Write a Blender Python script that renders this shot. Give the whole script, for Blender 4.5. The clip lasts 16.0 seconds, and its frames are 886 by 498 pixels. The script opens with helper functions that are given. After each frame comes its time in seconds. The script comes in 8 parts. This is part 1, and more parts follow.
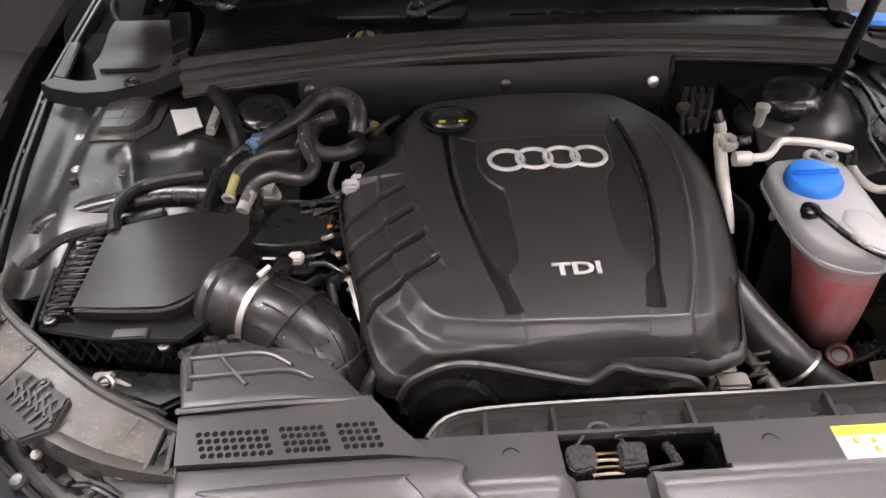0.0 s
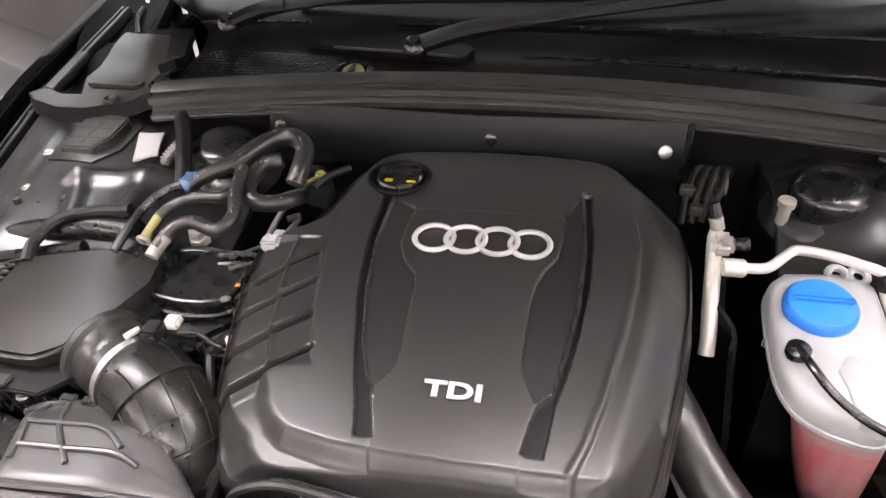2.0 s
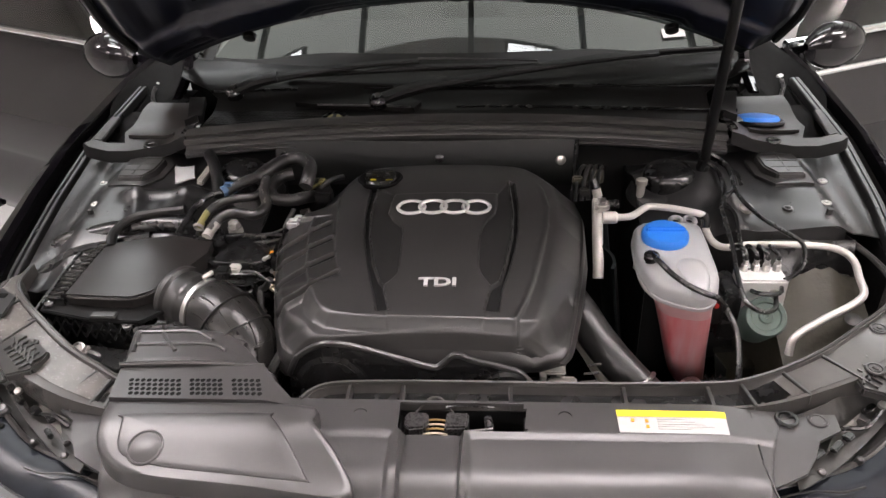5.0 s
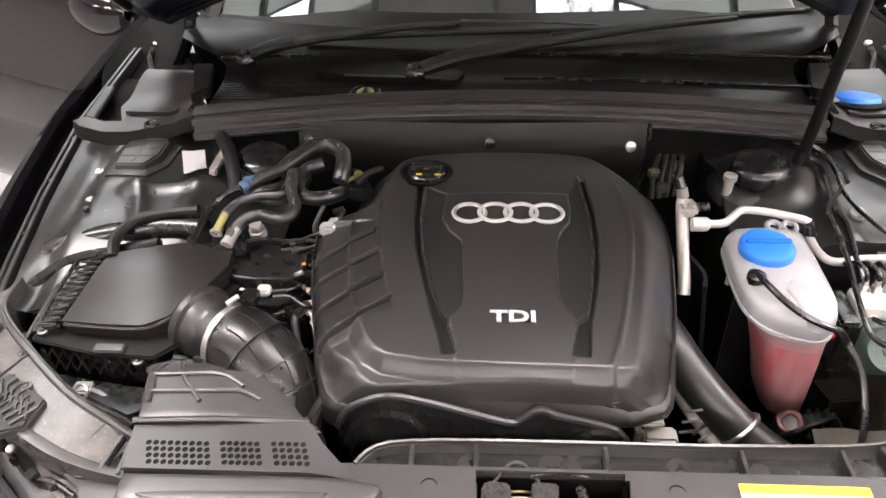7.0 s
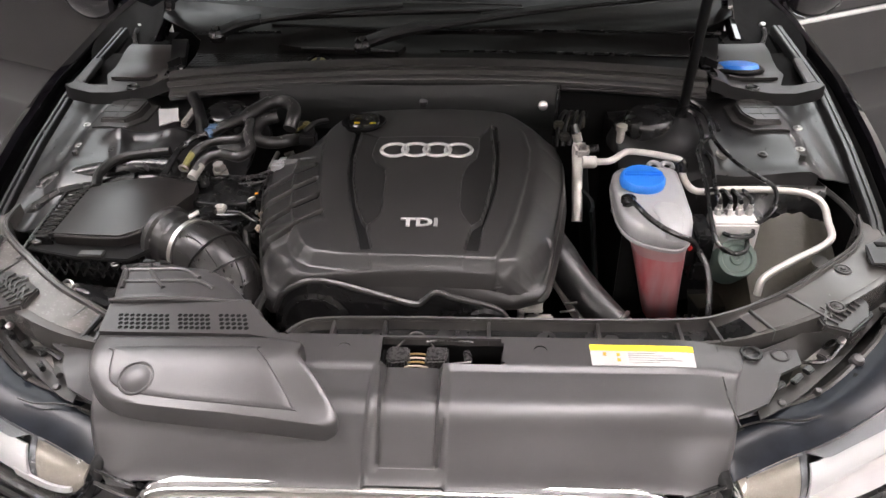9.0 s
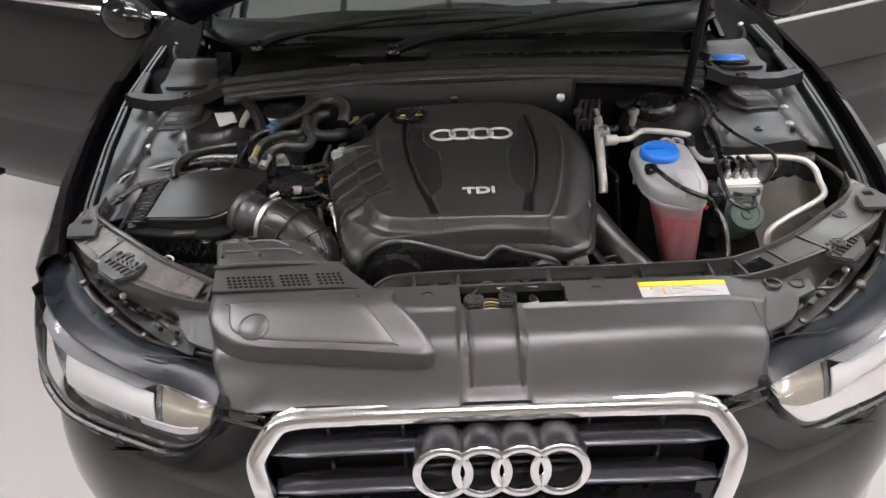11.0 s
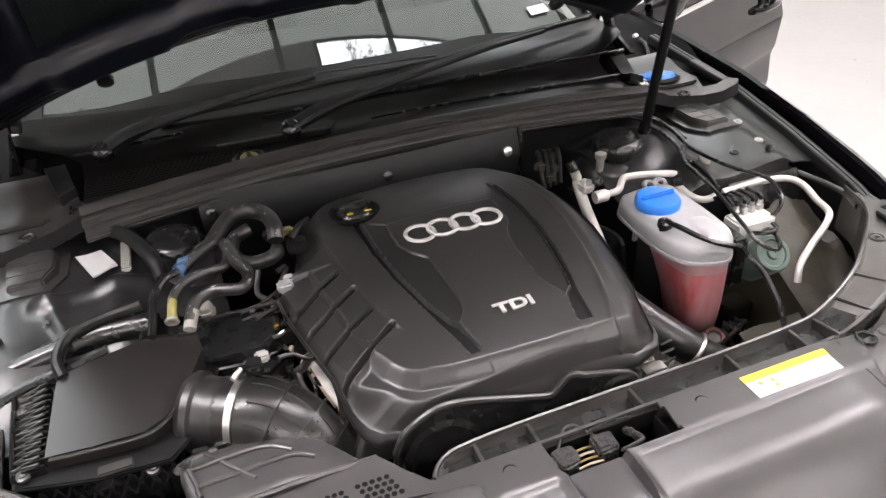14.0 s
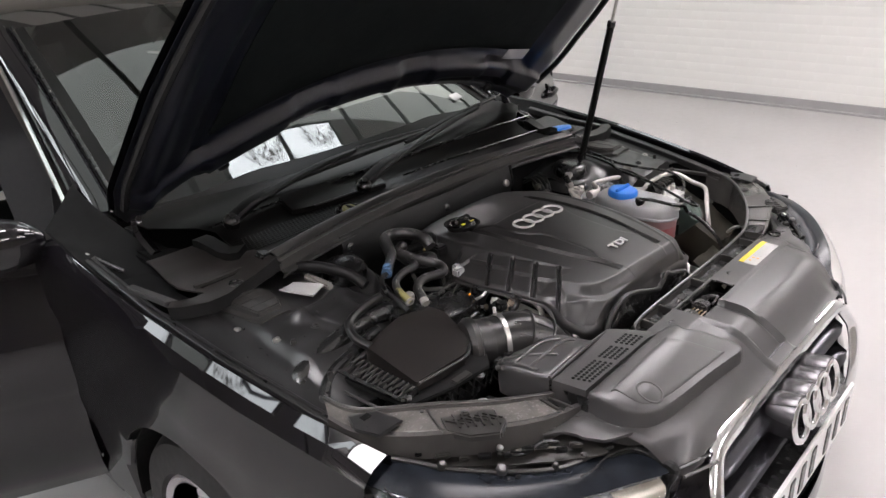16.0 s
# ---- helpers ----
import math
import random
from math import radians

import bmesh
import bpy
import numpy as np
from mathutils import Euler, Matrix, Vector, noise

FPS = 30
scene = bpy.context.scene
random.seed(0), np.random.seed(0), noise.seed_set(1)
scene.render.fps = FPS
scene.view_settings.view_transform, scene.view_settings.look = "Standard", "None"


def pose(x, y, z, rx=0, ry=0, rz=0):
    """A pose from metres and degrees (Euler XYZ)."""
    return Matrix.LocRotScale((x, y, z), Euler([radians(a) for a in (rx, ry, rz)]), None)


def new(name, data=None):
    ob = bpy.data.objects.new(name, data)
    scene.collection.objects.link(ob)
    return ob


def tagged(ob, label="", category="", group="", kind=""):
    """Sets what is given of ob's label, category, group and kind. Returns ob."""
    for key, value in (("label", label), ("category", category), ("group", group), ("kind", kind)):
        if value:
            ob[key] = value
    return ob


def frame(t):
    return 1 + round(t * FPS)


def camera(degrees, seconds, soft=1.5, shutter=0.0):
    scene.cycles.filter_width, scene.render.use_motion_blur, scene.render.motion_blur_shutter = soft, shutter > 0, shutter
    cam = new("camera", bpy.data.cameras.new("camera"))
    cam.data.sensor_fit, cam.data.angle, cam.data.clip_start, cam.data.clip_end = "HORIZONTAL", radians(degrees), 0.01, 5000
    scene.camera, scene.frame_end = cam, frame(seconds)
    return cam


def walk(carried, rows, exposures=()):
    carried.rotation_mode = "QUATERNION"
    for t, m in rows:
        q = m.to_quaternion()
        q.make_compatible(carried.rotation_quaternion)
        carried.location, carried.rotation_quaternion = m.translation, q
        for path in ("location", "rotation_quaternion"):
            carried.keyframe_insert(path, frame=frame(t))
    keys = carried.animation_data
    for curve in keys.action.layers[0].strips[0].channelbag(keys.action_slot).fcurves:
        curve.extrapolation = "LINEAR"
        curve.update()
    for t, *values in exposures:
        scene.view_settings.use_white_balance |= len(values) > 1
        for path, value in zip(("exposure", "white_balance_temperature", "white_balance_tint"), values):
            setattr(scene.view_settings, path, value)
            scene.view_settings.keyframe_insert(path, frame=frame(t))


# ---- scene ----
cam = camera(62.7, 16.0, 1.5)
ROWS = [
    (0.0, -0.1894, -0.2650, 1.5455, 49.61, 1.33, -2.84),
    (0.5, -0.1102, -0.1078, 1.5358, 45.84, 2.70, 1.68),
    (1.0, -0.0568, 0.0246, 1.5368, 44.08, 2.06, 3.36),
    (1.5, 0.0396, 0.0135, 1.5313, 45.91, 1.27, 8.42),
    (2.0, 0.1080, -0.0662, 1.5316, 49.96, 2.90, 10.46),
    (2.5, 0.0844, -0.2274, 1.5554, 54.72, 4.85, 7.88),
    (3.0, 0.0732, -0.3666, 1.5793, 55.47, 3.39, 4.12),
    (3.2, 0.0694, -0.4198, 1.5914, 55.55, 3.18, 4.01),
    (5.3, 0.0887, -0.5718, 1.5865, 58.87, 1.78, 3.28),
    (5.5, 0.0771, -0.5095, 1.5808, 58.87, 1.77, 3.26),
    (6.0, 0.0282, -0.3803, 1.5702, 57.52, 1.72, 2.90),
    (6.5, -0.0088, -0.3202, 1.5703, 54.25, 1.66, 2.35),
    (7.0, -0.0456, -0.3325, 1.5867, 53.66, 1.18, 2.80),
    (7.5, -0.0365, -0.3767, 1.5870, 53.75, 0.92, 3.47),
    (8.0, -0.0072, -0.4210, 1.5766, 53.73, 0.56, 3.54),
    (8.5, 0.0435, -0.5062, 1.5915, 54.34, 0.53, 3.47),
    (9.0, 0.0969, -0.6067, 1.5884, 54.93, 0.99, 2.61),
    (9.5, 0.0534, -0.6944, 1.5982, 56.21, 1.20, 1.10),
    (10.0, -0.0379, -0.7992, 1.6006, 57.62, 2.01, -0.20),
    (10.2, -0.0514, -0.8179, 1.5965, 57.51, 2.12, -0.46),
    (12.3, -0.0958, -0.8268, 1.5844, 57.17, 0.73, -2.66),
    (12.5, -0.0931, -0.7774, 1.5704, 57.42, 0.83, -2.82),
    (13.0, -0.0891, -0.5824, 1.5503, 57.16, 1.10, -3.50),
    (13.5, -0.1778, -0.4173, 1.5373, 56.95, 2.60, -8.74),
    (14.0, -0.3784, -0.3684, 1.5800, 57.46, 3.44, -21.53),
    (14.5, -0.5922, -0.4398, 1.5985, 61.88, 3.18, -30.40),
    (15.0, -0.8381, -0.4426, 1.6226, 63.01, 2.26, -36.79),
    (15.5, -1.1237, -0.3775, 1.6488, 65.15, 2.91, -45.01),
    (16.0, -1.4175, -0.3741, 1.6377, 65.85, 2.87, -47.52),
]
walk(cam, [(t, pose(x, y, z, rx, ry, rz)) for t, x, y, z, rx, ry, rz in ROWS], [(0.0, 0.45, 6500, 10), (0.5, 0.72, 6500, 9), (1.5, 1.08, 6500, 10), (3.0, 1.05, 6500, 10), (5.5, 0.24, 6500, 9), (6.0, 0.8, 6500, 9), (7.0, 0.98, 6500, 10), (8.0, 0.76, 6500, 9), (8.5, 0.70, 6450, 9), (9.5, 0.12, 6400, 7), (12.5, 0.0, 6200, 6), (13.5, 0.48, 6300, 8), (14.0, 0.66, 6350, 8), (14.5, 0.2, 6300, 7), (15.5, -0.12, 6250, 7), (16.0, -0.02, 6250, 7)])

CEIL = 3.0
SKYLIGHT = 9.0
LAMP = 33.0
# added panels, all out of view; the outer ones only brighten walls and floor
LAMPS = [(-1.5, 0.5), (0.45, 0.5), (2.3, 0.5), (-1.9, -2.4), (2.3, -2.4), (0.3, -2.4), (4.2, 5.6), (4.2, -0.5), (-4.4, 0.5), (-4.4, -2.4)]
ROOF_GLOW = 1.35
HOOD_DEG = 46

# ---- world and light ----
world = bpy.data.worlds.new("overcast_world")
scene.world = world
world.use_nodes = True
wbg = world.node_tree.nodes["Background"]
wsky = world.node_tree.nodes.new("ShaderNodeTexSky")
wsky.sky_type = 'NISHITA'
wsky.sun_disc = False
wsky.sun_elevation = radians(40)
wsky.sun_rotation = radians(200)
world.node_tree.links.new(wsky.outputs[0], wbg.inputs[0])
wbg.inputs[1].default_value = 0.1


# ---- materials ----
def mat(name, color, rough=0.5, metal=0.0, grain=0.0, grain_scale=400.0, stain=0.15, stain_scale=6.0,
        rough_var=0.1, coat=0.0, bump_dist=0.0006, emit=0.0, alpha=1.0, transmission=0.0, spec=0.5):
    m = bpy.data.materials.new(name)
    m.use_nodes = True
    nt = m.node_tree
    b = nt.nodes["Principled BSDF"]
    tc = nt.nodes.new("ShaderNodeTexCoord")
    big = nt.nodes.new("ShaderNodeTexNoise")
    big.inputs["Scale"].default_value = stain_scale
    big.inputs["Detail"].default_value = 6
    nt.links.new(tc.outputs["Object"], big.inputs["Vector"])
    mix = nt.nodes.new("ShaderNodeMix")
    mix.data_type = 'RGBA'
    c = Vector(color)
    mix.inputs[6].default_value = (*(c * (1 - stain)), 1)
    mix.inputs[7].default_value = (*[min(1, v * (1 + stain) + stain * 0.004) for v in c], 1)
    nt.links.new(big.outputs["Fac"], mix.inputs[0])
    nt.links.new(mix.outputs[2], b.inputs["Base Color"])
    rr = nt.nodes.new("ShaderNodeMapRange")
    rr.inputs["To Min"].default_value = max(0.02, rough - rough_var)
    rr.inputs["To Max"].default_value = min(1, rough + rough_var)
    fine = nt.nodes.new("ShaderNodeTexNoise")
    fine.inputs["Scale"].default_value = grain_scale
    fine.inputs["Detail"].default_value = 3
    nt.links.new(tc.outputs["Object"], fine.inputs["Vector"])
    mid = nt.nodes.new("ShaderNodeTexNoise")
    mid.inputs["Scale"].default_value = stain_scale * 7
    mid.inputs["Detail"].default_value = 5
    nt.links.new(tc.outputs["Object"], mid.inputs["Vector"])
    nt.links.new(mid.outputs["Fac"], rr.inputs["Value"])
    nt.links.new(rr.outputs[0], b.inputs["Roughness"])
    b.inputs["Metallic"].default_value = metal
    b.inputs["Specular IOR Level"].default_value = spec
    b.inputs["Coat Weight"].default_value = coat
    b.inputs["Coat Roughness"].default_value = 0.03
    b.inputs["Transmission Weight"].default_value = transmission
    b.inputs["Alpha"].default_value = alpha
    if grain:
        bp = nt.nodes.new("ShaderNodeBump")
        bp.inputs["Strength"].default_value = grain
        bp.inputs["Distance"].default_value = bump_dist
        nt.links.new(fine.outputs["Fac"], bp.inputs["Height"])
        nt.links.new(bp.outputs[0], b.inputs["Normal"])
    if emit:
        b.inputs["Emission Color"].default_value = (*color, 1)
        b.inputs["Emission Strength"].default_value = emit
    return m


M_COVER = mat("satin_black_cover_plastic", (0.0185, 0.0178, 0.0173), 0.335, grain=0.06, grain_scale=900, rough_var=0.02)
# near-black that puts the shade into the cover's grooves
M_GROOVE_SHADE = mat("groove_shade_black", (0.0035, 0.0035, 0.0035), 0.5, grain=0.2, grain_scale=900, spec=0.15)
M_PANEL = mat("grey_black_panel_plastic", (0.0415, 0.0399, 0.0400), 0.30, grain=0.3, grain_scale=700, stain=0.28, stain_scale=7, rough_var=0.02)
M_BLACK = mat("black_plastic", (0.008, 0.008, 0.008), 0.26, grain=0.05, grain_scale=500, stain=0.3)
M_BLACKM = mat("matt_black_plastic", (0.0045, 0.0045, 0.0045), 0.5, grain=0.3, grain_scale=500, stain=0.3, spec=0.2)
M_DUST = mat("dusty_black_plastic", (0.024, 0.0228, 0.0215), 0.29, grain=0.2, grain_scale=300, stain=0.45, stain_scale=14, rough_var=0.01)
M_SEAL = mat("grey_black_seal_rubber", (0.033, 0.032, 0.0305), 0.34, stain=0.3, stain_scale=20, grain=0.04, grain_scale=250)
M_TRAY = mat("dark_brown_black_tray_plastic", (0.0042, 0.0038, 0.0036), 0.32, stain=0.35, stain_scale=9, rough_var=0.04, spec=0.10)
M_RUBBER = mat("black_rubber", (0.010, 0.0098, 0.0095), 0.36, grain=0.35, grain_scale=250, stain=0.35, stain_scale=20, spec=0.35)
M_INPAINT = mat("blue_black_inner_paint", (0.005, 0.006, 0.011), 0.3, coat=0.35, stain=0.3, rough_var=0.03)
M_SATIN = mat("satin_brown_black_plastic", (0.016, 0.0142, 0.0132), 0.36, grain=0.25, grain_scale=700, stain=0.25, stain_scale=8, rough_var=0.03)
M_LID = mat("smooth_brown_black_lid", (0.014, 0.0124, 0.0116), 0.29, grain=0.2, grain_scale=700, stain=0.25, stain_scale=8, rough_var=0.03)
M_HOSE = mat("grey_black_hose_rubber", (0.015, 0.0145, 0.014), 0.34, grain=0.3, grain_scale=300, stain=0.35, stain_scale=25)
M_PAINT = mat("black_car_paint", (0.004, 0.0035, 0.0045), 0.5, coat=1.0, stain=0.2, rough_var=0.03, spec=0.0)
M_PAINT.node_tree.nodes["Principled BSDF"].inputs["Coat IOR"].default_value = 1.53
M_HOUSING = mat("blue_black_lamp_housing", (0.0075, 0.0092, 0.0125), 0.23, stain=0.8, stain_scale=26, rough_var=0.10, spec=0.15)
M_BELLOWS = mat("dusty_grey_bellows_rubber", (0.0105, 0.0099, 0.0092), 0.31, stain=0.45, stain_scale=18, grain=0.2, grain_scale=250)
M_SHIELD = mat("grey_black_shield_fibre", (0.0055, 0.0062, 0.0058), 0.5, stain=0.25, stain_scale=5, grain=0.3, grain_scale=300)
M_BEAMTOP = mat("dusty_grey_carrier_plastic", (0.058, 0.055, 0.052), 0.25, grain=0.15, grain_scale=250, stain=0.5, stain_scale=16, rough_var=0.05)
# mottled dust, lightened further by the ceiling's reflection put into the colour
M_DUSTSHEEN = mat("dusty_carrier_plate_with_sheen", (0.088, 0.082, 0.076), 0.26, stain=0.75, stain_scale=32, grain=0.3, grain_scale=180, rough_var=0.06)
M_DUSTY = mat("thick_pale_dust", (0.10, 0.094, 0.085), 0.6, stain=0.5, stain_scale=25, grain=0.4, grain_scale=150)
M_GRIME = mat("grimy_black_metal", (0.016, 0.015, 0.013), 0.45, stain=0.6, stain_scale=22, grain=0.5, grain_scale=120, bump_dist=0.001)
M_INLAY = mat("smooth_black_inlay", (0.0125, 0.0121, 0.0118), 0.33, stain=0.05, rough_var=0.01, spec=0.45)
M_BAYPAINT = mat("dusty_black_bay_paint", (0.014, 0.0138, 0.0139), 0.31, grain=0.06, grain_scale=110, bump_dist=0.0004, spec=0.5, stain=0.55, stain_scale=16, rough_var=0.09)
M_CHROME = mat("chrome", (0.88, 0.89, 0.90), 0.11, metal=1.0, stain=0.05, rough_var=0.05)
M_SILVER = mat("silver_badge", (0.48, 0.48, 0.47), 0.32, metal=0.3, stain=0.05)
M_ALU = mat("cast_aluminium", (0.50, 0.49, 0.46), 0.42, metal=0.6, grain=0.3, grain_scale=300, stain=0.25, stain_scale=30)
M_PIPE = mat("aluminium_pipe", (0.50, 0.48, 0.45), 0.42, metal=0.35, stain=0.2, stain_scale=30)
M_STEEL = mat("zinc_steel", (0.55, 0.54, 0.52), 0.35, metal=1.0, stain=0.3, stain_scale=40)
M_RUST = mat("heat_stained_metal", (0.36, 0.30, 0.23), 0.5, metal=0.3, stain=0.5, stain_scale=30, grain=0.4, grain_scale=200)
M_LOCK = mat("pale_grey_lock_zinc", (0.036, 0.0345, 0.0345), 0.28, metal=0.2, stain=0.15, stain_scale=40)
M_BRASS = mat("yellowish_zinc_spring", (0.22, 0.16, 0.07), 0.35, metal=0.8, stain=0.3, stain_scale=60)
M_TANK = mat("milky_tank_plastic", (0.31, 0.31, 0.312), 0.36, stain=0.08, stain_scale=20, grain=0.15, grain_scale=200)
M_FLUID = mat("milky_plastic_over_red_coolant", (0.44, 0.085, 0.095), 0.34, stain=0.3, stain_scale=9)
M_BLOCK = mat("machined_aluminium_block", (0.62, 0.61, 0.59), 0.4, metal=0.25, stain=0.15, stain_scale=40)
M_NECK = mat("milky_plastic_tinged_pink", (0.40, 0.24, 0.24), 0.38, stain=0.3, stain_scale=14)
M_BLUE = mat("blue_cap_plastic", (0.02, 0.17, 0.62), 0.38, stain=0.1)
M_WHITE = mat("white_label", (0.36, 0.36, 0.355), 0.5, stain=0.06, stain_scale=60)
M_YELLOW = mat("yellow_label_band", (0.62, 0.50, 0.02), 0.5, stain=0.05)
M_YELLOWP = mat("yellowish_plastic_fitting", (0.22, 0.20, 0.07), 0.45, stain=0.25, stain_scale=50)
M_CREAM = mat("cream_plastic", (0.24, 0.23, 0.21), 0.45, stain=0.2, stain_scale=50)
M_PRINT = mat("grey_print", (0.36, 0.36, 0.36), 0.6)
M_PRINTW = mat("worn_white_print", (0.20, 0.195, 0.19), 0.6, stain=0.3, stain_scale=200)
M_ORANGE = mat("orange_print", (0.75, 0.30, 0.02), 0.6)
M_RED = mat("red_plastic", (0.45, 0.02, 0.02), 0.4)
M_GREEN = mat("grey_green_motor_end", (0.065, 0.092, 0.078), 0.45, stain=0.25, stain_scale=30)
M_OLIVE = mat("dull_olive_plastic", (0.045, 0.042, 0.028), 0.5, stain=0.5, stain_scale=40)
M_BROWN = mat("dirty_brown_liner", (0.026, 0.0225, 0.0135), 0.66, stain=0.75, stain_scale=12, grain=0.6, grain_scale=120, bump_dist=0.001)
M_FELT = mat("hood_liner_felt", (0.004, 0.006, 0.006), 0.9, spec=0.15, grain=0.6, grain_scale=250, bump_dist=0.001)
M_LENS = mat("headlamp_lens_reflector", (0.16, 0.165, 0.17), 0.25, metal=0.6, stain=0.1)
M_LAMPW = mat("frosted_lamp_insert", (0.58, 0.58, 0.57), 0.35, stain=0.04)
M_AMBER = mat("clear_amber_insert", (0.34, 0.31, 0.26), 0.25, metal=0.3, stain=0.15, stain_scale=60)
M_SMOKE = mat("smoked_lamp_plastic", (0.17, 0.175, 0.18), 0.35, stain=0.1)
M_GRILLE = mat("gloss_black_grille", (0.008, 0.008, 0.009), 0.25, coat=0.4)
M_SLAT = mat("satin_silver_slat", (0.09, 0.09, 0.102), 0.22, metal=0.85, stain=0.1)
M_DKCHROME = mat("dark_chrome", (0.075, 0.072, 0.076), 0.25, metal=0.7, stain=0.1, rough_var=0.04)
# near-black for shaded gaps, holes and depths, and for hidden parts
M_DARK = mat("dark_void_shade", (0.005, 0.005, 0.005), 0.8, spec=0.1)
M_TYRE = mat("tyre_rubber", (0.018, 0.018, 0.018), 0.7, grain=0.4, grain_scale=150)
M_RIM = mat("silver_wheel_paint", (0.55, 0.55, 0.56), 0.35, metal=0.6)
M_CABIN = mat("dark_cabin_trim", (0.014, 0.014, 0.015), 0.7)
M_PLATE = mat("white_number_plate", (0.75, 0.75, 0.74), 0.35)


def glass_mat(name, tint, ior=1.5):
    m = bpy.data.materials.new(name)
    m.use_nodes = True
    nt = m.node_tree
    nt.nodes.remove(nt.nodes["Principled BSDF"])
    out = nt.nodes["Material Output"]
    g = nt.nodes.new("ShaderNodeBsdfGlossy")
    g.inputs["Roughness"].default_value = 0.02
    tr = nt.nodes.new("ShaderNodeBsdfTransparent")
    tr.inputs[0].default_value = (*tint, 1)
    fr = nt.nodes.new("ShaderNodeFresnel")
    fr.inputs[0].default_value = ior
    mx = nt.nodes.new("ShaderNodeMixShader")
    nt.links.new(fr.outputs[0], mx.inputs[0])
    nt.links.new(tr.outputs[0], mx.inputs[1])
    nt.links.new(g.outputs[0], mx.inputs[2])
    nt.links.new(mx.outputs[0], out.inputs[0])
    return m


M_CLEAR = glass_mat("clear_lens_cover", (0.92, 0.93, 0.94), 1.25)
M_SCREEN = glass_mat("windscreen_glass", (0.50, 0.56, 0.52), 1.95)


def streaks(m, other, amount):
    """Mixes another colour into a material in soft upright streaks."""
    nt = m.node_tree
    bsdf = next(n for n in nt.nodes if n.type == 'BSDF_PRINCIPLED')
    src = bsdf.inputs["Base Color"].links[0].from_socket
    tc, mp, nz = nt.nodes.new("ShaderNodeTexCoord"), nt.nodes.new("ShaderNodeMapping"), nt.nodes.new("ShaderNodeTexNoise")
    mp.inputs["Scale"].default_value = (34, 34, 4)
    nz.inputs["Scale"].default_value = 1.0
    nz.inputs["Detail"].default_value = 2.0
    ramp = nt.nodes.new("ShaderNodeMapRange")
    ramp.inputs["From Min"].default_value, ramp.inputs["From Max"].default_value = 0.40, 0.68
    ramp.inputs["To Max"].default_value = amount
    mix = nt.nodes.new("ShaderNodeMixRGB")
    mix.inputs["Color2"].default_value = (*other, 1)
    nt.links.new(tc.outputs["Object"], mp.inputs["Vector"])
    nt.links.new(mp.outputs["Vector"], nz.inputs["Vector"])
    nt.links.new(nz.outputs["Fac"], ramp.inputs["Value"])
    nt.links.new(ramp.outputs["Result"], mix.inputs["Fac"])
    nt.links.new(src, mix.inputs["Color1"])
    nt.links.new(mix.outputs["Color"], bsdf.inputs["Base Color"])


streaks(M_FLUID, (0.42, 0.25, 0.26), 0.85)


def lamp_mat(name, color, strength, dirt=0.0):
    m = bpy.data.materials.new(name)
    m.use_nodes = True
    nt = m.node_tree
    nt.nodes.remove(nt.nodes["Principled BSDF"])
    e = nt.nodes.new("ShaderNodeEmission")
    e.inputs[1].default_value = strength
    e.inputs[0].default_value = (*color, 1)
    if dirt:
        tc = nt.nodes.new("ShaderNodeTexCoord")
        n = nt.nodes.new("ShaderNodeTexNoise")
        n.inputs["Scale"].default_value = 22
        n.inputs["Detail"].default_value = 9
        n.inputs["Roughness"].default_value = 0.75
        nt.links.new(tc.outputs["Object"], n.inputs["Vector"])
        r = nt.nodes.new("ShaderNodeValToRGB")
        r.color_ramp.elements[0].position = 0.415
        r.color_ramp.elements[0].color = (0.03, 0.025, 0.02, 1)
        r.color_ramp.elements[1].position = 0.470
        r.color_ramp.elements[1].color = (*color, 1)
        drift = nt.nodes.new("ShaderNodeTexNoise")
        drift.inputs["Scale"].default_value = 3.2
        drift.inputs["Detail"].default_value = 3
        nt.links.new(tc.outputs["Object"], drift.inputs["Vector"])
        both = nt.nodes.new("ShaderNodeMix")
        both.data_type = 'FLOAT'
        both.inputs[0].default_value = 0.58
        nt.links.new(n.outputs["Fac"], both.inputs[2])
        nt.links.new(drift.outputs["Fac"], both.inputs[3])
        nt.links.new(both.outputs[0], r.inputs[0])
        nt.links.new(r.outputs[0], e.inputs[0])
    nt.links.new(e.outputs[0], nt.nodes["Material Output"].inputs[0])
    return m


M_SKYPANE = lamp_mat("leaf_littered_skylight_pane", (0.97, 0.98, 1.0), SKYLIGHT, dirt=1.0)
M_TUBE = lamp_mat("lit_lamp_panel", (1.0, 0.90, 0.91), LAMP)


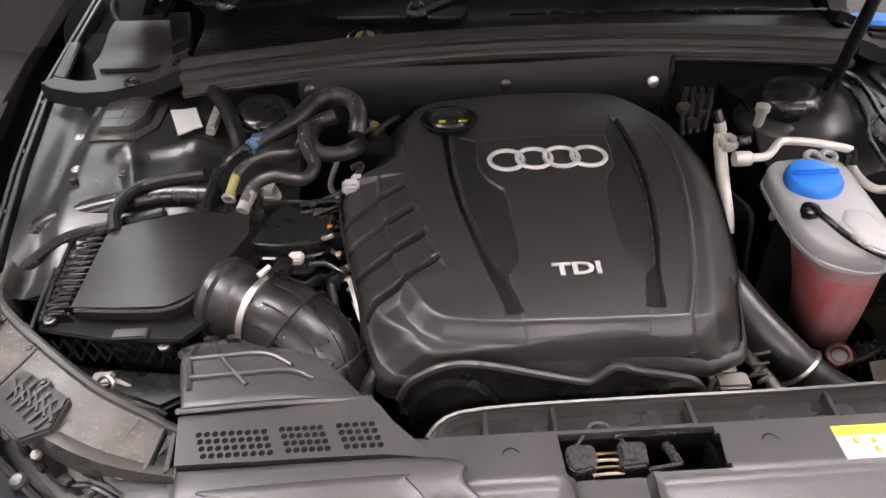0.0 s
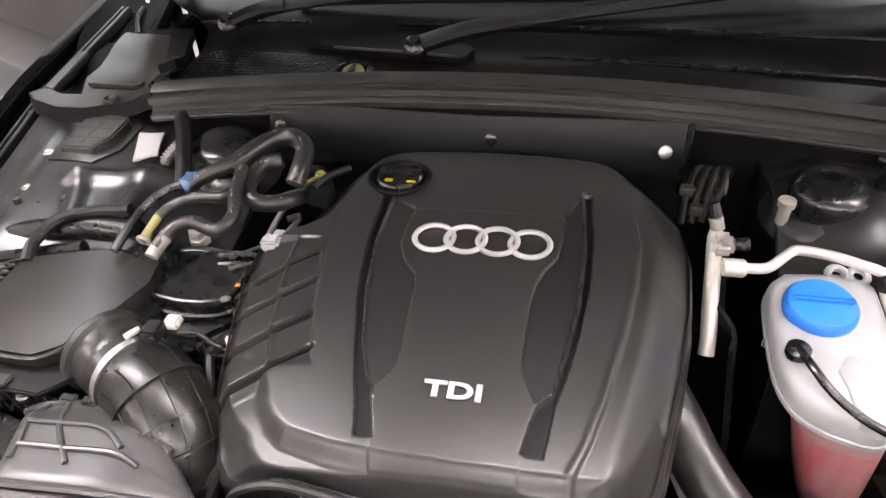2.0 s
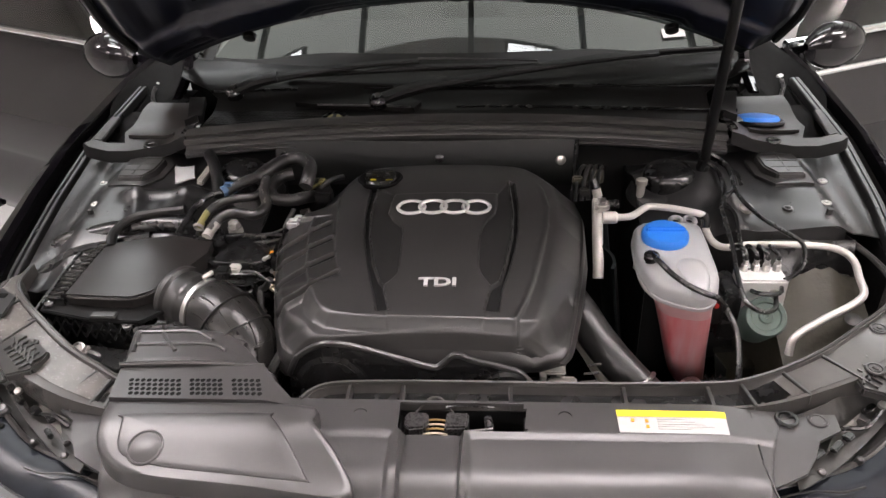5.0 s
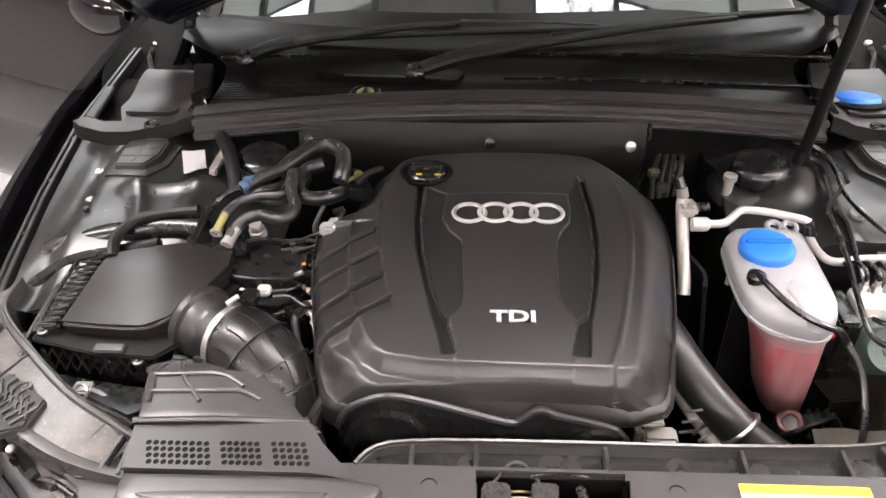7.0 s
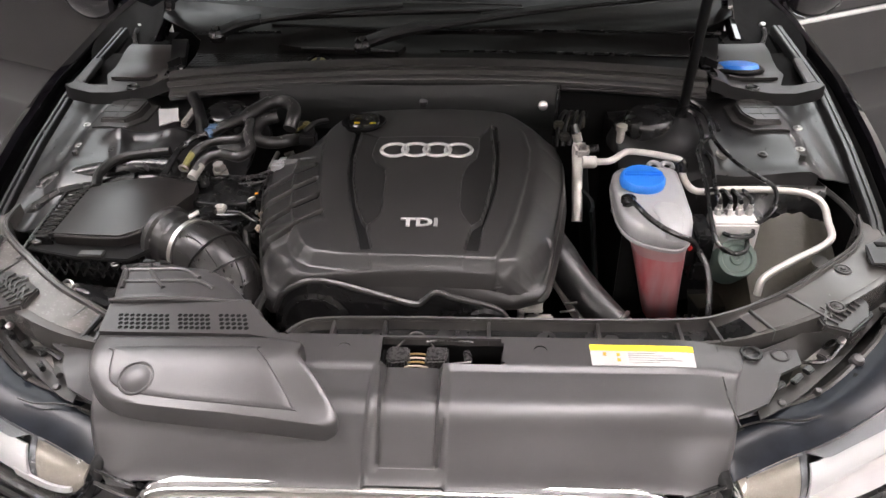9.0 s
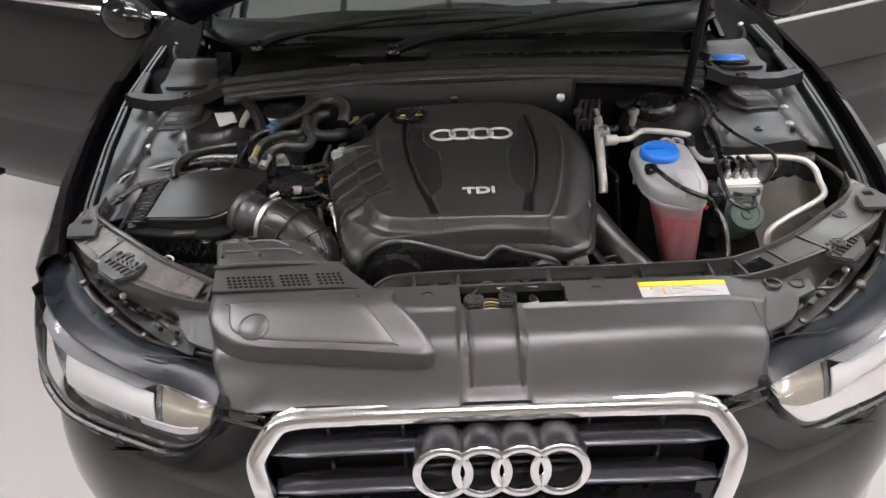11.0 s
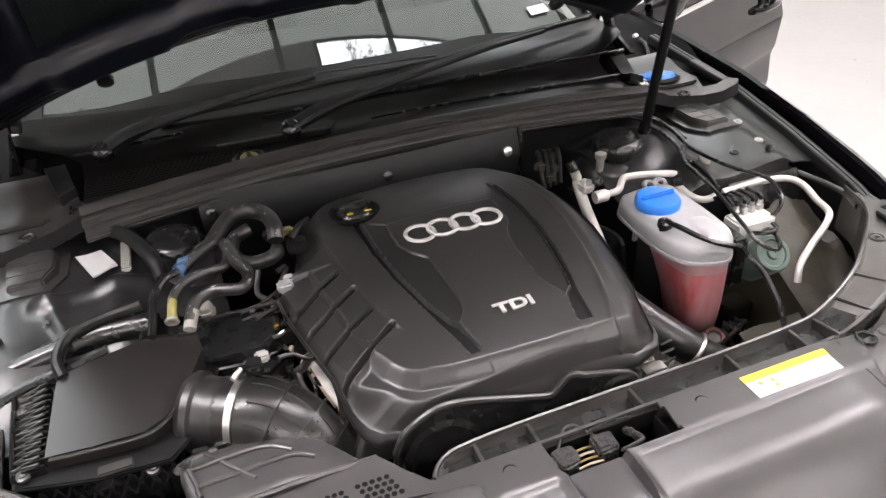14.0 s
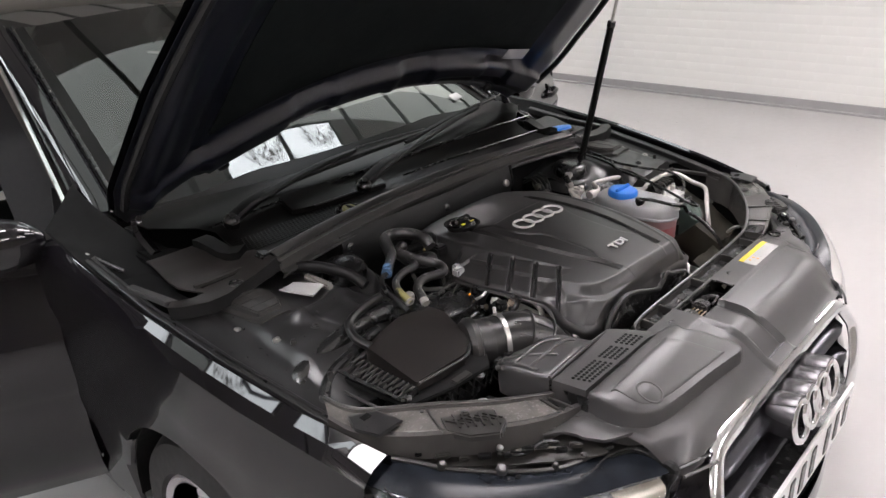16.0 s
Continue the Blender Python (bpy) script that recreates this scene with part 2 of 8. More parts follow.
def brick_mat():
    m = mat("white_painted_brick", (0.74, 0.72, 0.68), 0.55, stain=0.06, stain_scale=2)
    nt = m.node_tree
    b = nt.nodes["Principled BSDF"]
    tc = nt.nodes.new("ShaderNodeTexCoord")
    mp = nt.nodes.new("ShaderNodeMapping")
    mp.inputs["Rotation"].default_value = (radians(90), 0, radians(90))
    nt.links.new(tc.outputs["Object"], mp.inputs["Vector"])
    br = nt.nodes.new("ShaderNodeTexBrick")
    br.inputs["Scale"].default_value = 1.0
    br.inputs["Mortar Size"].default_value = 0.006
    br.inputs["Mortar Smooth"].default_value = 0.6
    br.inputs["Brick Width"].default_value = 0.225
    br.inputs["Row Height"].default_value = 0.075
    sep = nt.nodes.new("ShaderNodeSeparateXYZ")
    cmb = nt.nodes.new("ShaderNodeCombineXYZ")
    nt.links.new(tc.outputs["Object"], sep.inputs[0])
    nt.links.new(sep.outputs[1], cmb.inputs[0])
    nt.links.new(sep.outputs[2], cmb.inputs[1])
    nt.links.new(cmb.outputs[0], br.inputs["Vector"])
    n = nt.nodes.new("ShaderNodeTexNoise")
    n.inputs["Scale"].default_value = 3
    n.inputs["Detail"].default_value = 8
    nt.links.new(tc.outputs["Object"], n.inputs["Vector"])
    mul = nt.nodes.new("ShaderNodeMath")
    mul.operation = 'MULTIPLY'
    nt.links.new(br.outputs["Fac"], mul.inputs[0])
    nt.links.new(n.outputs["Fac"], mul.inputs[1])
    bp = nt.nodes.new("ShaderNodeBump")
    bp.invert = True
    bp.inputs["Strength"].default_value = 0.55
    bp.inputs["Distance"].default_value = 0.006
    nt.links.new(mul.outputs[0], bp.inputs["Height"])
    nt.links.new(bp.outputs[0], b.inputs["Normal"])
    return m


M_BRICK = brick_mat()
M_WALL = mat("thick_white_wall_paint", (0.83, 0.815, 0.785), 0.5, stain=0.05, stain_scale=3, grain=0.35, grain_scale=60, bump_dist=0.0015)
M_FLOOR = mat("pale_grey_epoxy_floor", (0.43, 0.416, 0.41), 0.32, stain=0.06, stain_scale=2.5, grain=0.15, grain_scale=40, bump_dist=0.002)
M_SKIRT = mat("grey_painted_skirting", (0.34, 0.33, 0.33), 0.5, stain=0.08)
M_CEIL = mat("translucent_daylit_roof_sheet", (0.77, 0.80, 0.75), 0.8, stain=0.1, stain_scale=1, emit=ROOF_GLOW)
M_BOARD = mat("pale_ceiling_board", (0.72, 0.71, 0.68), 0.8, stain=0.08, stain_scale=1)
M_BEAM = mat("grey_steel_beam", (0.20, 0.215, 0.195), 0.6)
M_BEIGE = mat("beige_painted_wall", (0.50, 0.47, 0.43), 0.7, stain=0.06, stain_scale=2)


# ---- mesh tools ----
def smooth(a, b, v):
    t = min(1.0, max(0.0, (v - a) / (b - a)))
    return t * t * (3 - 2 * t)


def interp(v, table):
    if v <= table[0][0]:
        return table[0][1]
    for (a, p), (b, q) in zip(table, table[1:]):
        if v <= b:
            return p + (q - p) * (v - a) / (b - a)
    return table[-1][1]


def spline(pts, n=6):
    ps = [Vector(p) for p in pts]
    ps = [ps[0] * 2 - ps[1]] + ps + [ps[-1] * 2 - ps[-2]]
    out = []
    for i in range(1, len(ps) - 2):
        a, b, c, d = ps[i - 1:i + 3]
        for k in range(n):
            t = k / n
            out.append(0.5 * ((2 * b) + (c - a) * t + (2 * a - 5 * b + 4 * c - d) * t * t + (3 * b - a - 3 * c + d) * t ** 3))
    out.append(ps[-2])
    return out


def thing(name, label, category, at=(0, 0, 0), group="", kind=""):
    e = new(name)
    e.empty_display_size = 0.05
    e.location = at
    return tagged(e, label, category, group, kind)


def origin_of(ob):
    p = Vector((0, 0, 0))
    while ob:
        p += ob.location
        ob = ob.parent
    return p


def part(name, bm, material, parent=None, label="", flat=False, angle=35):
    if not flat:
        for fc in bm.faces:
            fc.smooth = True
        lim = radians(angle)
        for e in bm.edges:
            if len(e.link_faces) == 2 and e.calc_face_angle(0) > lim:
                e.smooth = False
    me = bpy.data.meshes.new(name)
    o = origin_of(parent) if parent else Vector((0, 0, 0))
    bm.normal_update()
    if parent:
        bmesh.ops.translate(bm, verts=bm.verts, vec=-o)
    bm.to_mesh(me)
    bm.free()
    me.materials.append(material)
    ob = new(name, me)
    if parent:
        ob.parent = parent
    if label:
        ob["label"] = label
    return ob


def single(name, bm, material, label, category, kind="", group="", **kw):
    return tagged(part(name, bm, material, None, **kw), label, category, group, kind)


def join(*bms):
    out = bmesh.new()
    for b in bms:
        me = bpy.data.meshes.new("tmp")
        b.to_mesh(me)
        b.free()
        out.from_mesh(me)
        bpy.data.meshes.remove(me)
    return out


def moved(bm, m):
    bmesh.ops.transform(bm, matrix=m, verts=bm.verts)
    return bm


def bevel(bm, w, seg=2):
    if w:
        es = [e for e in bm.edges if len(e.link_faces) == 2 and e.calc_face_angle(0) > 0.5]
        bmesh.ops.bevel(bm, geom=es, offset=w, segments=seg, affect='EDGES', clamp_overlap=True)
    return bm


def box(a, b, w=0.0, seg=2):
    bm = bmesh.new()
    c = [(x + y) / 2 for x, y in zip(a, b)]
    s = [abs(y - x) for x, y in zip(a, b)]
    bmesh.ops.create_cube(bm, size=1, matrix=Matrix.Translation(c) @ Matrix.Diagonal((*s, 1)))
    return bevel(bm, w, seg)


def prism(poly, z0, z1, w=0.0, seg=2, top=None):
    """Upright prism on a plan polygon; top: another polygon for the upper end."""
    bm = bmesh.new()
    lo = [bm.verts.new((x, y, z0)) for x, y in poly]
    hi = [bm.verts.new((x, y, z1)) for x, y in (top or poly)]
    n = len(poly)
    bm.faces.new(lo[::-1])
    bm.faces.new(hi)
    for i in range(n):
        bm.faces.new((lo[i], lo[(i + 1) % n], hi[(i + 1) % n], hi[i]))
    bmesh.ops.recalc_face_normals(bm, faces=bm.faces)
    return bevel(bm, w, seg)


def plate(poly, zf, off, thick, step=0.02):
    """A plate that follows the surface zf(x, y), off above it and thick deep."""
    bm = bmesh.new()
    vs = [bm.verts.new((x, y, 0)) for x, y in poly]
    bm.faces.new(vs)
    xs = [p[0] for p in poly]
    ys = [p[1] for p in poly]
    for ax, lo, hi in ((0, min(xs), max(xs)), (1, min(ys), max(ys))):
        v = lo + step
        while v < hi - step * 0.3:
            co = (v, 0, 0) if ax == 0 else (0, v, 0)
            no = (1, 0, 0) if ax == 0 else (0, 1, 0)
            bmesh.ops.bisect_plane(bm, geom=bm.verts[:] + bm.edges[:] + bm.faces[:], plane_co=co, plane_no=no)
            v += step
    bmesh.ops.recalc_face_normals(bm, faces=bm.faces)
    if sum(fc.normal.z for fc in bm.faces) < 0:
        bmesh.ops.reverse_faces(bm, faces=bm.faces)
    top = bm.faces[:]
    r = bmesh.ops.extrude_face_region(bm, geom=top)
    low = set(v for v in bm.verts) - set(g for g in r["geom"] if isinstance(g, bmesh.types.BMVert))
    for v in bm.verts:
        z = zf(v.co.x, v.co.y)
        v.co.z = z + off - (thick if v in low else 0)
    bmesh.ops.recalc_face_normals(bm, faces=bm.faces)
    return bm


def tube(pts, r, seg=10, n=6, caps=True):
    """A round bar along a smooth line; r: a radius, or a function of 0..1."""
    ps = spline(pts, n) if len(pts) > 2 and n > 1 else [Vector(p) for p in pts]
    bm = bmesh.new()
    rings = []
    side = None
    for i, p in enumerate(ps):
        d = (ps[min(i + 1, len(ps) - 1)] - ps[max(i - 1, 0)]).normalized()
        if side is None:
            side = d.orthogonal().normalized()
        side = (side - d * side.dot(d)).normalized()
        up = d.cross(side)
        rad = r(i / (len(ps) - 1)) if callable(r) else r
        rings.append([bm.verts.new(p + (side * math.cos(a) + up * math.sin(a)) * rad)
                      for a in (2 * math.pi * k / seg for k in range(seg))])
    for a, b in zip(rings, rings[1:]):
        for k in range(seg):
            bm.faces.new((a[k], a[(k + 1) % seg], b[(k + 1) % seg], b[k]))
    if caps:
        bm.faces.new(rings[0][::-1])
        bm.faces.new(rings[-1])
    bmesh.ops.recalc_face_normals(bm, faces=bm.faces)
    return bm


def lathe(profile, at, axis=(0, 0, 1), seg=24):
    """Turned body: profile of (radius, height) along the axis from at."""
    bm = bmesh.new()
    q = Vector((0, 0, 1)).rotation_difference(Vector(axis).normalized()).to_matrix().to_4x4()
    rings = []
    for r, h in profile:
        if r < 1e-5:
            rings.append([bm.verts.new((0, 0, h))])
        else:
            rings.append([bm.verts.new((r * math.cos(2 * math.pi * k / seg), r * math.sin(2 * math.pi * k / seg), h)) for k in range(seg)])
    for a, b in zip(rings, rings[1:]):
        for k in range(seg):
            j = (k + 1) % seg
            f4 = [a[k % len(a)], a[j % len(a)], b[j % len(b)], b[k % len(b)]]
            f4 = list(dict.fromkeys(f4))
            if len(f4) > 2:
                bm.faces.new(f4)
    for rg in (rings[0], rings[-1]):
        if len(rg) > 2:
            bm.faces.new(rg)
    bmesh.ops.recalc_face_normals(bm, faces=bm.faces)
    return moved(bm, Matrix.Translation(at) @ q)


def surf(fn, us, vs, thick=0.0, closed_u=False):
    """A sheet through fn(u, v); thick: its depth along the inward normal."""
    bm = bmesh.new()
    g = [[bm.verts.new(fn(u, v)) for u in us] for v in vs]
    for a, b in zip(g, g[1:]):
        for k in range(len(us) - 1):
            bm.faces.new((a[k], a[k + 1], b[k + 1], b[k]))
        if closed_u:
            bm.faces.new((a[-1], a[0], b[0], b[-1]))
    bm.normal_update()
    if thick:
        bmesh.ops.solidify(bm, geom=bm.faces[:], thickness=thick)
    bmesh.ops.remove_doubles(bm, verts=bm.verts, dist=1e-5)
    return bm


def lin(a, b, n):
    return [a + (b - a) * i / (n - 1) for i in range(n)]


def torus(at, axis, R, r, seg=40, rseg=10, flat=1.0):
    bm = bmesh.new()
    q = Vector((0, 0, 1)).rotation_difference(Vector(axis).normalized()).to_matrix().to_4x4()
    rings = []
    for i in range(seg):
        a = 2 * math.pi * i / seg
        rings.append([bm.verts.new(((R + r * math.cos(b)) * math.cos(a), (R + r * math.cos(b)) * math.sin(a), flat * r * math.sin(b)))
                      for b in (2 * math.pi * k / rseg for k in range(rseg))])
    for i in range(seg):
        A, B = rings[i], rings[(i + 1) % seg]
        for k in range(rseg):
            bm.faces.new((A[k], B[k], B[(k + 1) % rseg], A[(k + 1) % rseg]))
    bmesh.ops.recalc_face_normals(bm, faces=bm.faces)
    return moved(bm, Matrix.Translation(at) @ q)


def lettering(text, size, depth):
    cu = bpy.data.curves.new("text", 'FONT')
    cu.body = text
    cu.size = size
    cu.extrude = depth
    cu.align_x = 'CENTER'
    cu.resolution_u = 3
    cu.offset = 0.0009
    ob = bpy.data.objects.new("text", cu)
    scene.collection.objects.link(ob)
    dg = bpy.context.evaluated_depsgraph_get()
    me = bpy.data.meshes.new_from_object(ob.evaluated_get(dg))
    bm = bmesh.new()
    bm.from_mesh(me)
    bpy.data.objects.remove(ob)
    bpy.data.meshes.remove(me)
    return bm


def bolt(at, axis=(0, 0, 1), r=0.008, name="screw", parent=None, material=None):
    b = join(lathe([(0, -0.004), (r * 1.5, -0.004), (r * 1.5, 0.001), (r * 1.1, 0.0015), (0, 0.0015)], at, axis, 14),
             lathe([(0, 0.001), (r * 0.85, 0.001), (r * 0.85, r * 0.55), (r * 0.6, r * 0.7), (0, r * 0.7)], at, axis, 6))
    return part(name, b, material or M_STEEL, parent)


# ---- the garage ----
wall_x = 5.3
floor = single("floor", box((-7.5, -6, -0.2), (wall_x, 9, 0)), M_FLOOR, "pale grey glossy epoxy garage floor", "floor", "structure", flat=True)
wall_east = single("wall_east", box((wall_x, -6, -0.2), (wall_x + 0.25, 9, CEIL)), M_WALL, "white painted brick garage wall", "wall", "structure", flat=True)
single("wall_west", box((-7.75, -6, -0.2), (-7.5, 9, CEIL)), M_BRICK, "white painted brick garage wall", "wall", "structure", flat=True)
single("wall_north", box((-7.5, 9, -0.2), (wall_x, 9.25, CEIL)), M_BEIGE, "beige painted garage wall", "wall", "structure", flat=True)
single("wall_south", box((-7.5, -6.25, -0.2), (wall_x, -6, CEIL)), M_BEIGE, "beige painted garage wall", "wall", "structure", flat=True)
single("baseboard", join(box((wall_x - 0.02, -6, 0), (wall_x - 0.002, 9, 0.085), 0.004),
                         prism([(wall_x - 0.02, -6), (wall_x - 0.02, 9), (wall_x - 0.05, 9), (wall_x - 0.05, -6)], 0.0, 0.02)),
       M_SKIRT, "grey painted coved skirting along the wall", "baseboard", "structure", flat=True)

# the ceiling: boards between dark beams, with openings for the panes
PANES = [(0.26, 0.76, 1.42, 1.80), (0.80, 1.32, 1.42, 1.80), (-1.42, -0.98, 1.42, 1.76)] + [(x, x + 0.55, y, y + 0.6) for x in (-2.4, 1.9) for y in (2.5, 3.3, 4.1, 4.9)] + [(-1.75, -1.25, y, y + 0.6) for y in (0.55, 1.4)]
single("ceiling", box((-7.5, -6, CEIL), (wall_x, 1.84, CEIL + 0.2)), M_BOARD, "pale boarded garage ceiling", "ceiling", "structure", flat=True)
single("ceiling_side", box((-7.5, 1.84, CEIL), (-2.2, 3.1, CEIL + 0.2)), M_BOARD, "pale boarded garage ceiling", "ceiling", "structure", flat=True)
single("ceiling_rear", box((-7.5, 3.1, CEIL), (wall_x, 9, CEIL + 0.2)), M_BOARD, "pale boarded garage ceiling", "ceiling", "structure", flat=True)
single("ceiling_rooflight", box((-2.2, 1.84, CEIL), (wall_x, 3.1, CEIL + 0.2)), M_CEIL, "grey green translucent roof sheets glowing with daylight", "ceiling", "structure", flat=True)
for i, x in enumerate(lin(-5.6, 4.8, 14)):
    single("ceiling_beam", box((x - 0.02, -6, CEIL - 0.05), (x + 0.02, 9, CEIL - 0.002), 0.004), M_BEAM,
           "dark steel ceiling beam", "beam", "structure", "ceiling beams", flat=True)


def ceiling_light(x0, x1, y0, y1, glow, label, cat, grp, drop=0.055):
    z = CEIL - drop
    t = thing(cat.replace(" ", "_"), label, cat, ((x0 + x1) / 2, (y0 + y1) / 2, z), grp)
    w = 0.02
    part("frame", join(box((x0 - w, y0 - w, z - 0.012), (x0, y1 + w, z + 0.05)), box((x1, y0 - w, z - 0.012), (x1 + w, y1 + w, z + 0.05)),
                       box((x0, y0 - w, z - 0.012), (x1, y0, z + 0.05)), box((x0, y1, z - 0.012), (x1, y1 + w, z + 0.05))), M_BEAM, t, flat=True)
    if drop > 0.1:
        for x in (x0 + 0.1, x1 - 0.1):
            part("hanger", tube([(x, (y0 + y1) / 2, z), (x, (y0 + y1) / 2, CEIL)], 0.004, 6, 1), M_BEAM, t)
    part("pane", box((x0, y0, z - 0.004), (x1, y1, z + 0.004)), glow, t, flat=True)


for p in PANES:
    ceiling_light(*p, M_SKYPANE, "bright skylight pane littered with dead leaves", "skylight", "skylights")
# added light sources, hung low so that they also brighten the ceiling
for x0, y0 in LAMPS:
    ceiling_light(x0 - 0.6, x0 + 0.6, y0 - 0.15, y0 + 0.15, M_TUBE, "added lit panel hung from the ceiling, out of view", "ceiling light", "ceiling lights", 0.30)

# ---- the car ----
car = thing("car", "black glossy coupe with bonnet raised and both front doors open", "car", (0, 1.8, 0))
NOSE = [(0, -0.06), (0.2, -0.05), (0.4, -0.015), (0.5, 0.018), (0.6, 0.058), (0.7, 0.100), (0.78, 0.165), (0.835, 0.24), (0.862, 0.33), (0.885, 0.47), (0.912, 0.63), (0.928, 0.80), (0.932, 0.95)]
SIDE_X = [(y, x) for x, y in NOSE] + [(1.3, 0.93), (3.6, 0.91), (4.4, 0.80)]
CREST_Z = [(0.30, 0.835), (0.42, 0.862), (0.6, 0.893), (0.95, 0.945), (1.3, 0.985), (1.5, 1.0)]
CREST_X = [(0.30, 0.79), (0.42, 0.825), (0.54, 0.855), (0.76, 0.885), (1.0, 0.905), (1.3, 0.90), (1.5, 0.885)]
AXLE_Y, AXLE_Z = 0.88, 0.325


def fender(s):
    ys = lin(0.36, 1.47, 38)

    def low(y):
        d = abs(y - AXLE_Y)
        arch = AXLE_Z + math.sqrt(max(0, 0.37 ** 2 - d * d)) if d < 0.37 else 0
        return max(0.24 if y > 0.55 else 0.60, arch)

    def fn(k, y):
        zc, xc, xo = interp(y, CREST_Z), interp(y, CREST_X), interp(y, SIDE_X)
        xo = max(xo, xc + 0.012)
        prof = [(xc - 0.004, zc - 0.03), (xc - 0.003, zc - 0.006), (xc + 0.004, zc), (xc + (xo - xc) * 0.55, zc - 0.009), (xc + (xo - xc) * 0.9, zc - 0.030),
                (xo, zc - 0.080), (xo + 0.003, zc - 0.17), (xo - 0.004, zc - 0.215), (xo, zc - 0.28), (xo, 0.55), (xo - 0.012, 0.42), (xo - 0.03, 0.24)]
        i = int(k)
        x, z = prof[i]
        lo = low(y)
        if z < lo:
            z = lo - 0.004 * (i - 8)
            x = min(x, xo)
        return (s * x, y, z)

    return surf(fn, range(12), ys, 0.004)


for s in (-1, 1):
    fb = fender(s)
    part("fender", fb, M_PAINT, car, angle=28)

    # bolted flange that runs along the bay inside the fender
    def flange(u, y):
        zc, xc = interp(y, CREST_Z), interp(y, CREST_X)
        x = xc - 0.026 - 0.023 * u
        return (s * x, y, zc - 0.020 - (0.018 if u > 0.99 else 0) - (0.012 if u < 0.01 else 0) - (0.005 if 0.4 < u < 0.6 else 0) - (0.0015 if u in (0.06, 0.94) else 0))
    fl = part("fender_flange", surf(flange, [0, 0.06, 0.14, 0.36, 0.44, 0.5, 0.56, 0.64, 0.86, 0.94, 1.0], lin(0.40, 1.30, 40), 0.002), M_BAYPAINT, car)

    def gutter(u, y):
        zc, xc = interp(y, CREST_Z), interp(y, CREST_X)
        return (s * (xc - 0.004 - 0.026 * u), y, zc - 0.034 - 0.03 * math.sin(math.pi * u))
    part("gutter", surf(gutter, lin(0, 1, 5), lin(0.40, 1.30, 16), 0.002), M_RUBBER, car)

    # near-black sheet, coloured as the shade in the gap below the flange
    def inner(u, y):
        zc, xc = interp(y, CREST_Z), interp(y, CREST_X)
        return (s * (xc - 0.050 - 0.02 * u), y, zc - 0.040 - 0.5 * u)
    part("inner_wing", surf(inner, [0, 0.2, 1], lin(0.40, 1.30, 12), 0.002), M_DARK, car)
    for y in (0.52, 0.66, 0.80, 0.93):
        bolt((s * (interp(y, CREST_X) - 0.0375), y, interp(y, CREST_Z) - 0.023), r=0.0042, parent=car, material=M_BLACK)

# bumper skin below lamps and grille
def nose_path(n=60):
    half = spline([(x, y, 0) for x, y in NOSE if y < 0.6], 5)
    pts = [Vector((-p.x, p.y, 0)) for p in half[::-1]] + half[1:]
    return pts


NP = nose_path()


def bumper_fn(k, i):
    p = NP[int(i)]
    a, b = NP[max(0, int(i) - 1)], NP[min(len(NP) - 1, int(i) + 1)]
    d = (b - a).normalized()
    out = Vector((d.y, -d.x, 0))
    prof = [(-0.05, 0.625), (-0.012, 0.62), (0.006, 0.59), (0.018, 0.52), (0.022, 0.45), (0.012, 0.36), (0.016, 0.30), (0.0, 0.22), (-0.06, 0.19)]
    o, z = prof[int(k)]
    q = p + out * o
    return (q.x, q.y, z)


lo_i = [i for i, p in enumerate(NP) if p.x < -0.385]
hi_i = [i for i, p in enumerate(NP) if p.x > 0.385]
mid_i = [i for i, p in enumerate(NP) if -0.42 < p.x < 0.42]
bump = join(surf(bumper_fn, range(9), lo_i, 0.004), surf(bumper_fn, range(9), hi_i, 0.004),
            surf(bumper_fn, range(5, 9), mid_i, 0.004))
part("bumper", bump, M_PAINT, car)

# painted cheeks between grille and lamp
GRILLE_X = [(0.36, 0.335), (0.67, 0.403), (0.70, 0.400), (0.748, 0.364), (0.766, 0.330)]
LAMP_X = [(0.600, 0.70), (0.635, 0.60), (0.645, 0.531), (0.680, 0.478), (0.715, 0.452), (0.755, 0.444)]
LAMP_Y = [(0.600, 0.090), (0.635, 0.052), (0.645, 0.030), (0.680, 0.030), (0.715, 0.042), (0.755, 0.040)]


def gface(x, z):
    return 0.010 - 0.03 * x * x - 0.42 * (0.766 - z) * (1 - 0.7 * smooth(0.05, 0.40, 0.766 - z))


for s in (-1, 1):
    def cheek(u, v):
        z = 0.752 - 0.145 * v
        x0, x1 = interp(z, GRILLE_X) - 0.006, interp(z, LAMP_X) + 0.002
        x = x0 + (x1 - x0) * u
        y = gface(x0, z) * (1 - u) + (interp(z, LAMP_Y) - 0.004) * u + 0.006 - 0.012 * math.sin(math.pi * u) * v
        return (s * x, y, z)
    part("bumper_cheek", surf(cheek, lin(0, 1, 9), lin(0, 1, 14), 0.004), M_PAINT, car)
    for k in (0.0, 0.012):
        part("cheek_trim", tube([(s * x, y - 0.001 - k, z - k) for x, y, z in ((0.366, 0.002, 0.757), (0.40, 0.014, 0.757), (0.436, 0.030, 0.754))], 0.0030, 6, 3), M_DUST if k else M_BLACK, car)

# grille
grille = thing("grille", "black radiator grille with chrome surround and four chrome rings", "grille", (0, -0.05, 0.5))
GP = [(-0.322, 0.766), (0.322, 0.766), (0.348, 0.760), (0.364, 0.748), (0.400, 0.700), (0.403, 0.67), (0.335, 0.36), (0.30, 0.335), (-0.30, 0.335), (-0.335, 0.36), (-0.403, 0.67), (-0.400, 0.700), (-0.364, 0.748), (-0.348, 0.760)]


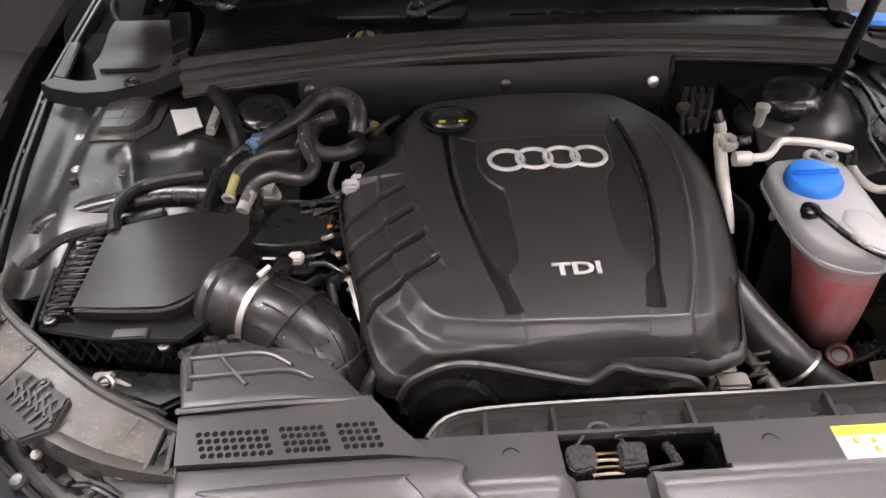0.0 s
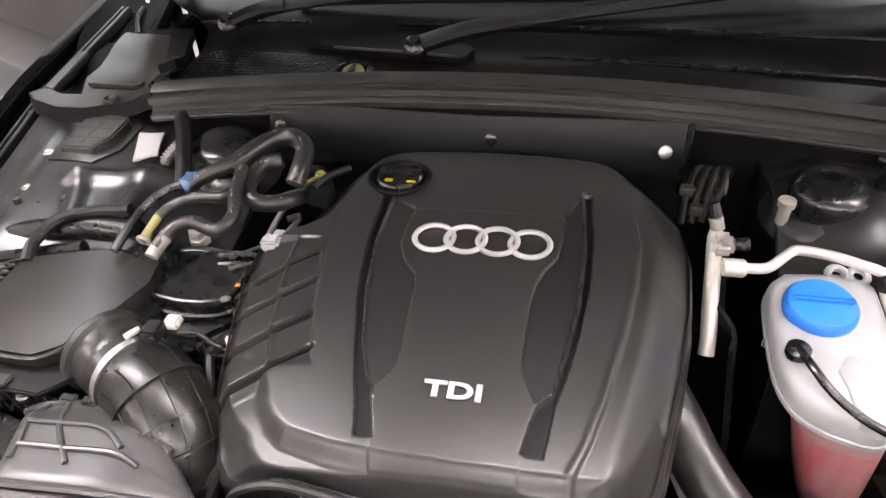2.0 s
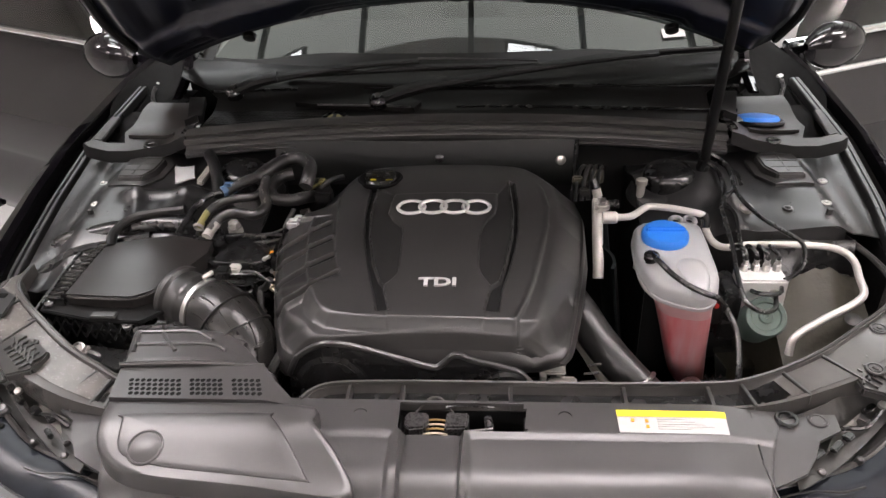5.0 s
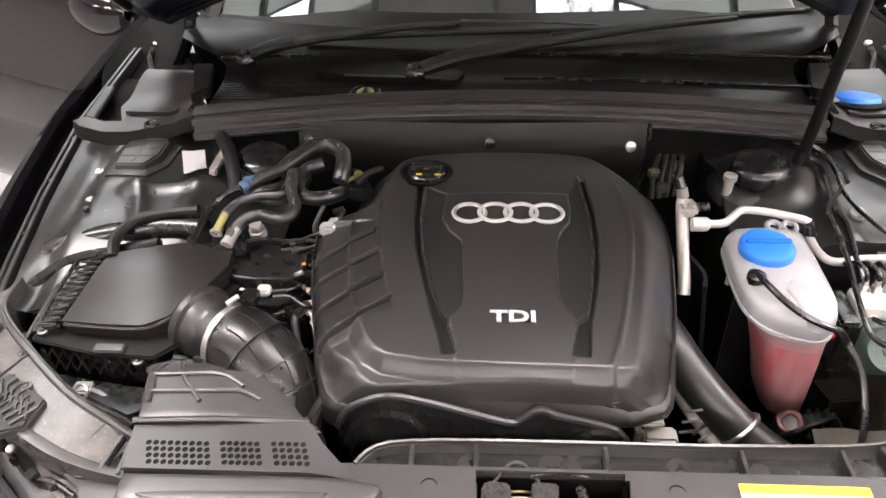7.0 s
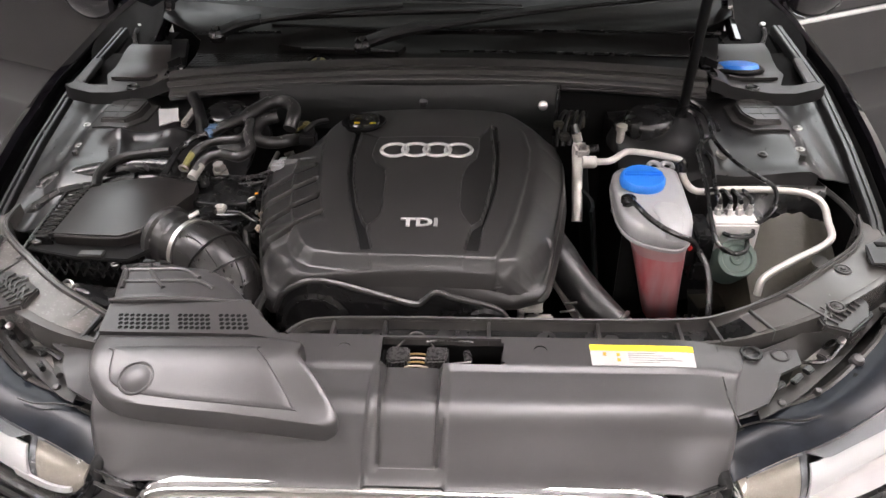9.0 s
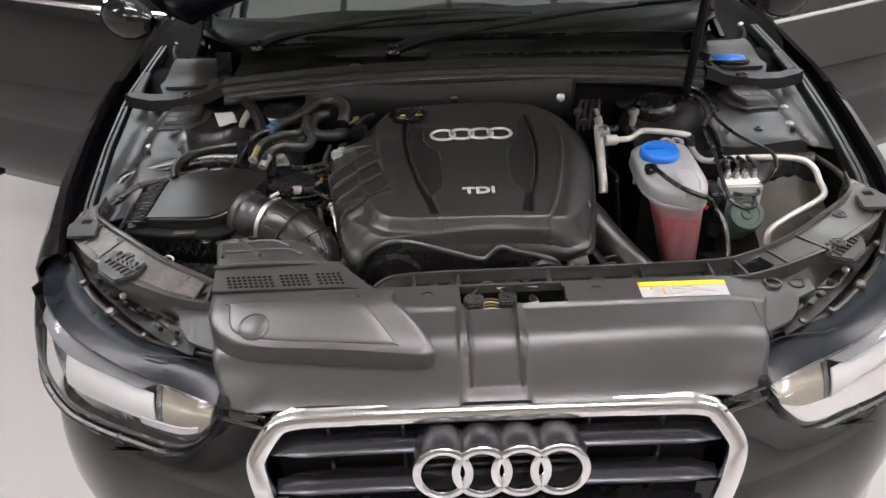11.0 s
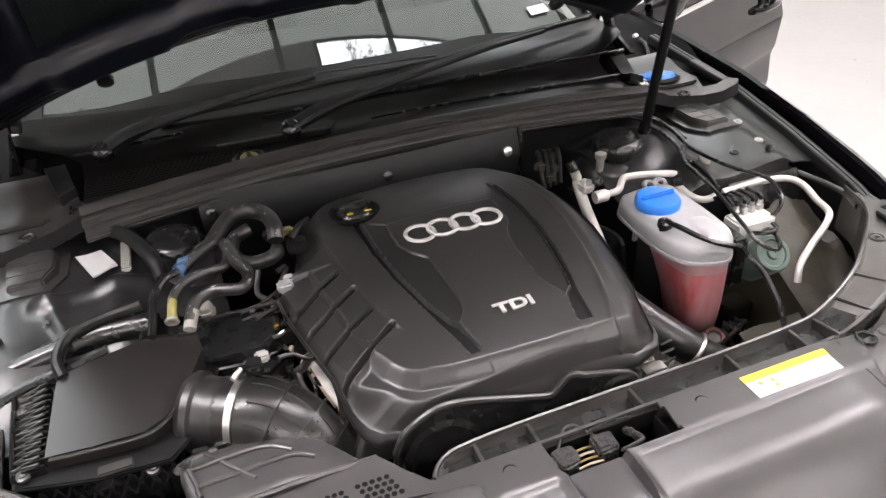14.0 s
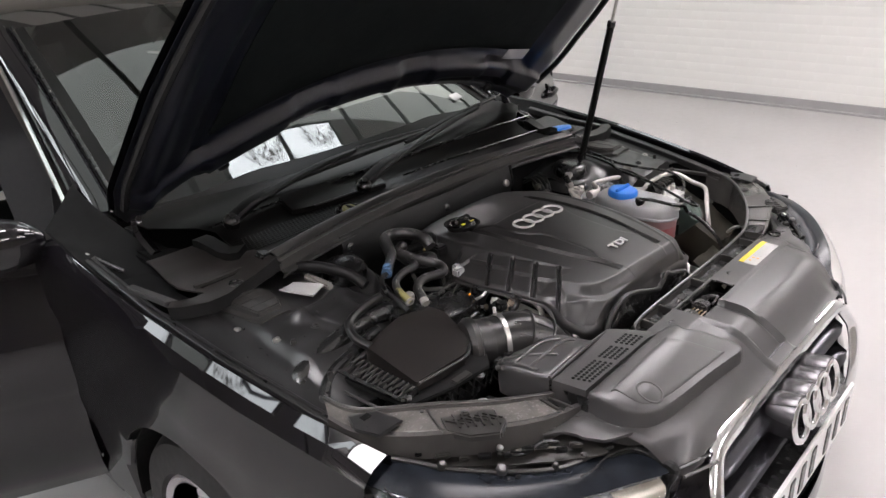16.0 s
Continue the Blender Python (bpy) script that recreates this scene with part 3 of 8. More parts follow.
def frame_band(poly, inset, proud, depth):
    bm = bmesh.new()
    c = Vector((0, 0.55))
    rows = []
    fine = []
    for i in range(len(poly)):
        p, a, b = Vector(poly[i]), Vector(poly[i - 1]), Vector(poly[(i + 1) % len(poly)])
        a, b = p + (a - p) * min(0.45, 0.03 / (a - p).length), p + (b - p) * min(0.45, 0.03 / (b - p).length)
        fine += [a * (1 - t) ** 2 + p * 2 * t * (1 - t) + b * t * t for t in (0, 0.25, 0.5, 0.75, 1)]
        nxt = Vector(poly[(i + 1) % len(poly)])
        q = nxt + (Vector(poly[i]) - nxt) * min(0.45, 0.03 / (Vector(poly[i]) - nxt).length)
        m = int((q - b).length / 0.03)
        fine += [b.lerp(q, k / (m + 1)) for k in range(1, m + 1)]
    poly = [tuple(v) for v in fine]
    n = len(poly)
    for i, (x, z) in enumerate(poly):
        a, b = Vector(poly[i - 1]), Vector(poly[(i + 1) % n])
        p = Vector((x, z))
        d1, d2 = (p - a).normalized(), (b - p).normalized()
        nrm = Vector(((d1 + d2).y, -(d1 + d2).x)).normalized()
        if nrm.dot(c - p) < 0:
            nrm = -nrm
        k = 1 / max(0.5, math.cos(d1.angle(d2) / 2))
        ring = []
        for t, o in ((0, depth), (0.0, 0.002), (0.06, -0.4 * proud), (0.18, -0.8 * proud), (0.36, -proud), (0.60, -0.95 * proud), (0.80, -0.65 * proud), (0.94, -0.1 * proud), (1, 0.004), (1, depth)):
            q = p + nrm * inset * t * k
            ring.append(bm.verts.new((q.x, gface(q.x, q.y) + o, q.y)))
        rows.append(ring)
    for i in range(n):
        A, B = rows[i], rows[(i + 1) % n]
        for k in range(9):
            bm.faces.new((A[k], B[k], B[k + 1], A[k + 1]))
    bmesh.ops.recalc_face_normals(bm, faces=bm.faces)
    return bm


part("chrome_surround", frame_band(GP, 0.033, 0.009, 0.007), M_CHROME, grille, "chrome surround")
part("backing", prism([(-0.37, 0.045), (0.37, 0.045), (0.37, 0.055), (-0.37, 0.055)], 0.33, 0.755), M_DARK, grille)
for z in (0.697, 0.632, 0.567, 0.502, 0.437, 0.375):
    hw = interp(z, [(0.36, 0.31), (0.67, 0.380), (0.70, 0.375)]) - 0.012
    for s in (-1, 1):
        def slat(u, v):
            x = s * (0.02 + (hw - 0.02) * v)
            tip = 1 - 0.9 * smooth(0.84, 1, v)
            a = 2 * math.pi * u
            c, q = math.cos(a), math.sin(a)
            return (x, gface(x, z) + 0.018 + (0.022 * c) * (0.4 + 0.6 * tip), z + 0.0075 * q * tip + 0.006 * c - 0.004 * smooth(0.84, 1, v))
        part("slat", surf(slat, lin(0, 1, 13)[:-1], lin(0, 1, 18), 0, True), M_SLAT, grille, "satin silver slat with a pointed end")
for x in (-0.27, -0.15, 0.15, 0.27):
    part("upright_bar", box((x - 0.0025, gface(x, 0.6) + 0.052, 0.36), (x + 0.0025, gface(x, 0.6) + 0.075, 0.75)), M_GRILLE, grille)
for k in range(4):
    x = (k - 1.5) * 0.0605 + 0.003
    part("ring", torus((x, -0.066, 0.692), (0, -1, 0.22), 0.0405, 0.0078, 44, 10, 0.9), M_CHROME, grille, "chrome ring")
    part("ring_housing", lathe([(0, -0.01), (0.044, -0.01), (0.047, 0.03), (0.045, 0.045), (0.038, 0.046), (0.036, 0.02), (0, 0.02)], (x, -0.020, 0.692), (0, -1, 0.15), 32), M_DKCHROME, grille, "dark chrome ring housing")
    for j in (-1, 0, 1):
        part("inner_bar", box((x - 0.030, -0.050, 0.690 + 0.016 * j), (x + 0.030, -0.038, 0.694 + 0.016 * j), 0.001), M_GRILLE, grille)
plate_t = thing("number_plate", "white number plate with dark bars below the grille", "number plate", (0, -0.1, 0.46))
part("board", box((-0.26, -0.084, 0.495), (0.26, -0.076, 0.606), 0.003), M_PLATE, plate_t)
for i in range(7):
    x = -0.225 + i * 0.064 + (0.03 if i > 3 else 0)
    part("dark_bar", box((x + 0.008, -0.0865, 0.515), (x + 0.034, -0.084, 0.585)), M_BLACK, plate_t)
part("mount", box((-0.24, -0.077, 0.50), (0.24, -0.03, 0.60)), M_BLACK, plate_t)

# headlamps
for s in (-1, 1):
    lamp = thing("headlamp", "clear headlamp with black top housing and frosted light strip", "headlamp", (s * 0.65, 0.2, 0.65), "headlamps")
    LO = [(0.452, 0.046, 0.715), (0.478, 0.034, 0.680), (0.531, 0.036, 0.645), (0.612, 0.068, 0.640), (0.745, 0.128, 0.652), (0.823, 0.205, 0.678), (0.848, 0.275, 0.715), (0.858, 0.335, 0.760)]
    HI = [(0.442, 0.036, 0.750), (0.460, 0.046, 0.747), (0.520, 0.074, 0.753), (0.622, 0.114, 0.772), (0.735, 0.185, 0.792), (0.800, 0.255, 0.806), (0.835, 0.320, 0.812), (0.853, 0.378, 0.812)]
    BK = [(0.440, 0.088, 0.757), (0.462, 0.128, 0.768), (0.525, 0.145, 0.778), (0.600, 0.170, 0.786), (0.676, 0.225, 0.800), (0.735, 0.280, 0.815), (0.775, 0.340, 0.826), (0.815, 0.400, 0.834)]
    lo, hi, bk = spline(LO, 8), spline(HI, 8), spline(BK, 8)
    nn = len(lo)

    def at_i(row, i):
        k = min(nn - 2, int(i))
        return row[k].lerp(row[k + 1], i - k)

    def glassy(u, i, depth):
        p = at_i(lo, i).lerp(at_i(hi, i), u)
        b = math.sin(math.pi * u)
        return (s * (p.x - 0.3 * depth), p.y - 0.024 * b + depth, p.z + 0.016 * b - 0.4 * depth)

    def band(i0, i1, a, b, depth=0.014, n=22):
        return surf(lambda u, i: glassy(a(i) + (b(i) - a(i)) * u, i, depth), lin(0, 1, 8), lin(i0, i1, n), 0.004)

    def hood_top(u, i):
        p = hi[int(i)].lerp(bk[int(i)], u)
        return (s * p.x, p.y, p.z + 0.003 * math.sin(math.pi * u) - 0.004 * smooth(0.6, 1, u))
    part("lens", surf(lambda u, i: glassy(u, i, 0.0), lin(0, 1, 18), range(nn), 0.0), M_CLEAR, lamp, "clear lens", angle=85).visible_shadow = False
    part("reflector", band(1, nn - 2, lambda i: 0.05, lambda i: 0.97, 0.034, 40), M_LENS, lamp, "grey inner reflector")
    part("light_strip", band(20.5, 33, lambda i: 0.36 - 0.02 * smooth(20, 33, i), lambda i: 0.78 - 0.06 * smooth(24, 33, i)), M_LAMPW, lamp, "frosted white light strip")
    part("strip_foot", band(12, 23, lambda i: 0.30, lambda i: 0.40, 0.013), M_LAMPW, lamp)
    part("indicator", band(8.5, 20, lambda i: 0.26 + 0.12 * smooth(12, 8.5, i), lambda i: 0.93, 0.018), M_AMBER, lamp, "clear amber indicator insert")
    part("smoked_band", band(19.5, 42, lambda i: 0.79 - 0.06 * smooth(24, 33, i) + 0.14 * smooth(22.5, 19.5, i), lambda i: 0.965, 0.009, 30), M_SMOKE, lamp, "smoked grey upper band")
    part("bulb_patch", band(19.4, 20.2, lambda i: 0.40, lambda i: 0.90, 0.017, 4), M_LENS, lamp)
    part("bright_line", band(10, nn - 6, lambda i: 0.965, lambda i: 0.985, 0.001, 36), M_LENS, lamp, "silvery edge line")
    part("lower_trim", band(6, nn - 8, lambda i: 0.055, lambda i: 0.10, 0.006, 36), M_LENS, lamp, "silvery lower trim")
    part("top_housing", surf(hood_top, lin(0, 1, 7), range(nn), 0.003), M_HOUSING, lamp, "blue black top housing", angle=80)
    part("lens_rim", tube([(s * p.x, p.y - 0.002, p.z - 0.003) for p in lo[::4]], 0.0075, 8, 3), M_BLACK, lamp)
    part("inner_seal", tube([(s * (p.x - 0.004), p.y, p.z) for p in (bk[6], bk[2], bk[0], bk[0].lerp(hi[0], 0.5), hi[0], lo[0], lo[6])], 0.0105, 10, 4), M_BLACKM, lamp, "matt black rubber seal")
    part("rear_rail", tube([(s * p.x, p.y + 0.004, p.z - 0.001) for p in bk[10::4]], 0.0045, 6, 3), M_DUST, lamp)
    # thin paler tube drawn as the highlight along the housing's rear edge
    part("edge_highlight", tube([(s * p.x, p.y - 0.016 - 0.020 * smooth(14, 22, k) * smooth(30, 24, k), p.z + 0.003) for k, p in list(enumerate(bk))[2:26:3]], 0.0016, 6, 3), M_DUST, lamp)
    for k, r in ((18, 0.007), (24, 0.006), (32, 0.010), (42, 0.008)):
        q = bk[k]
        part("rail_clip", lathe([(0, -0.006), (r, -0.006), (r, 0.004), (r * 0.7, 0.008), (0, 0.009)], (s * q.x, q.y + 0.004, q.z + 0.003), (0, -0.3, 1), 12), M_PANEL if k == 32 else M_DUST, lamp)
    # near-black disc on the housing, the hole's shade as colour
    part("screw_hole", lathe([(0, 0), (0.0045, 0), (0.0045, 0.0025), (0, 0.0025)], (s * 0.666, 0.203, 0.7945), (0, -0.3, 1), 10), M_DARK, lamp)

    # dark body behind the lens
    part("lamp_body", surf(lambda u, i: (s * (lo[int(i)].x * (1 - u) + bk[int(i)].x * u - 0.012), lo[int(i)].y * (1 - u) + bk[int(i)].y * u + 0.05 * (1 - u), 0.60 + (bk[int(i)].z - 0.612) * u), lin(0, 1, 5), range(0, nn, 2), 0.003), M_DARK, lamp)
    part("lamp_end", surf(lambda u, v: (s * (0.845 - 0.03 * u), 0.30 + 0.13 * u, 0.60 + 0.215 * v), lin(0, 1, 4), lin(0, 1, 4), 0.003), M_DARK, lamp)

# windscreen, pillars, roof, rear body
def screen_pt(u, v, off=0.0):
    a = Vector((0.735 * u, 1.275 + 0.12 * u * u, 1.005))
    b = Vector((0.60 * u, 2.15 + 0.10 * u * u, 1.43 - 0.035 * u * u))
    p = a.lerp(b, v)
    n = Vector((0.25 * u, -0.42, 0.9)).normalized()
    return p + n * (0.028 * math.sin(math.pi * min(1, max(0, v))) * (1 - 0.4 * u * u) + off)


part("windscreen", surf(screen_pt, lin(-1, 1, 28), lin(0, 1, 20), 0.0), M_SCREEN, car, "tinted curved windscreen").visible_shadow = False
part("screen_border", join(*[surf(lambda u, v, s=s: screen_pt(s * (0.93 + 0.07 * u), v, 0.002), [0, 1], lin(0, 1, 12), 0.002) for s in (-1, 1)],
                           surf(lambda u, v: screen_pt(u, (0.058 - 0.040 * smooth(0.45, 0.82, abs(u))) * v, 0.002), lin(-1, 1, 24), lin(0, 1, 4), 0.002)), M_TRAY, car, "black printed border of the windscreen")
part("screen_label", surf(lambda u, v: screen_pt(0.745 + 0.085 * u, 0.075 + 0.033 * v, 0.006), [0, 1], [0, 1], 0.001), M_WHITE, car, "white paper label behind the glass")
for s in (-1, 1):
    def pillar(k, v):
        e = screen_pt(s * 1.0, v)
        w = (0.075 + 0.02 * v)
        prof = [(0, 0.0, 0.0), (0.012, 0.01, 0.016), (0.035, 0.03, 0.016), (0.06, 0.06, 0.0), (0.07, 0.09, -0.04), (0.05, 0.12, -0.06)]
        dx, dy, dz = prof[int(k)]
        return (e.x + s * dx, e.y + dy, e.z + dz)
    part("pillar", surf(pillar, range(6), lin(0, 1, 14), 0.004), M_PAINT, car)

    def seal_line(t):
        e = screen_pt(s * 0.985, t, 0.008)
        return e
    part("pillar_trim", tube([seal_line(t) for t in lin(0.02, 1, 8)], 0.006, 8, 3), M_BLACK, car)
    part("side_chrome", tube([(s * (0.815 - 0.15 * t), 1.50 + 0.80 * t, 1.02 + 0.37 * t + 0.03 * math.sin(math.pi * t)) for t in lin(0, 1, 8)], 0.0065, 8, 3), M_CHROME, car, "bright trim along the side window")


for s in (-1, 1):
    FA = spline([(s * 0.66, 1.17, 0.945), (s * 0.735, 1.26, 0.965), (s * 0.752, 1.36, 0.995), (s * 0.775, 1.46, 1.045), (s * 0.775, 1.54, 1.075)], 4)
    FB = spline([(s * 0.862, 1.08, 0.925), (s * 0.893, 1.17, 0.958), (s * 0.897, 1.28, 0.978), (s * 0.892, 1.38, 0.985), (s * 0.885, 1.50, 0.985)], 4)
    # near-black instead of paint: the recess's shade is put into the colour
    part("pillar_base", surf(lambda u, i: tuple(FA[int(i)].lerp(FB[int(i)], u) + Vector((0, 0, -0.05 * math.sin(math.pi * u) * smooth(17, 10, i)))), lin(0, 1, 8), range(len(FA)), 0.003), M_DARK, car)


def roof_pt(u, v):
    y = 2.15 + 0.10 * u * u + 2.2 * v
    z = 1.43 - 0.035 * u * u + 0.030 * math.sin(math.pi * min(1, v * 1.4)) - 0.42 * smooth(0.45, 1.0, v) - (0.10 if abs(u) > 0.999 else 0)
    return ((0.60 + 0.05 * smooth(0, 0.2, v)) * u, y, z)


part("roof", surf(roof_pt, lin(-1, 1, 17), lin(0, 1, 14), 0.01), M_PAINT, car)
for s in (-1, 1):
    def quarter(u, v):
        y = 2.62 + 1.85 * v
        x = interp(y, SIDE_X)
        z = 0.25 + 0.72 * u
        return (s * (x - 0.03 * (1 - math.sin(math.pi * (0.15 + 0.75 * u)))), y, z)
    part("rear_panel", surf(quarter, lin(0, 1, 9), lin(0, 1, 10), 0.01), M_PAINT, car)

    def shoulder(u, v):
        y = 2.62 + 1.85 * v
        return (s * (interp(y, SIDE_X) - 0.02 - 0.24 * u), y, 0.97 + 0.34 * u * (1 - smooth(0.3, 1, v)) + 0.02)
    part("rear_shoulder", surf(shoulder, lin(0, 1, 6), lin(0, 1, 8), 0.01), M_PAINT, car)
    part("sill", box((s * 0.80, 1.40, 0.20), (s * 0.90, 2.66, 0.33), 0.02), M_PAINT, car)
part("tail", box((-0.80, 4.40, 0.30), (0.80, 4.48, 0.98), 0.03), M_PAINT, car)
part("underbody", box((-0.78, 0.32, 0.17), (0.78, 4.40, 0.21)), M_DARK, car)

# cabin
cabin = part("dashboard", surf(lambda u, v: (0.72 * u, 1.36 + 0.10 * u * u + 0.55 * v, 1.0 - 0.02 * u * u + 0.02 * math.sin(math.pi * v) - 0.35 * smooth(0.8, 1, v)), lin(-1, 1, 16), lin(0, 1, 10), 0.01), M_CABIN, car)
part("bulkhead", box((-0.74, 1.33, 0.25), (0.74, 1.37, 0.985)), M_DARK, car)
part("cabin_floor", box((-0.76, 1.37, 0.21), (0.76, 4.38, 0.26)), M_CABIN, car)
part("steering_wheel", torus((-0.36, 2.02, 0.90), (0, 0.85, 0.5), 0.185, 0.016, 36, 8), M_CABIN, car)
for x in (-0.38, 0.38):
    def backrest(u, v):
        return (x + 0.25 * u * (1 - 0.35 * smooth(0.72, 0.86, v)), 2.62 + 0.22 * v + 0.05 * u * u, 0.55 + 0.72 * v)
    part("seat_back", surf(backrest, lin(-1, 1, 9), lin(0, 1, 12), 0.10), M_CABIN, car)
    part("seat_cushion", box((x - 0.26, 2.10, 0.38), (x + 0.26, 2.66, 0.56), 0.05, 3), M_CABIN, car)

# open front doors
for s in (-1, 1):
    hx, hy = s * 0.915, 1.46
    ang = math.atan2(0.42, 0.93)
    door = part("front_door", surf(lambda u, v: ((s * (0.0 + 1.06 * u * math.cos(ang)) + hx
                                                  + s * math.sin(ang) * interp(v, [(0.26, -0.05), (0.34, 0.0), (0.45, 0.018), (0.56, 0.010), (0.60, 0.022), (0.72, 0.030), (0.78, 0.012), (0.95, -0.03), (0.985, -0.05)])),
                                                 hy + 1.06 * u * math.sin(ang) - math.cos(ang) * interp(v, [(0.26, -0.05), (0.34, 0.0), (0.45, 0.018), (0.56, 0.010), (0.60, 0.022), (0.72, 0.030), (0.78, 0.012), (0.95, -0.03), (0.985, -0.05)]),
                                                 v + 0.02 * u), lin(0, 1, 12), [0.26, 0.30, 0.34, 0.40, 0.45, 0.52, 0.56, 0.575, 0.60, 0.66, 0.72, 0.745, 0.78, 0.85, 0.95, 0.985], 0.02), M_PAINT, car, "glossy black open front door", angle=50)

    def dpt(u, z, o):
        return Vector((hx + s * 1.06 * u * math.cos(ang) + s * math.sin(ang) * o, hy + 1.06 * u * math.sin(ang) - math.cos(ang) * o, z))
    part("door_lining", surf(lambda u, v: dpt(u, v, -0.10), lin(0.02, 0.98, 6), lin(0.30, 0.92, 6), 0.05), M_CABIN, door)
    part("belt_trim", tube([dpt(u, 0.995 + 0.02 * u, -0.04) for u in lin(0.0, 1, 5)], 0.012, 8, 2), M_CHROME, door, "chrome belt trim")
    part("sill_trim", tube([dpt(u, 0.905 + 0.02 * u, -0.008) for u in lin(0.0, 1, 5)], 0.009, 8, 2), M_CHROME, door, "chrome strip")
    part("door_edge", surf(lambda u, v: dpt(0.995, v, -0.10 * u), [0, 1], lin(0.28, 0.95, 6), 0.004), M_PAINT, door)
    part("handle_recess", lathe([(0, 0), (0.045, 0.0), (0.05, 0.003), (0.03, 0.004), (0, 0.002)], dpt(0.86, 0.80, 0.008), (s * math.sin(ang), -math.cos(ang), 0), 20), M_BLACK, door)
    part("door_handle", tube([dpt(0.78, 0.80, 0.012), dpt(0.80, 0.803, 0.035), dpt(0.86, 0.806, 0.042), dpt(0.92, 0.805, 0.035), dpt(0.94, 0.802, 0.012)], 0.012, 10, 5), M_PAINT, door, "glossy black door handle")
    part("window_glass", surf(lambda u, v: dpt(0.04 + 0.92 * u + 0.10 * v * (1 - u), 0.96 + 0.36 * v * (1 - 0.8 * (1 - u) ** 3), -0.05 - 0.10 * v), lin(0, 1, 9), lin(0, 1, 6), 0.004), M_SCREEN, door, "clear side window").visible_shadow = False

    # door mirror on its stalk
    def shell(k, v):
        a = 2 * math.pi * k
        rad = math.sin(math.pi * min(0.985, max(0.015, v))) ** 0.5
        c = dpt(0.07, 1.010, 0.055)
        return c + Vector((s * math.cos(ang), math.sin(ang), 0)) * (v - 0.5) * 0.20 + Vector((0, 0, 1)) * (0.065 * rad * math.sin(a)) + Vector((s * math.sin(ang), -math.cos(ang), 0)) * (0.05 * rad * math.cos(a))
    mir = part("door_mirror", surf(shell, lin(0, 1, 17)[:-1], lin(0, 1, 12), 0, True), M_PAINT, door, "glossy black door mirror")
    part("mirror_stalk", tube([dpt(0.05, 0.955, -0.02), dpt(0.055, 0.965, 0.01), dpt(0.06, 0.98, 0.04)], 0.016, 8, 4), M_BLACK, door)

# wheels
for s in (-1, 1):
    for y in (AXLE_Y, AXLE_Y + 2.75):
        c = (s * 0.70, y, AXLE_Z)
        wh = part("wheel", lathe([(0.20, 0.0), (0.30, -0.005), (0.322, 0.02), (0.325, 0.10), (0.322, 0.18), (0.305, 0.205), (0.235, 0.212), (0.225, 0.20)], c, (s, 0, 0), 48), M_TYRE, car, "black tyre")
        part("rim", lathe([(0.226, 0.20), (0.222, 0.208), (0.205, 0.20), (0.20, 0.12), (0.06, 0.12), (0.0, 0.12)], c, (s, 0, 0), 48), M_RIM, wh, "silver alloy rim")
        for k in range(5):
            a = 2 * math.pi * k / 5 + 0.3
            d = Vector((0, math.cos(a), math.sin(a)))
            c0 = Vector(c) + Vector((s * 0.175, 0, 0))
            part("spoke", tube([c0 + d * 0.04, c0 + d * 0.12 + Vector((s * 0.012, 0, 0)), c0 + d * 0.21 + Vector((s * 0.015, 0, 0))], lambda t: 0.030 - 0.006 * t, 8, 3), M_RIM, wh)
    part("arch_liner", surf(lambda u, v: (s * (0.55 + 0.36 * u), AXLE_Y + 0.362 * math.cos(math.pi * v), AXLE_Z + 0.362 * math.sin(math.pi * v)), [0, 1], lin(0, 1, 16), 0.004), M_BLACKM, car)

# ---- the raised bonnet ----
HA = radians(HOOD_DEG)
HC, HS = math.cos(HA), math.sin(HA)


def hood_world(x, d, h):
    return (x, 1.30 - d * HC + h * HS, 1.04 + d * HS + h * HC)


def hood_half(d):
    return interp(d, [(0.0, 0.725), (0.08, 0.772), (0.2, 0.798), (0.5, 0.775), (0.75, 0.72), (0.95, 0.63), (1.08, 0.54), (1.2, 0.40)])


def hood_x(u, d):
    return u * (hood_half(d) + (0.05 * u * u if u < 0 else 0))


def hood_h(x, d):
    return 0.085 * (1 - (x / 0.76) ** 2) - 0.06 * smooth(0.85, 1.25, d) - 0.01


def hood_d(u, v):
    rear = 0.14 * (1 - abs(u) ** 2.2)
    return rear + (1.2 - rear) * v


hood = thing("bonnet", "raised black bonnet with dark felt lining underneath", "bonnet", (0, 1.30, 1.04))


def skin(u, v):
    d = hood_d(u, v)
    x = hood_x(u, d)
    return hood_world(x, d, hood_h(x, d))


def hood_inner(u, v):
    d = hood_d(u, v)
    x = hood_x(u, d) - 0.012 * u
    edge = min((1 - abs(u)) * 0.72, (d - hood_d(u, 0)) * 1.0, (1 - v) * 1.1)
    rib = 0.022 * smooth(0.02, 0.05, edge) * (1 - smooth(0.12, 0.17, edge))
    dip = 0.018 * (1 - smooth(0.0, 0.03, edge))
    bite = 0.010 * smooth(0.3, 0.6, math.sin(x * 16.5)) if edge < 0.17 else 0
    back = d - hood_d(u, 0)
    step = 0.016 * smooth(0.075, 0.085, back + 0.020 * smooth(0.2, 0.5, math.sin(x * 11 + 0.6))) * (1 - smooth(0.13, 0.15, back)) * smooth(0.98, 0.9, abs(u))
    return hood_world(x, d, hood_h(x, d) - 0.018 - rib - step + dip * 0.4 + bite * (rib > 0.004))


part("outer_skin", surf(skin, lin(-1, 1, 33), lin(0, 1, 26), 0.0), M_PAINT, hood)
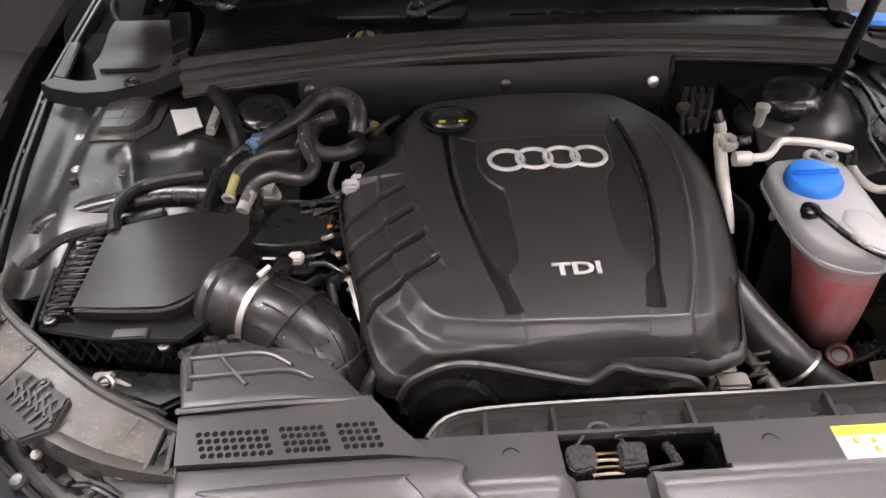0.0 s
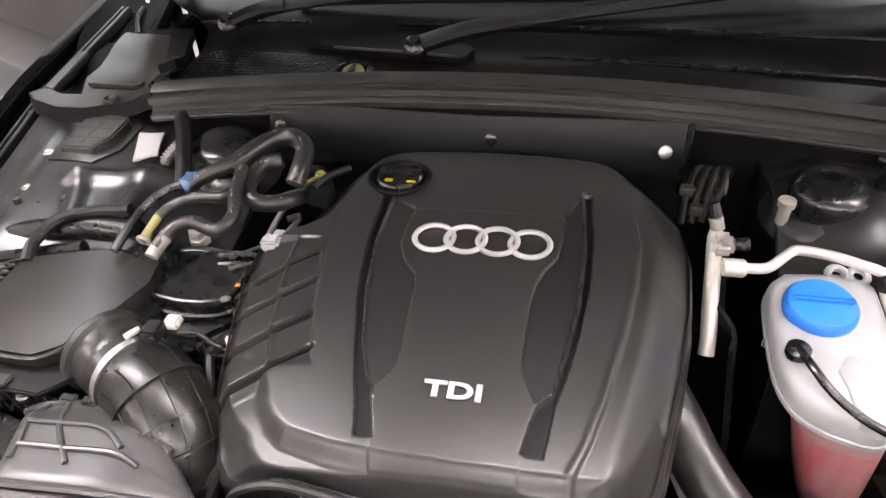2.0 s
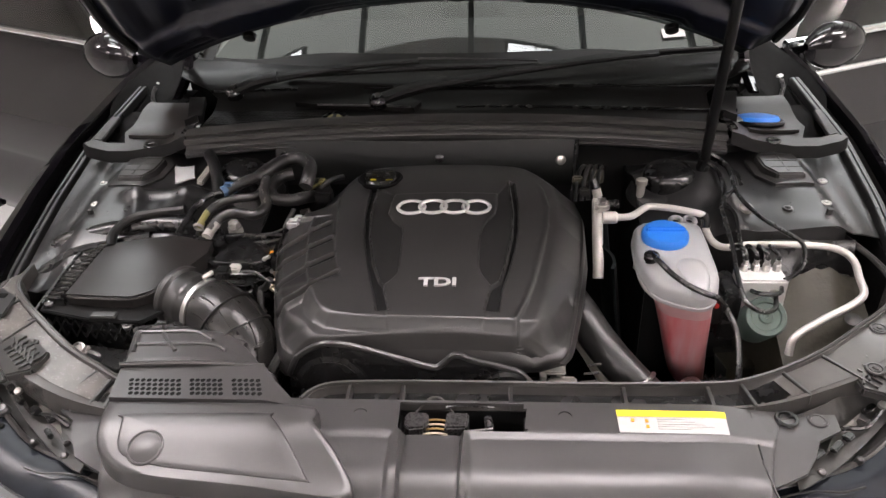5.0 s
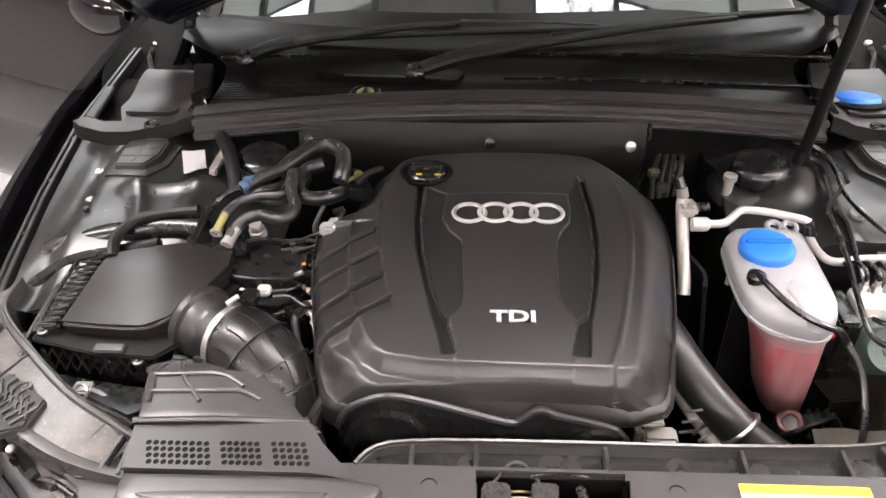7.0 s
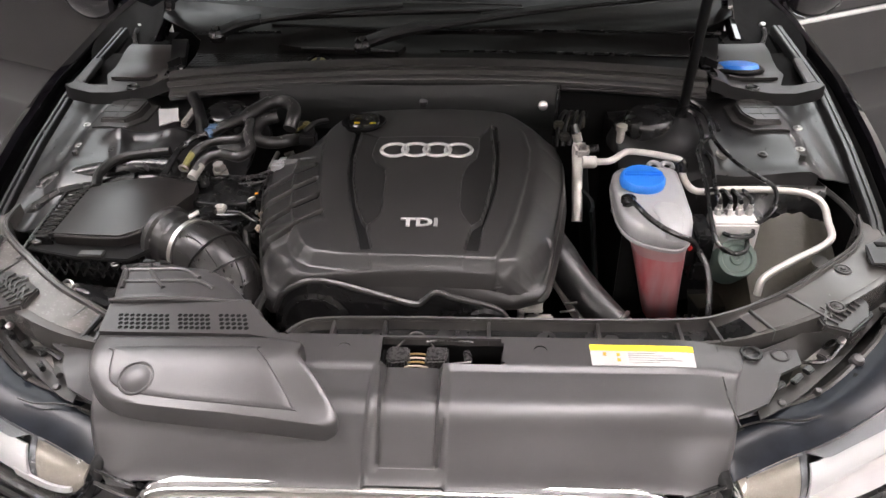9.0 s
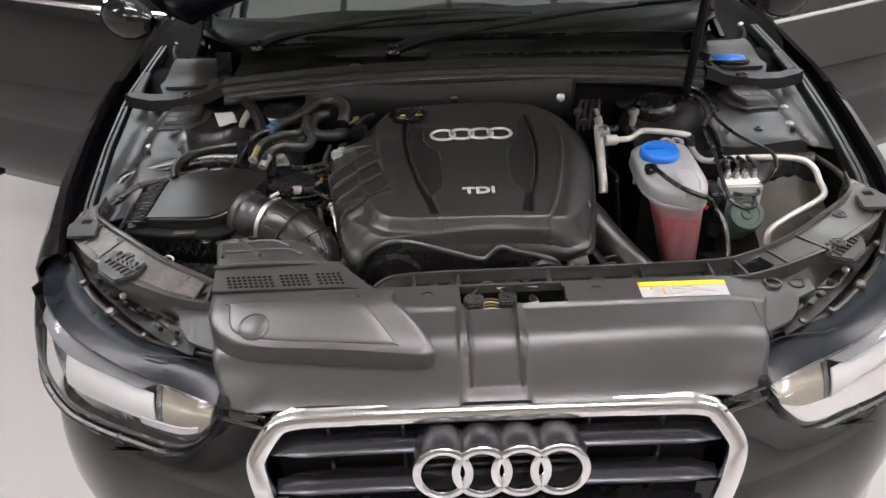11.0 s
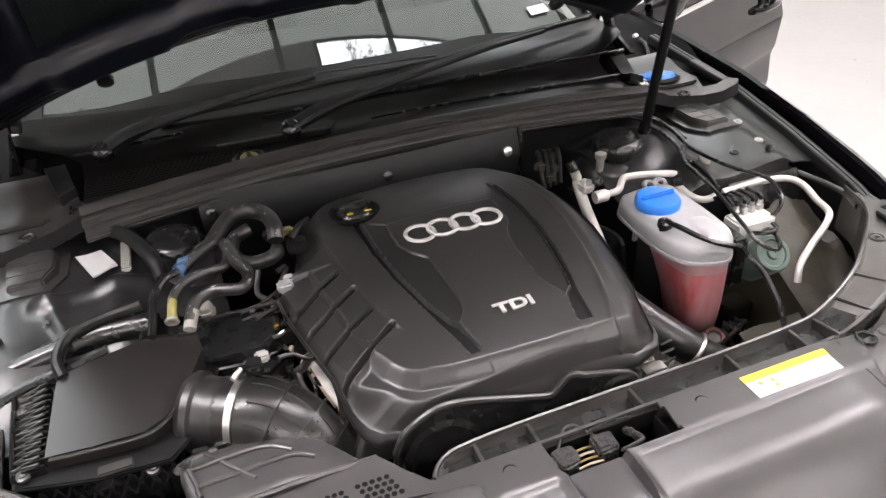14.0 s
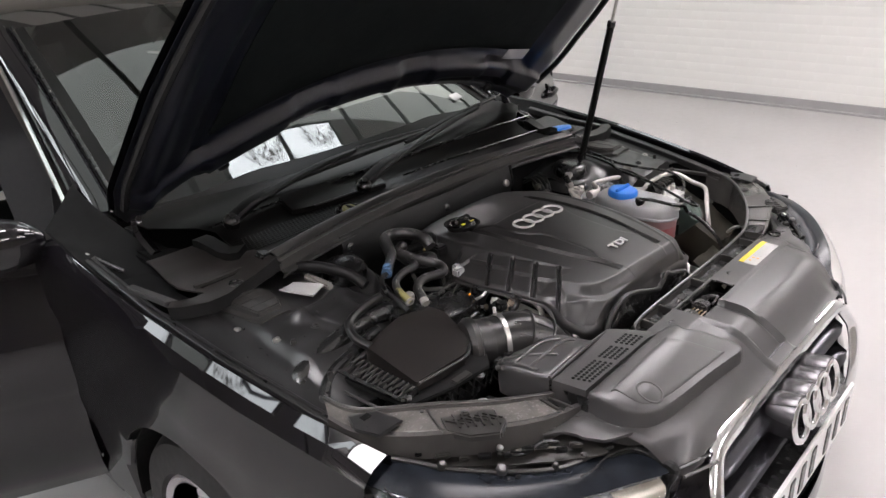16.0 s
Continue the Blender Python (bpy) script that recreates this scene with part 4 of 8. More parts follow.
part("inner_frame", surf(hood_inner, lin(-1, 1, 121), lin(0, 0.16, 30) + lin(0.18, 1, 36), 0.002), M_INPAINT, hood, angle=60)


def felt(u, v):
    uu, vv = u * 0.76, 0.17 + 0.68 * v
    d = hood_d(uu, vv)
    x = uu * hood_half(d)
    e = min(1 - abs(u), v * 1.2, (1 - v) * 1.2)
    return hood_world(x, d, hood_h(x, d) - 0.022 - 0.014 * smooth(0, 0.05, e) + 0.003 * math.sin(9 * u) * math.sin(11 * v))


part("felt_lining", surf(felt, lin(-1, 1, 25), lin(0, 1, 20), 0.004), M_FELT, hood, "dark felt lining")
part("sticker", surf(lambda u, v: hood_world(0.44 + 0.14 * u, 0.275 + 0.045 * v - 0.03 * u, hood_h(0.5, 0.3) - 0.047 + 0.0 * u), [0, 1], [0, 1], 0.001), M_PRINT, hood, "grey printed sticker")
for s in (-1, 1):
    a = Vector(hood_world(s * 0.70, 0.03, -0.02))
    part("hinge_arm", tube([(s * 0.74, 1.22, 0.95), (s * 0.735, 1.30, 0.99), (s * 0.72, 1.31, 1.06), a + Vector((0, -0.05, 0.10))], 0.014, 6, 4), M_PAINT, hood)
    part("hinge_base", box((s * 0.70, 1.15, 0.93), (s * 0.77, 1.30, 0.955), 0.006), M_DARK, hood)
    part("rubber_stop", lathe([(0, 0), (0.018, 0), (0.016, 0.012), (0.008, 0.016), (0, 0.016)], hood_world(s * 0.52, 0.10, hood_h(0.52, 0.1) - 0.028), (0, -HS, -HC), 18), M_RUBBER, hood)
    part("edge_seal", tube([hood_world(hood_x(s, d) - s * 0.03, d, hood_h(hood_half(d), d) - 0.028) for d in lin(0.12, 1.0, 9)], 0.010, 8, 3), M_RUBBER, hood)

strut = thing("gas_strut", "black gas strut holding the bonnet up", "gas strut", (0.53, 0.85, 0.92))
S0, S1, S2 = Vector((0.5295, 0.852, 0.915)), Vector((0.515, 0.753, 1.35)), Vector((0.505, 0.678, 1.68))
part("cylinder", tube([S0 + (S1 - S0) * 0.06, S1], 0.0105, 14, 1), M_BLACKM, strut, "matt black cylinder")
part("collar", tube([S1 - (S1 - S0).normalized() * 0.012, S1 + (S1 - S0).normalized() * 0.004], 0.012, 14, 1), M_BLACK, strut)
part("rod", tube([S1, S2], 0.0045, 10, 1), M_STEEL, strut, "thin steel rod")
part("lower_socket", lathe([(0, -0.01), (0.012, -0.01), (0.014, 0.01), (0.011, 0.035), (0, 0.035)], S0, S1 - S0, 14), M_BLACK, strut)
part("upper_socket", lathe([(0, -0.03), (0.009, -0.03), (0.012, 0.0), (0.010, 0.012), (0, 0.012)], S2, S1 - S0, 14), M_BLACK, strut)

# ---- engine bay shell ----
# floor and front wall near-black: the bay's shade is put into their colour
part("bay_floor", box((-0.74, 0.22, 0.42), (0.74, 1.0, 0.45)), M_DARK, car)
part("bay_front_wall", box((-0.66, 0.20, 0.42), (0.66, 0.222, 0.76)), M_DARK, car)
part("firewall", prism([(-0.76, 0.985), (-0.42, 0.985), (-0.40, 0.955), (0.27, 0.955), (0.285, 0.985), (0.76, 0.985), (0.76, 1.01), (-0.76, 1.01)], 0.45, 0.945), M_BLACKM, car)
FW = part("firewall_shield", surf(lambda u, v: (-0.405 + 0.675 * u, 0.944 - 0.012 * math.sin(math.pi * v) + 0.004 * math.sin(9 * u), 0.84 + 0.11 * v), lin(0, 1, 20), lin(0, 1, 6), 0.004), M_SHIELD, car, "matt black firewall shield")
part("shield_edge", tube([(0.272, 0.938, 0.83), (0.274, 0.936, 0.90), (0.276, 0.945, 0.95)], 0.005, 6, 4), M_BLACK, car)
for x, z in ((-0.03, 0.913), (0.241, 0.906), (-0.385, 0.918)):
    part("clip", lathe([(0, -0.006), (0.010, -0.006), (0.0115, 0.0), (0.010, 0.004), (0.004, 0.006), (0, 0.006)], (x, 0.932, z), (0, -1, 0.35), 20), M_STEEL if x > 0.1 else M_BLACK, car, "bright metal clip" if x > 0.1 else "")

# cowl seal: a double lip that bows over the firewall
def seal_y(x):
    return 1.018 - 0.19 * x * x


SEAL = [(-0.026, -0.036), (-0.033, -0.031), (-0.034, -0.025), (-0.024, -0.022), (-0.020, -0.012), (-0.021, -0.006), (-0.028, -0.003), (-0.027, 0.002), (-0.014, 0.001), (-0.009, 0.004), (-0.012, 0.010), (-0.004, 0.015), (0.008, 0.016), (0.020, 0.008), (0.030, 0.005), (0.034, -0.014)]
def seal_fn(k, x):
    dy, dz = SEAL[int(k)]
    return (x, seal_y(x) - 0.012 + dy, 0.968 - 0.004 * (x / 0.6) ** 2 + dz)


seal = single("cowl_seal", surf(seal_fn, range(len(SEAL)), lin(-0.602, 0.592, 40), 0.003), M_SEAL, "long grey black rubber cowl seal", "seal", angle=38)
part("metal_lip", surf(lambda k, x: (x, seal_y(x) - 0.040 - 0.012 * k, 0.944 - 0.006 * k), [0, 0.5, 1], lin(-0.60, 0.59, 30), 0.002), M_PANEL, seal)

# cowl tray under the screen
def tray_z(x, y):
    return 0.955 + 0.055 * smooth(1.03, 1.30, y) - 0.012 * math.exp(-((y - 1.13) / 0.05) ** 2)


def tray_fn(u, v):
    x = (0.605 + 0.13 * smooth(0.45, 0.7, v)) * u
    y0, y1 = seal_y(min(0.6, abs(x))) + 0.01, 1.285 + 0.12 * u * u
    y = y0 + (y1 - y0) * v
    return (x, y, tray_z(x, y))


tray = single("cowl_tray", surf(tray_fn, lin(-1, 1, 36), lin(0, 1, 16), 0.004), M_TRAY, "black plastic cowl tray under the windscreen", "cowl tray")
part("tray_ridge", tube([(x, 1.10 + 0.03 * math.cos(3 * x), tray_z(x, 1.1) + 0.004) for x in lin(0.0, 0.66, 8)], 0.004, 6, 3), M_BLACK, tray)
part("tray_ridge", tube([(x, 1.19 - 0.05 * x * x, tray_z(x, 1.19) + 0.004) for x in lin(-0.62, 0.68, 10)], 0.004, 6, 3), M_BLACK, tray)
part("step_panel", plate([(-0.40, 1.135), (-0.32, 1.120), (-0.10, 1.100), (-0.085, 1.130), (-0.12, 1.150), (-0.22, 1.160), (-0.24, 1.185), (-0.40, 1.190)], tray_z, 0.014, 0.012, 0.03), M_TRAY, tray)
# paler tube in place of the skylight's reflection on the step's edge
part("edge_glint", tube([(-0.34, 1.118, tray_z(0, 1.118) + 0.016), (-0.20, 1.108, tray_z(0, 1.11) + 0.017), (-0.11, 1.100, tray_z(0, 1.10) + 0.016)], 0.0026, 6, 3), M_PANEL, tray)
mesh_bars = []
for i in range(26):
    x = -0.60 + i * 0.011
    mesh_bars.append(tube([(x, 1.03, tray_z(x, 1.03) + 0.003), (x + 0.03, 1.115, tray_z(x, 1.115) + 0.003)], 0.0012, 4, 1))
for j in range(8):
    y = 1.032 + j * 0.011
    mesh_bars.append(tube([(-0.60, y, tray_z(0, y) + 0.004), (-0.29, y, tray_z(0, y) + 0.004)], 0.0010, 4, 1))
part("air_mesh", join(*mesh_bars), M_TRAY, tray, "fine black air mesh")
part("yellow_cap", lathe([(0, 0), (0.019, 0), (0.019, 0.006), (0.015, 0.009), (0, 0.009)], (-0.285, 1.045, tray_z(0, 1.045) + 0.006), (0, -0.2, 1), 20), M_YELLOWP, tray, "yellowish cap in the tray")
part("cap_rim", torus((-0.285, 1.045, tray_z(0, 1.045) + 0.004), (0, -0.2, 1), 0.031, 0.006, 28, 8), M_BLACK, tray)
part("cap_bar", box((-0.292, 1.028, tray_z(0, 1.045) + 0.012), (-0.278, 1.062, tray_z(0, 1.045) + 0.018), 0.003), M_BLACKM, tray)


def bar(pts, w, h, n=6):
    """A flattened bar along a smooth line, w wide and h high."""
    ps = spline(pts, n)
    bm = bmesh.new()
    rows = []
    for i, p in enumerate(ps):
        d = (ps[min(i + 1, len(ps) - 1)] - ps[max(i - 1, 0)]).normalized()
        side = d.cross(Vector((0, -0.4, 1))).normalized()
        up = side.cross(d)
        t = i / (len(ps) - 1)
        ww, hh = (w(t), h(t)) if callable(w) else (w, h)
        rows.append([bm.verts.new(p + side * ww * a + up * hh * b) for a, b in ((-1, -0.6), (-1, 0.3), (-0.55, 0.9), (0.55, 1), (1, 0.3), (1, -0.6))])
    for a, b in zip(rows, rows[1:]):
        for k in range(6):
            bm.faces.new((a[k], a[(k + 1) % 6], b[(k + 1) % 6], b[k]))
    bm.faces.new(rows[0])
    bm.faces.new(rows[-1])
    bmesh.ops.recalc_face_normals(bm, faces=bm.faces)
    return bm


def wiper(hub, elbow, tip, blade_a, blade_b):
    w = thing("wiper", "black windscreen wiper resting at the screen's base", "wiper", hub, "wipers")
    hub, elbow, tip = Vector(hub), Vector(elbow), Vector(tip)
    part("hub", lathe([(0, -0.012), (0.021, -0.012), (0.022, 0.004), (0.017, 0.012), (0.010, 0.016), (0, 0.016)], hub, (0, -0.4, 1), 22), M_BLACK, w)
    part("hub_nut", lathe([(0, 0.015), (0.0075, 0.015), (0.0075, 0.020), (0, 0.021)], hub, (0, -0.4, 1), 6), M_DUST, w)
    part("arm", bar([hub, hub.lerp(elbow, 0.2) + Vector((0, 0, 0.016)), hub.lerp(elbow, 0.45) + Vector((0, 0, 0.017)), hub.lerp(elbow, 0.75) + Vector((0, 0, 0.012)), elbow], lambda t: 0.0145 - 0.0075 * t, lambda t: 0.0075 - 0.0025 * t), M_BLACKM, w)
    part("arm_spring_cover", bar([hub + Vector((0, 0, 0.004)), hub.lerp(elbow, 0.12) + Vector((0, 0, 0.018)), hub.lerp(elbow, 0.24) + Vector((0, 0, 0.021))], 0.0165, 0.008), M_BLACKM, w)
    part("blade_clip", box((-0.032, -0.012, -0.006), (0.032, 0.012, 0.013), 0.005), M_BLACK, w).location = elbow - origin_of(w)
    a, b = Vector(blade_a), Vector(blade_b)
    m = (a + b) / 2
    m = Vector((m.x, m.y - 0.01, m.z + 0.008))
    part("blade", bar([a, a.lerp(m, 0.5), m, m.lerp(b, 0.5), b], lambda t: 0.0095 - 0.004 * abs(2 * t - 1), lambda t: 0.0075 - 0.003 * abs(2 * t - 1)), M_BLACKM, w)
    part("rubber", tube([a + Vector((0, 0.004, -0.008)), m + Vector((0, 0.004, -0.008)), b + Vector((0, 0.004, -0.008))], 0.0035, 4, 4), M_RUBBER, w)
    part("arm_edge", tube([elbow + Vector((0, -0.010, 0.009)), elbow.lerp(tip, 0.5) + Vector((0, -0.010, 0.010)), tip + Vector((0, -0.008, 0.008))], 0.0030, 6, 3), M_PANEL, w)


wiper((-0.56, 1.165, 0.992), (-0.096, 1.227, 1.046), (0.20, 1.235, 1.034), (-0.44, 1.225, 1.014), (0.205, 1.232, 1.032))
wiper((-0.185, 1.095, 0.990), (0.502, 1.262, 1.044), (0.66, 1.315, 1.037), (0.10, 1.215, 1.024), (0.68, 1.33, 1.040))


# plastic end covers of the cowl
def end_z(x, y):
    return 0.930 + 0.032 * smooth(0.68, 0.60, abs(x)) * smooth(1.10, 1.0, y) + 0.022 * smooth(1.06, 1.15, y) + 0.008 * smooth(0.76, 0.85, abs(x))


for s in (-1, 1):
    ec = thing("cowl_end_cover", "grey plastic cowl end cover beside the fender", "cover", (s * 0.72, 0.95, 0.94), "cowl end covers")
    outline = [(0.858, 0.948), (0.835, 0.926), (0.785, 0.914), (0.735, 0.918), (0.698, 0.934), (0.650, 0.934), (0.602, 0.925), (0.603, 0.985), (0.625, 1.10), (0.668, 1.168), (0.788, 1.172), (0.793, 1.02), (0.768, 0.962), (0.800, 0.955), (0.842, 0.966)]
    part("cover_plate", plate([(s * x, y) for x, y in outline], end_z, 0.012, 0.004, 0.03), M_SATIN, ec, angle=50)
    front = [(0.858, 0.948), (0.835, 0.926), (0.785, 0.914), (0.735, 0.918), (0.698, 0.934), (0.650, 0.934), (0.602, 0.925)]
    part("front_skirt", surf(lambda i, v: (s * front[int(i)][0], front[int(i)][1] - 0.006 * v, end_z(*front[int(i)]) + 0.012 - 0.026 * v), range(7), [0, 0.15, 1], 0.003), M_BLACKM, ec)
    # near-black plate stands for the shade in the notch by the fender
    part("notch_shade", plate([(s * 0.760, 0.958), (s * 0.845, 0.958), (s * 0.866, 1.00), (s * 0.870, 1.10), (s * 0.855, 1.19), (s * 0.780, 1.19)], end_z, -0.026, 0.004, 0.03), M_DARK, ec)
    part("end_block", box((s * 0.592, 0.945, 0.930), (s * 0.622, 0.985, 0.978), 0.006), M_BLACK, ec)
    part("raised_ridge", plate([(s * 0.77, 0.99), (s * 0.66, 0.985), (s * 0.66, 0.997), (s * 0.77, 1.002)], end_z, 0.020, 0.010, 0.03), M_SATIN, ec)
    part("grommet", torus((s * 0.70, 0.945, end_z(0.7, 0.945) + 0.013), (0, 0, 1), 0.012, 0.004, 20, 8), M_BLACK, ec)
    part("rear_fold", plate([(s * 0.61, 1.03), (s * 0.64, 1.02), (s * 0.675, 1.16), (s * 0.635, 1.16)], end_z, 0.03, 0.02, 0.03), M_BLACKM, ec)

for s in (-1, 1):
    part("fender_rail", prism([(s * 0.824, 0.962), (s * 0.849, 0.975), (s * 0.867, 1.12), (s * 0.848, 1.12)], 0.936, 0.948, 0.002), M_PANEL, car, "grey strip inside the fender edge")
    part("hinge_bracket", tube([(s * 0.815, 1.245, 0.930), (s * 0.835, 1.29, 0.945), (s * 0.842, 1.33, 0.950)], 0.0055, 8, 3), M_LOCK, car)
    part("hinge_bolt", lathe([(0, 0), (0.011, 0), (0.011, 0.006), (0.007, 0.010), (0, 0.011)], (s * 0.850, 1.36, 0.945), (-0.2 * s, -0.4, 1), 6), M_STEEL, car, "bright hinge bolt")

cap = thing("washer_cap", "bright blue screen wash filler cap", "cap", (0.699, 1.057, 0.94))
part("lid", lathe([(0, 0.0), (0.046, 0.0), (0.048, 0.006), (0.044, 0.013), (0.03, 0.016), (0, 0.017)], (0.699, 1.055, 0.944), (0, 0.22, 1), 32), M_BLUE, cap)
part("tab", box((0.628, 1.03, 0.952), (0.66, 1.055, 0.958), 0.002), M_STEEL, cap)
part("neck", torus((0.699, 1.055, 0.944), (0, 0.22, 1), 0.053, 0.006, 30, 8), M_BLACKM, cap)


# inner wing panels with the strut towers
def tower_z(x, y):
    a = abs(x)
    z = 0.895 + 0.012 * smooth(0.60, 0.70, a) * smooth(0.70, 0.80, y)
    z -= 0.055 * (1 - smooth(0.52, 0.68, y)) + 0.020 * (1 - smooth(0.60, 0.74, y)) * (1 - smooth(0.60, 0.74, a))
    z -= 0.055 * (1 - smooth(0.40, 0.56, a)) * (1 - 0.5 * smooth(0.75, 0.9, y))
    side = smooth(0.735, 0.82, a)
    z = z * (1 - side) + (interp(y, CREST_Z) - 0.034) * side - 0.008 * math.exp(-((a - 0.765) / 0.018) ** 2)
    if x > 0:
        z += 0.030 * (1 - smooth(0.055, 0.125, math.hypot(a - 0.465, y - 0.850)))
    z += 0.008 * math.exp(-((a - 0.56) / 0.02) ** 2) * smooth(0.6, 0.7, y)
    if x < 0:
        for (ax, ay), (bx, by), h, w in (((-0.674, 0.765), (-0.520, 0.790), 0.014, 0.017), ((-0.662, 0.765), (-0.640, 0.690), 0.008, 0.013)):
            p, q = Vector((x - ax, y - ay)), Vector((bx - ax, by - ay))
            t = min(1, max(0, p.dot(q) / q.length_squared))
            z += h * math.exp(-((p - q * t).length / w) ** 2)
    return z


for s in (-1, 1):
    def tw(u, v):
        x = s * (0.395 + (interp(v, CREST_X) - 0.052 - 0.395) * u)
        return (x, v, tower_z(x, v))
    tower = part("inner_wing_panel", surf(tw, lin(0, 1, 64), lin(0.505 if s < 0 else 0.658, 0.985, 76), 0.003), M_BAYPAINT, car, "dusty black painted inner wing panel")
    # drop and left face near-black, shade below the panel painted in
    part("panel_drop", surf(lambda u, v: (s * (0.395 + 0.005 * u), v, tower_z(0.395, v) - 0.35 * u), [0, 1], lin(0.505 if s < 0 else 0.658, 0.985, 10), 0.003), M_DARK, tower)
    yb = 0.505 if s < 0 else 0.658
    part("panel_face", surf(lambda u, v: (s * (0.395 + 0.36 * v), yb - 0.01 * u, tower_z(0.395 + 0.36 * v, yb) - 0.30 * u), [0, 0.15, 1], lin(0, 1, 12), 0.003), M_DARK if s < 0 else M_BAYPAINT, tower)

    cx, cy = (-0.462, 0.868) if s < 0 else (0.462, 0.85)
    st = thing("strut_cap", "round black strut tower cap", "strut cap", (cx, cy, 0.87), "strut caps")
    part("tower_ring", lathe([(0.085, -0.02), (0.078, 0.0), (0.066, 0.012), (0.056, 0.014), (0.052, 0.008)], (cx, cy, 0.876), (0, -0.08, 1), 36), M_BAYPAINT, st)
    part("dome", lathe([(0.054, -0.01), (0.054, 0.024), (0.051, 0.034), (0.043, 0.041), (0.030, 0.0445), (0.014, 0.046), (0, 0.0465)], (cx, cy, 0.884), (0, -0.08, 1), 36), M_BLACK, st)

    pad = thing("rubber_pad", "dusty six-sided rubber pad on the inner wing", "pad", (s * 0.70, 0.88, 0.9), "rubber pads")
    P6 = [(0.742, 0.800), (0.665, 0.800), (0.640, 0.850), (0.640, 0.925), (0.690, 0.985), (0.735, 0.975), (0.756, 0.92)]
    P6 = [(s * x, y) for x, y in P6]
    cen = (s * 0.70, 0.885)
    P5 = [(cen[0] + (x - cen[0]) * 0.80, cen[1] + (y - cen[1]) * 0.82) for x, y in P6]
    P4 = [(cen[0] + (x - cen[0]) * 0.70, cen[1] + (y - cen[1]) * 0.72) for x, y in P6]
    part("pad_base", plate(P6, tower_z, 0.007, 0.008, 0.04), M_DUST, pad)
    part("pad_top", prism(P5, 0.900, 0.9235, 0.003, top=P4), M_DUST, pad)
    for k in (-1, 0, 1):
        part("rib", box((cen[0] - 0.032, cen[1] + 0.03 * k - 0.0015, 0.9225), (cen[0] + 0.032, cen[1] + 0.03 * k + 0.0015, 0.9245)), M_DUST, pad)
    part("rib", box((cen[0] - 0.0015, cen[1] - 0.05, 0.9225), (cen[0] + 0.0015, cen[1] + 0.05, 0.9245)), M_DUST, pad)
    for x, y in ((0.745, 0.74), (0.665, 0.72), (0.775, 0.84)):
        bolt((s * x, y, tower_z(s * x, y) + 0.002), r=0.0065, parent=tower, material=M_DUST if x < 0.7 else M_STEEL)
    part("stud", lathe([(0.006, 0), (0.006, 0.012), (0.004, 0.013), (0, 0.013)], (s * 0.735, 0.700, tower_z(0.735, 0.70)), (0, 0, 1), 8), M_DUST, tower)

single("paper_label", plate([(-0.628, 0.893), (-0.585, 0.899), (-0.556, 0.822), (-0.597, 0.812)], tower_z, 0.016, 0.003, 0.02), M_WHITE, "plain white paper label on the inner wing", "label")
strip = thing("ribbed_strip", "cream ribbed plastic strip beside the paper label", "strip", (-0.54, 0.86, 0.90))
part("strip_base", box((-0.552, 0.815, 0.902), (-0.536, 0.905, 0.914), 0.003), M_CREAM, strip)
for k in range(10):
    part("strip_rib", box((-0.551, 0.819 + 0.0088 * k, 0.913), (-0.537, 0.823 + 0.0088 * k, 0.9175), 0.001), M_CREAM, strip)

# ---- front panel and lock carrier ----
def front_z(x, y):
    z = 0.826 - 0.058 * (1 - smooth(-0.005, 0.125, y)) ** 1.2
    ax = abs(x - 0.003)
    ch = (1 - smooth(0.0420, 0.0465, ax)) * smooth(0.228, 0.205, y) * smooth(0.022, 0.030, y)
    z -= ch * 0.011
    z -= 0.004 * math.exp(-((ax - 0.0405) / 0.003) ** 2) * smooth(0.19, 0.17, y) * smooth(0.03, 0.04, y)
    z += 0.0012 * math.exp(-((ax - 0.050) / 0.0035) ** 2) * smooth(0.20, 0.17, y) * smooth(0.02, 0.04, y)
    z -= 0.012 * smooth(0.40, 0.50, abs(x))
    z -= (0.004 * smooth(0.1755, 0.1695, y) + 0.005 * smooth(0.172, 0.112, y)) * smooth(0.050, 0.056, abs(x))
    z += 0.003 * math.exp(-((y - 0.10) / 0.05) ** 2) * smooth(0.06, 0.22, x) * (1 - smooth(0.32, 0.47, x))
    z -= 0.022 * smooth(0.345, 0.44, abs(x)) * smooth(0.075, 0.005, y)
    return z


front = thing("front_panel", "grey black plastic cover panel behind the grille", "panel", (0, 0.12, 0.78))


def fp(u, v):
    y = 0.003 + 0.235 * v
    hw = interp(y, [(0.0, 0.366), (0.012, 0.420), (0.03, 0.438), (0.06, 0.450), (0.10, 0.462), (0.15, 0.475), (0.235, 0.51)])
    x = u * hw
    yy = y + 0.006 * min(2.4, (abs(x) / 0.35) ** 4) * (1 - v)
    return (x, yy, front_z(x, y) - 0.01 * (abs(u) > 0.999))


def fp_keep(x, y):
    return not (-0.047 < x < 0.137 and 0.178 < y < 0.232)


def fp_bm():
    bm = surf(fp, lin(-1, 1, 211), lin(0, 1, 48), 0.0)
    gone = [fc for fc in bm.faces if not fp_keep(fc.calc_center_median().x, fc.calc_center_median().y)]
    bmesh.ops.delete(bm, geom=gone, context='FACES')
    bmesh.ops.solidify(bm, geom=bm.faces[:], thickness=-0.004)
    return bm


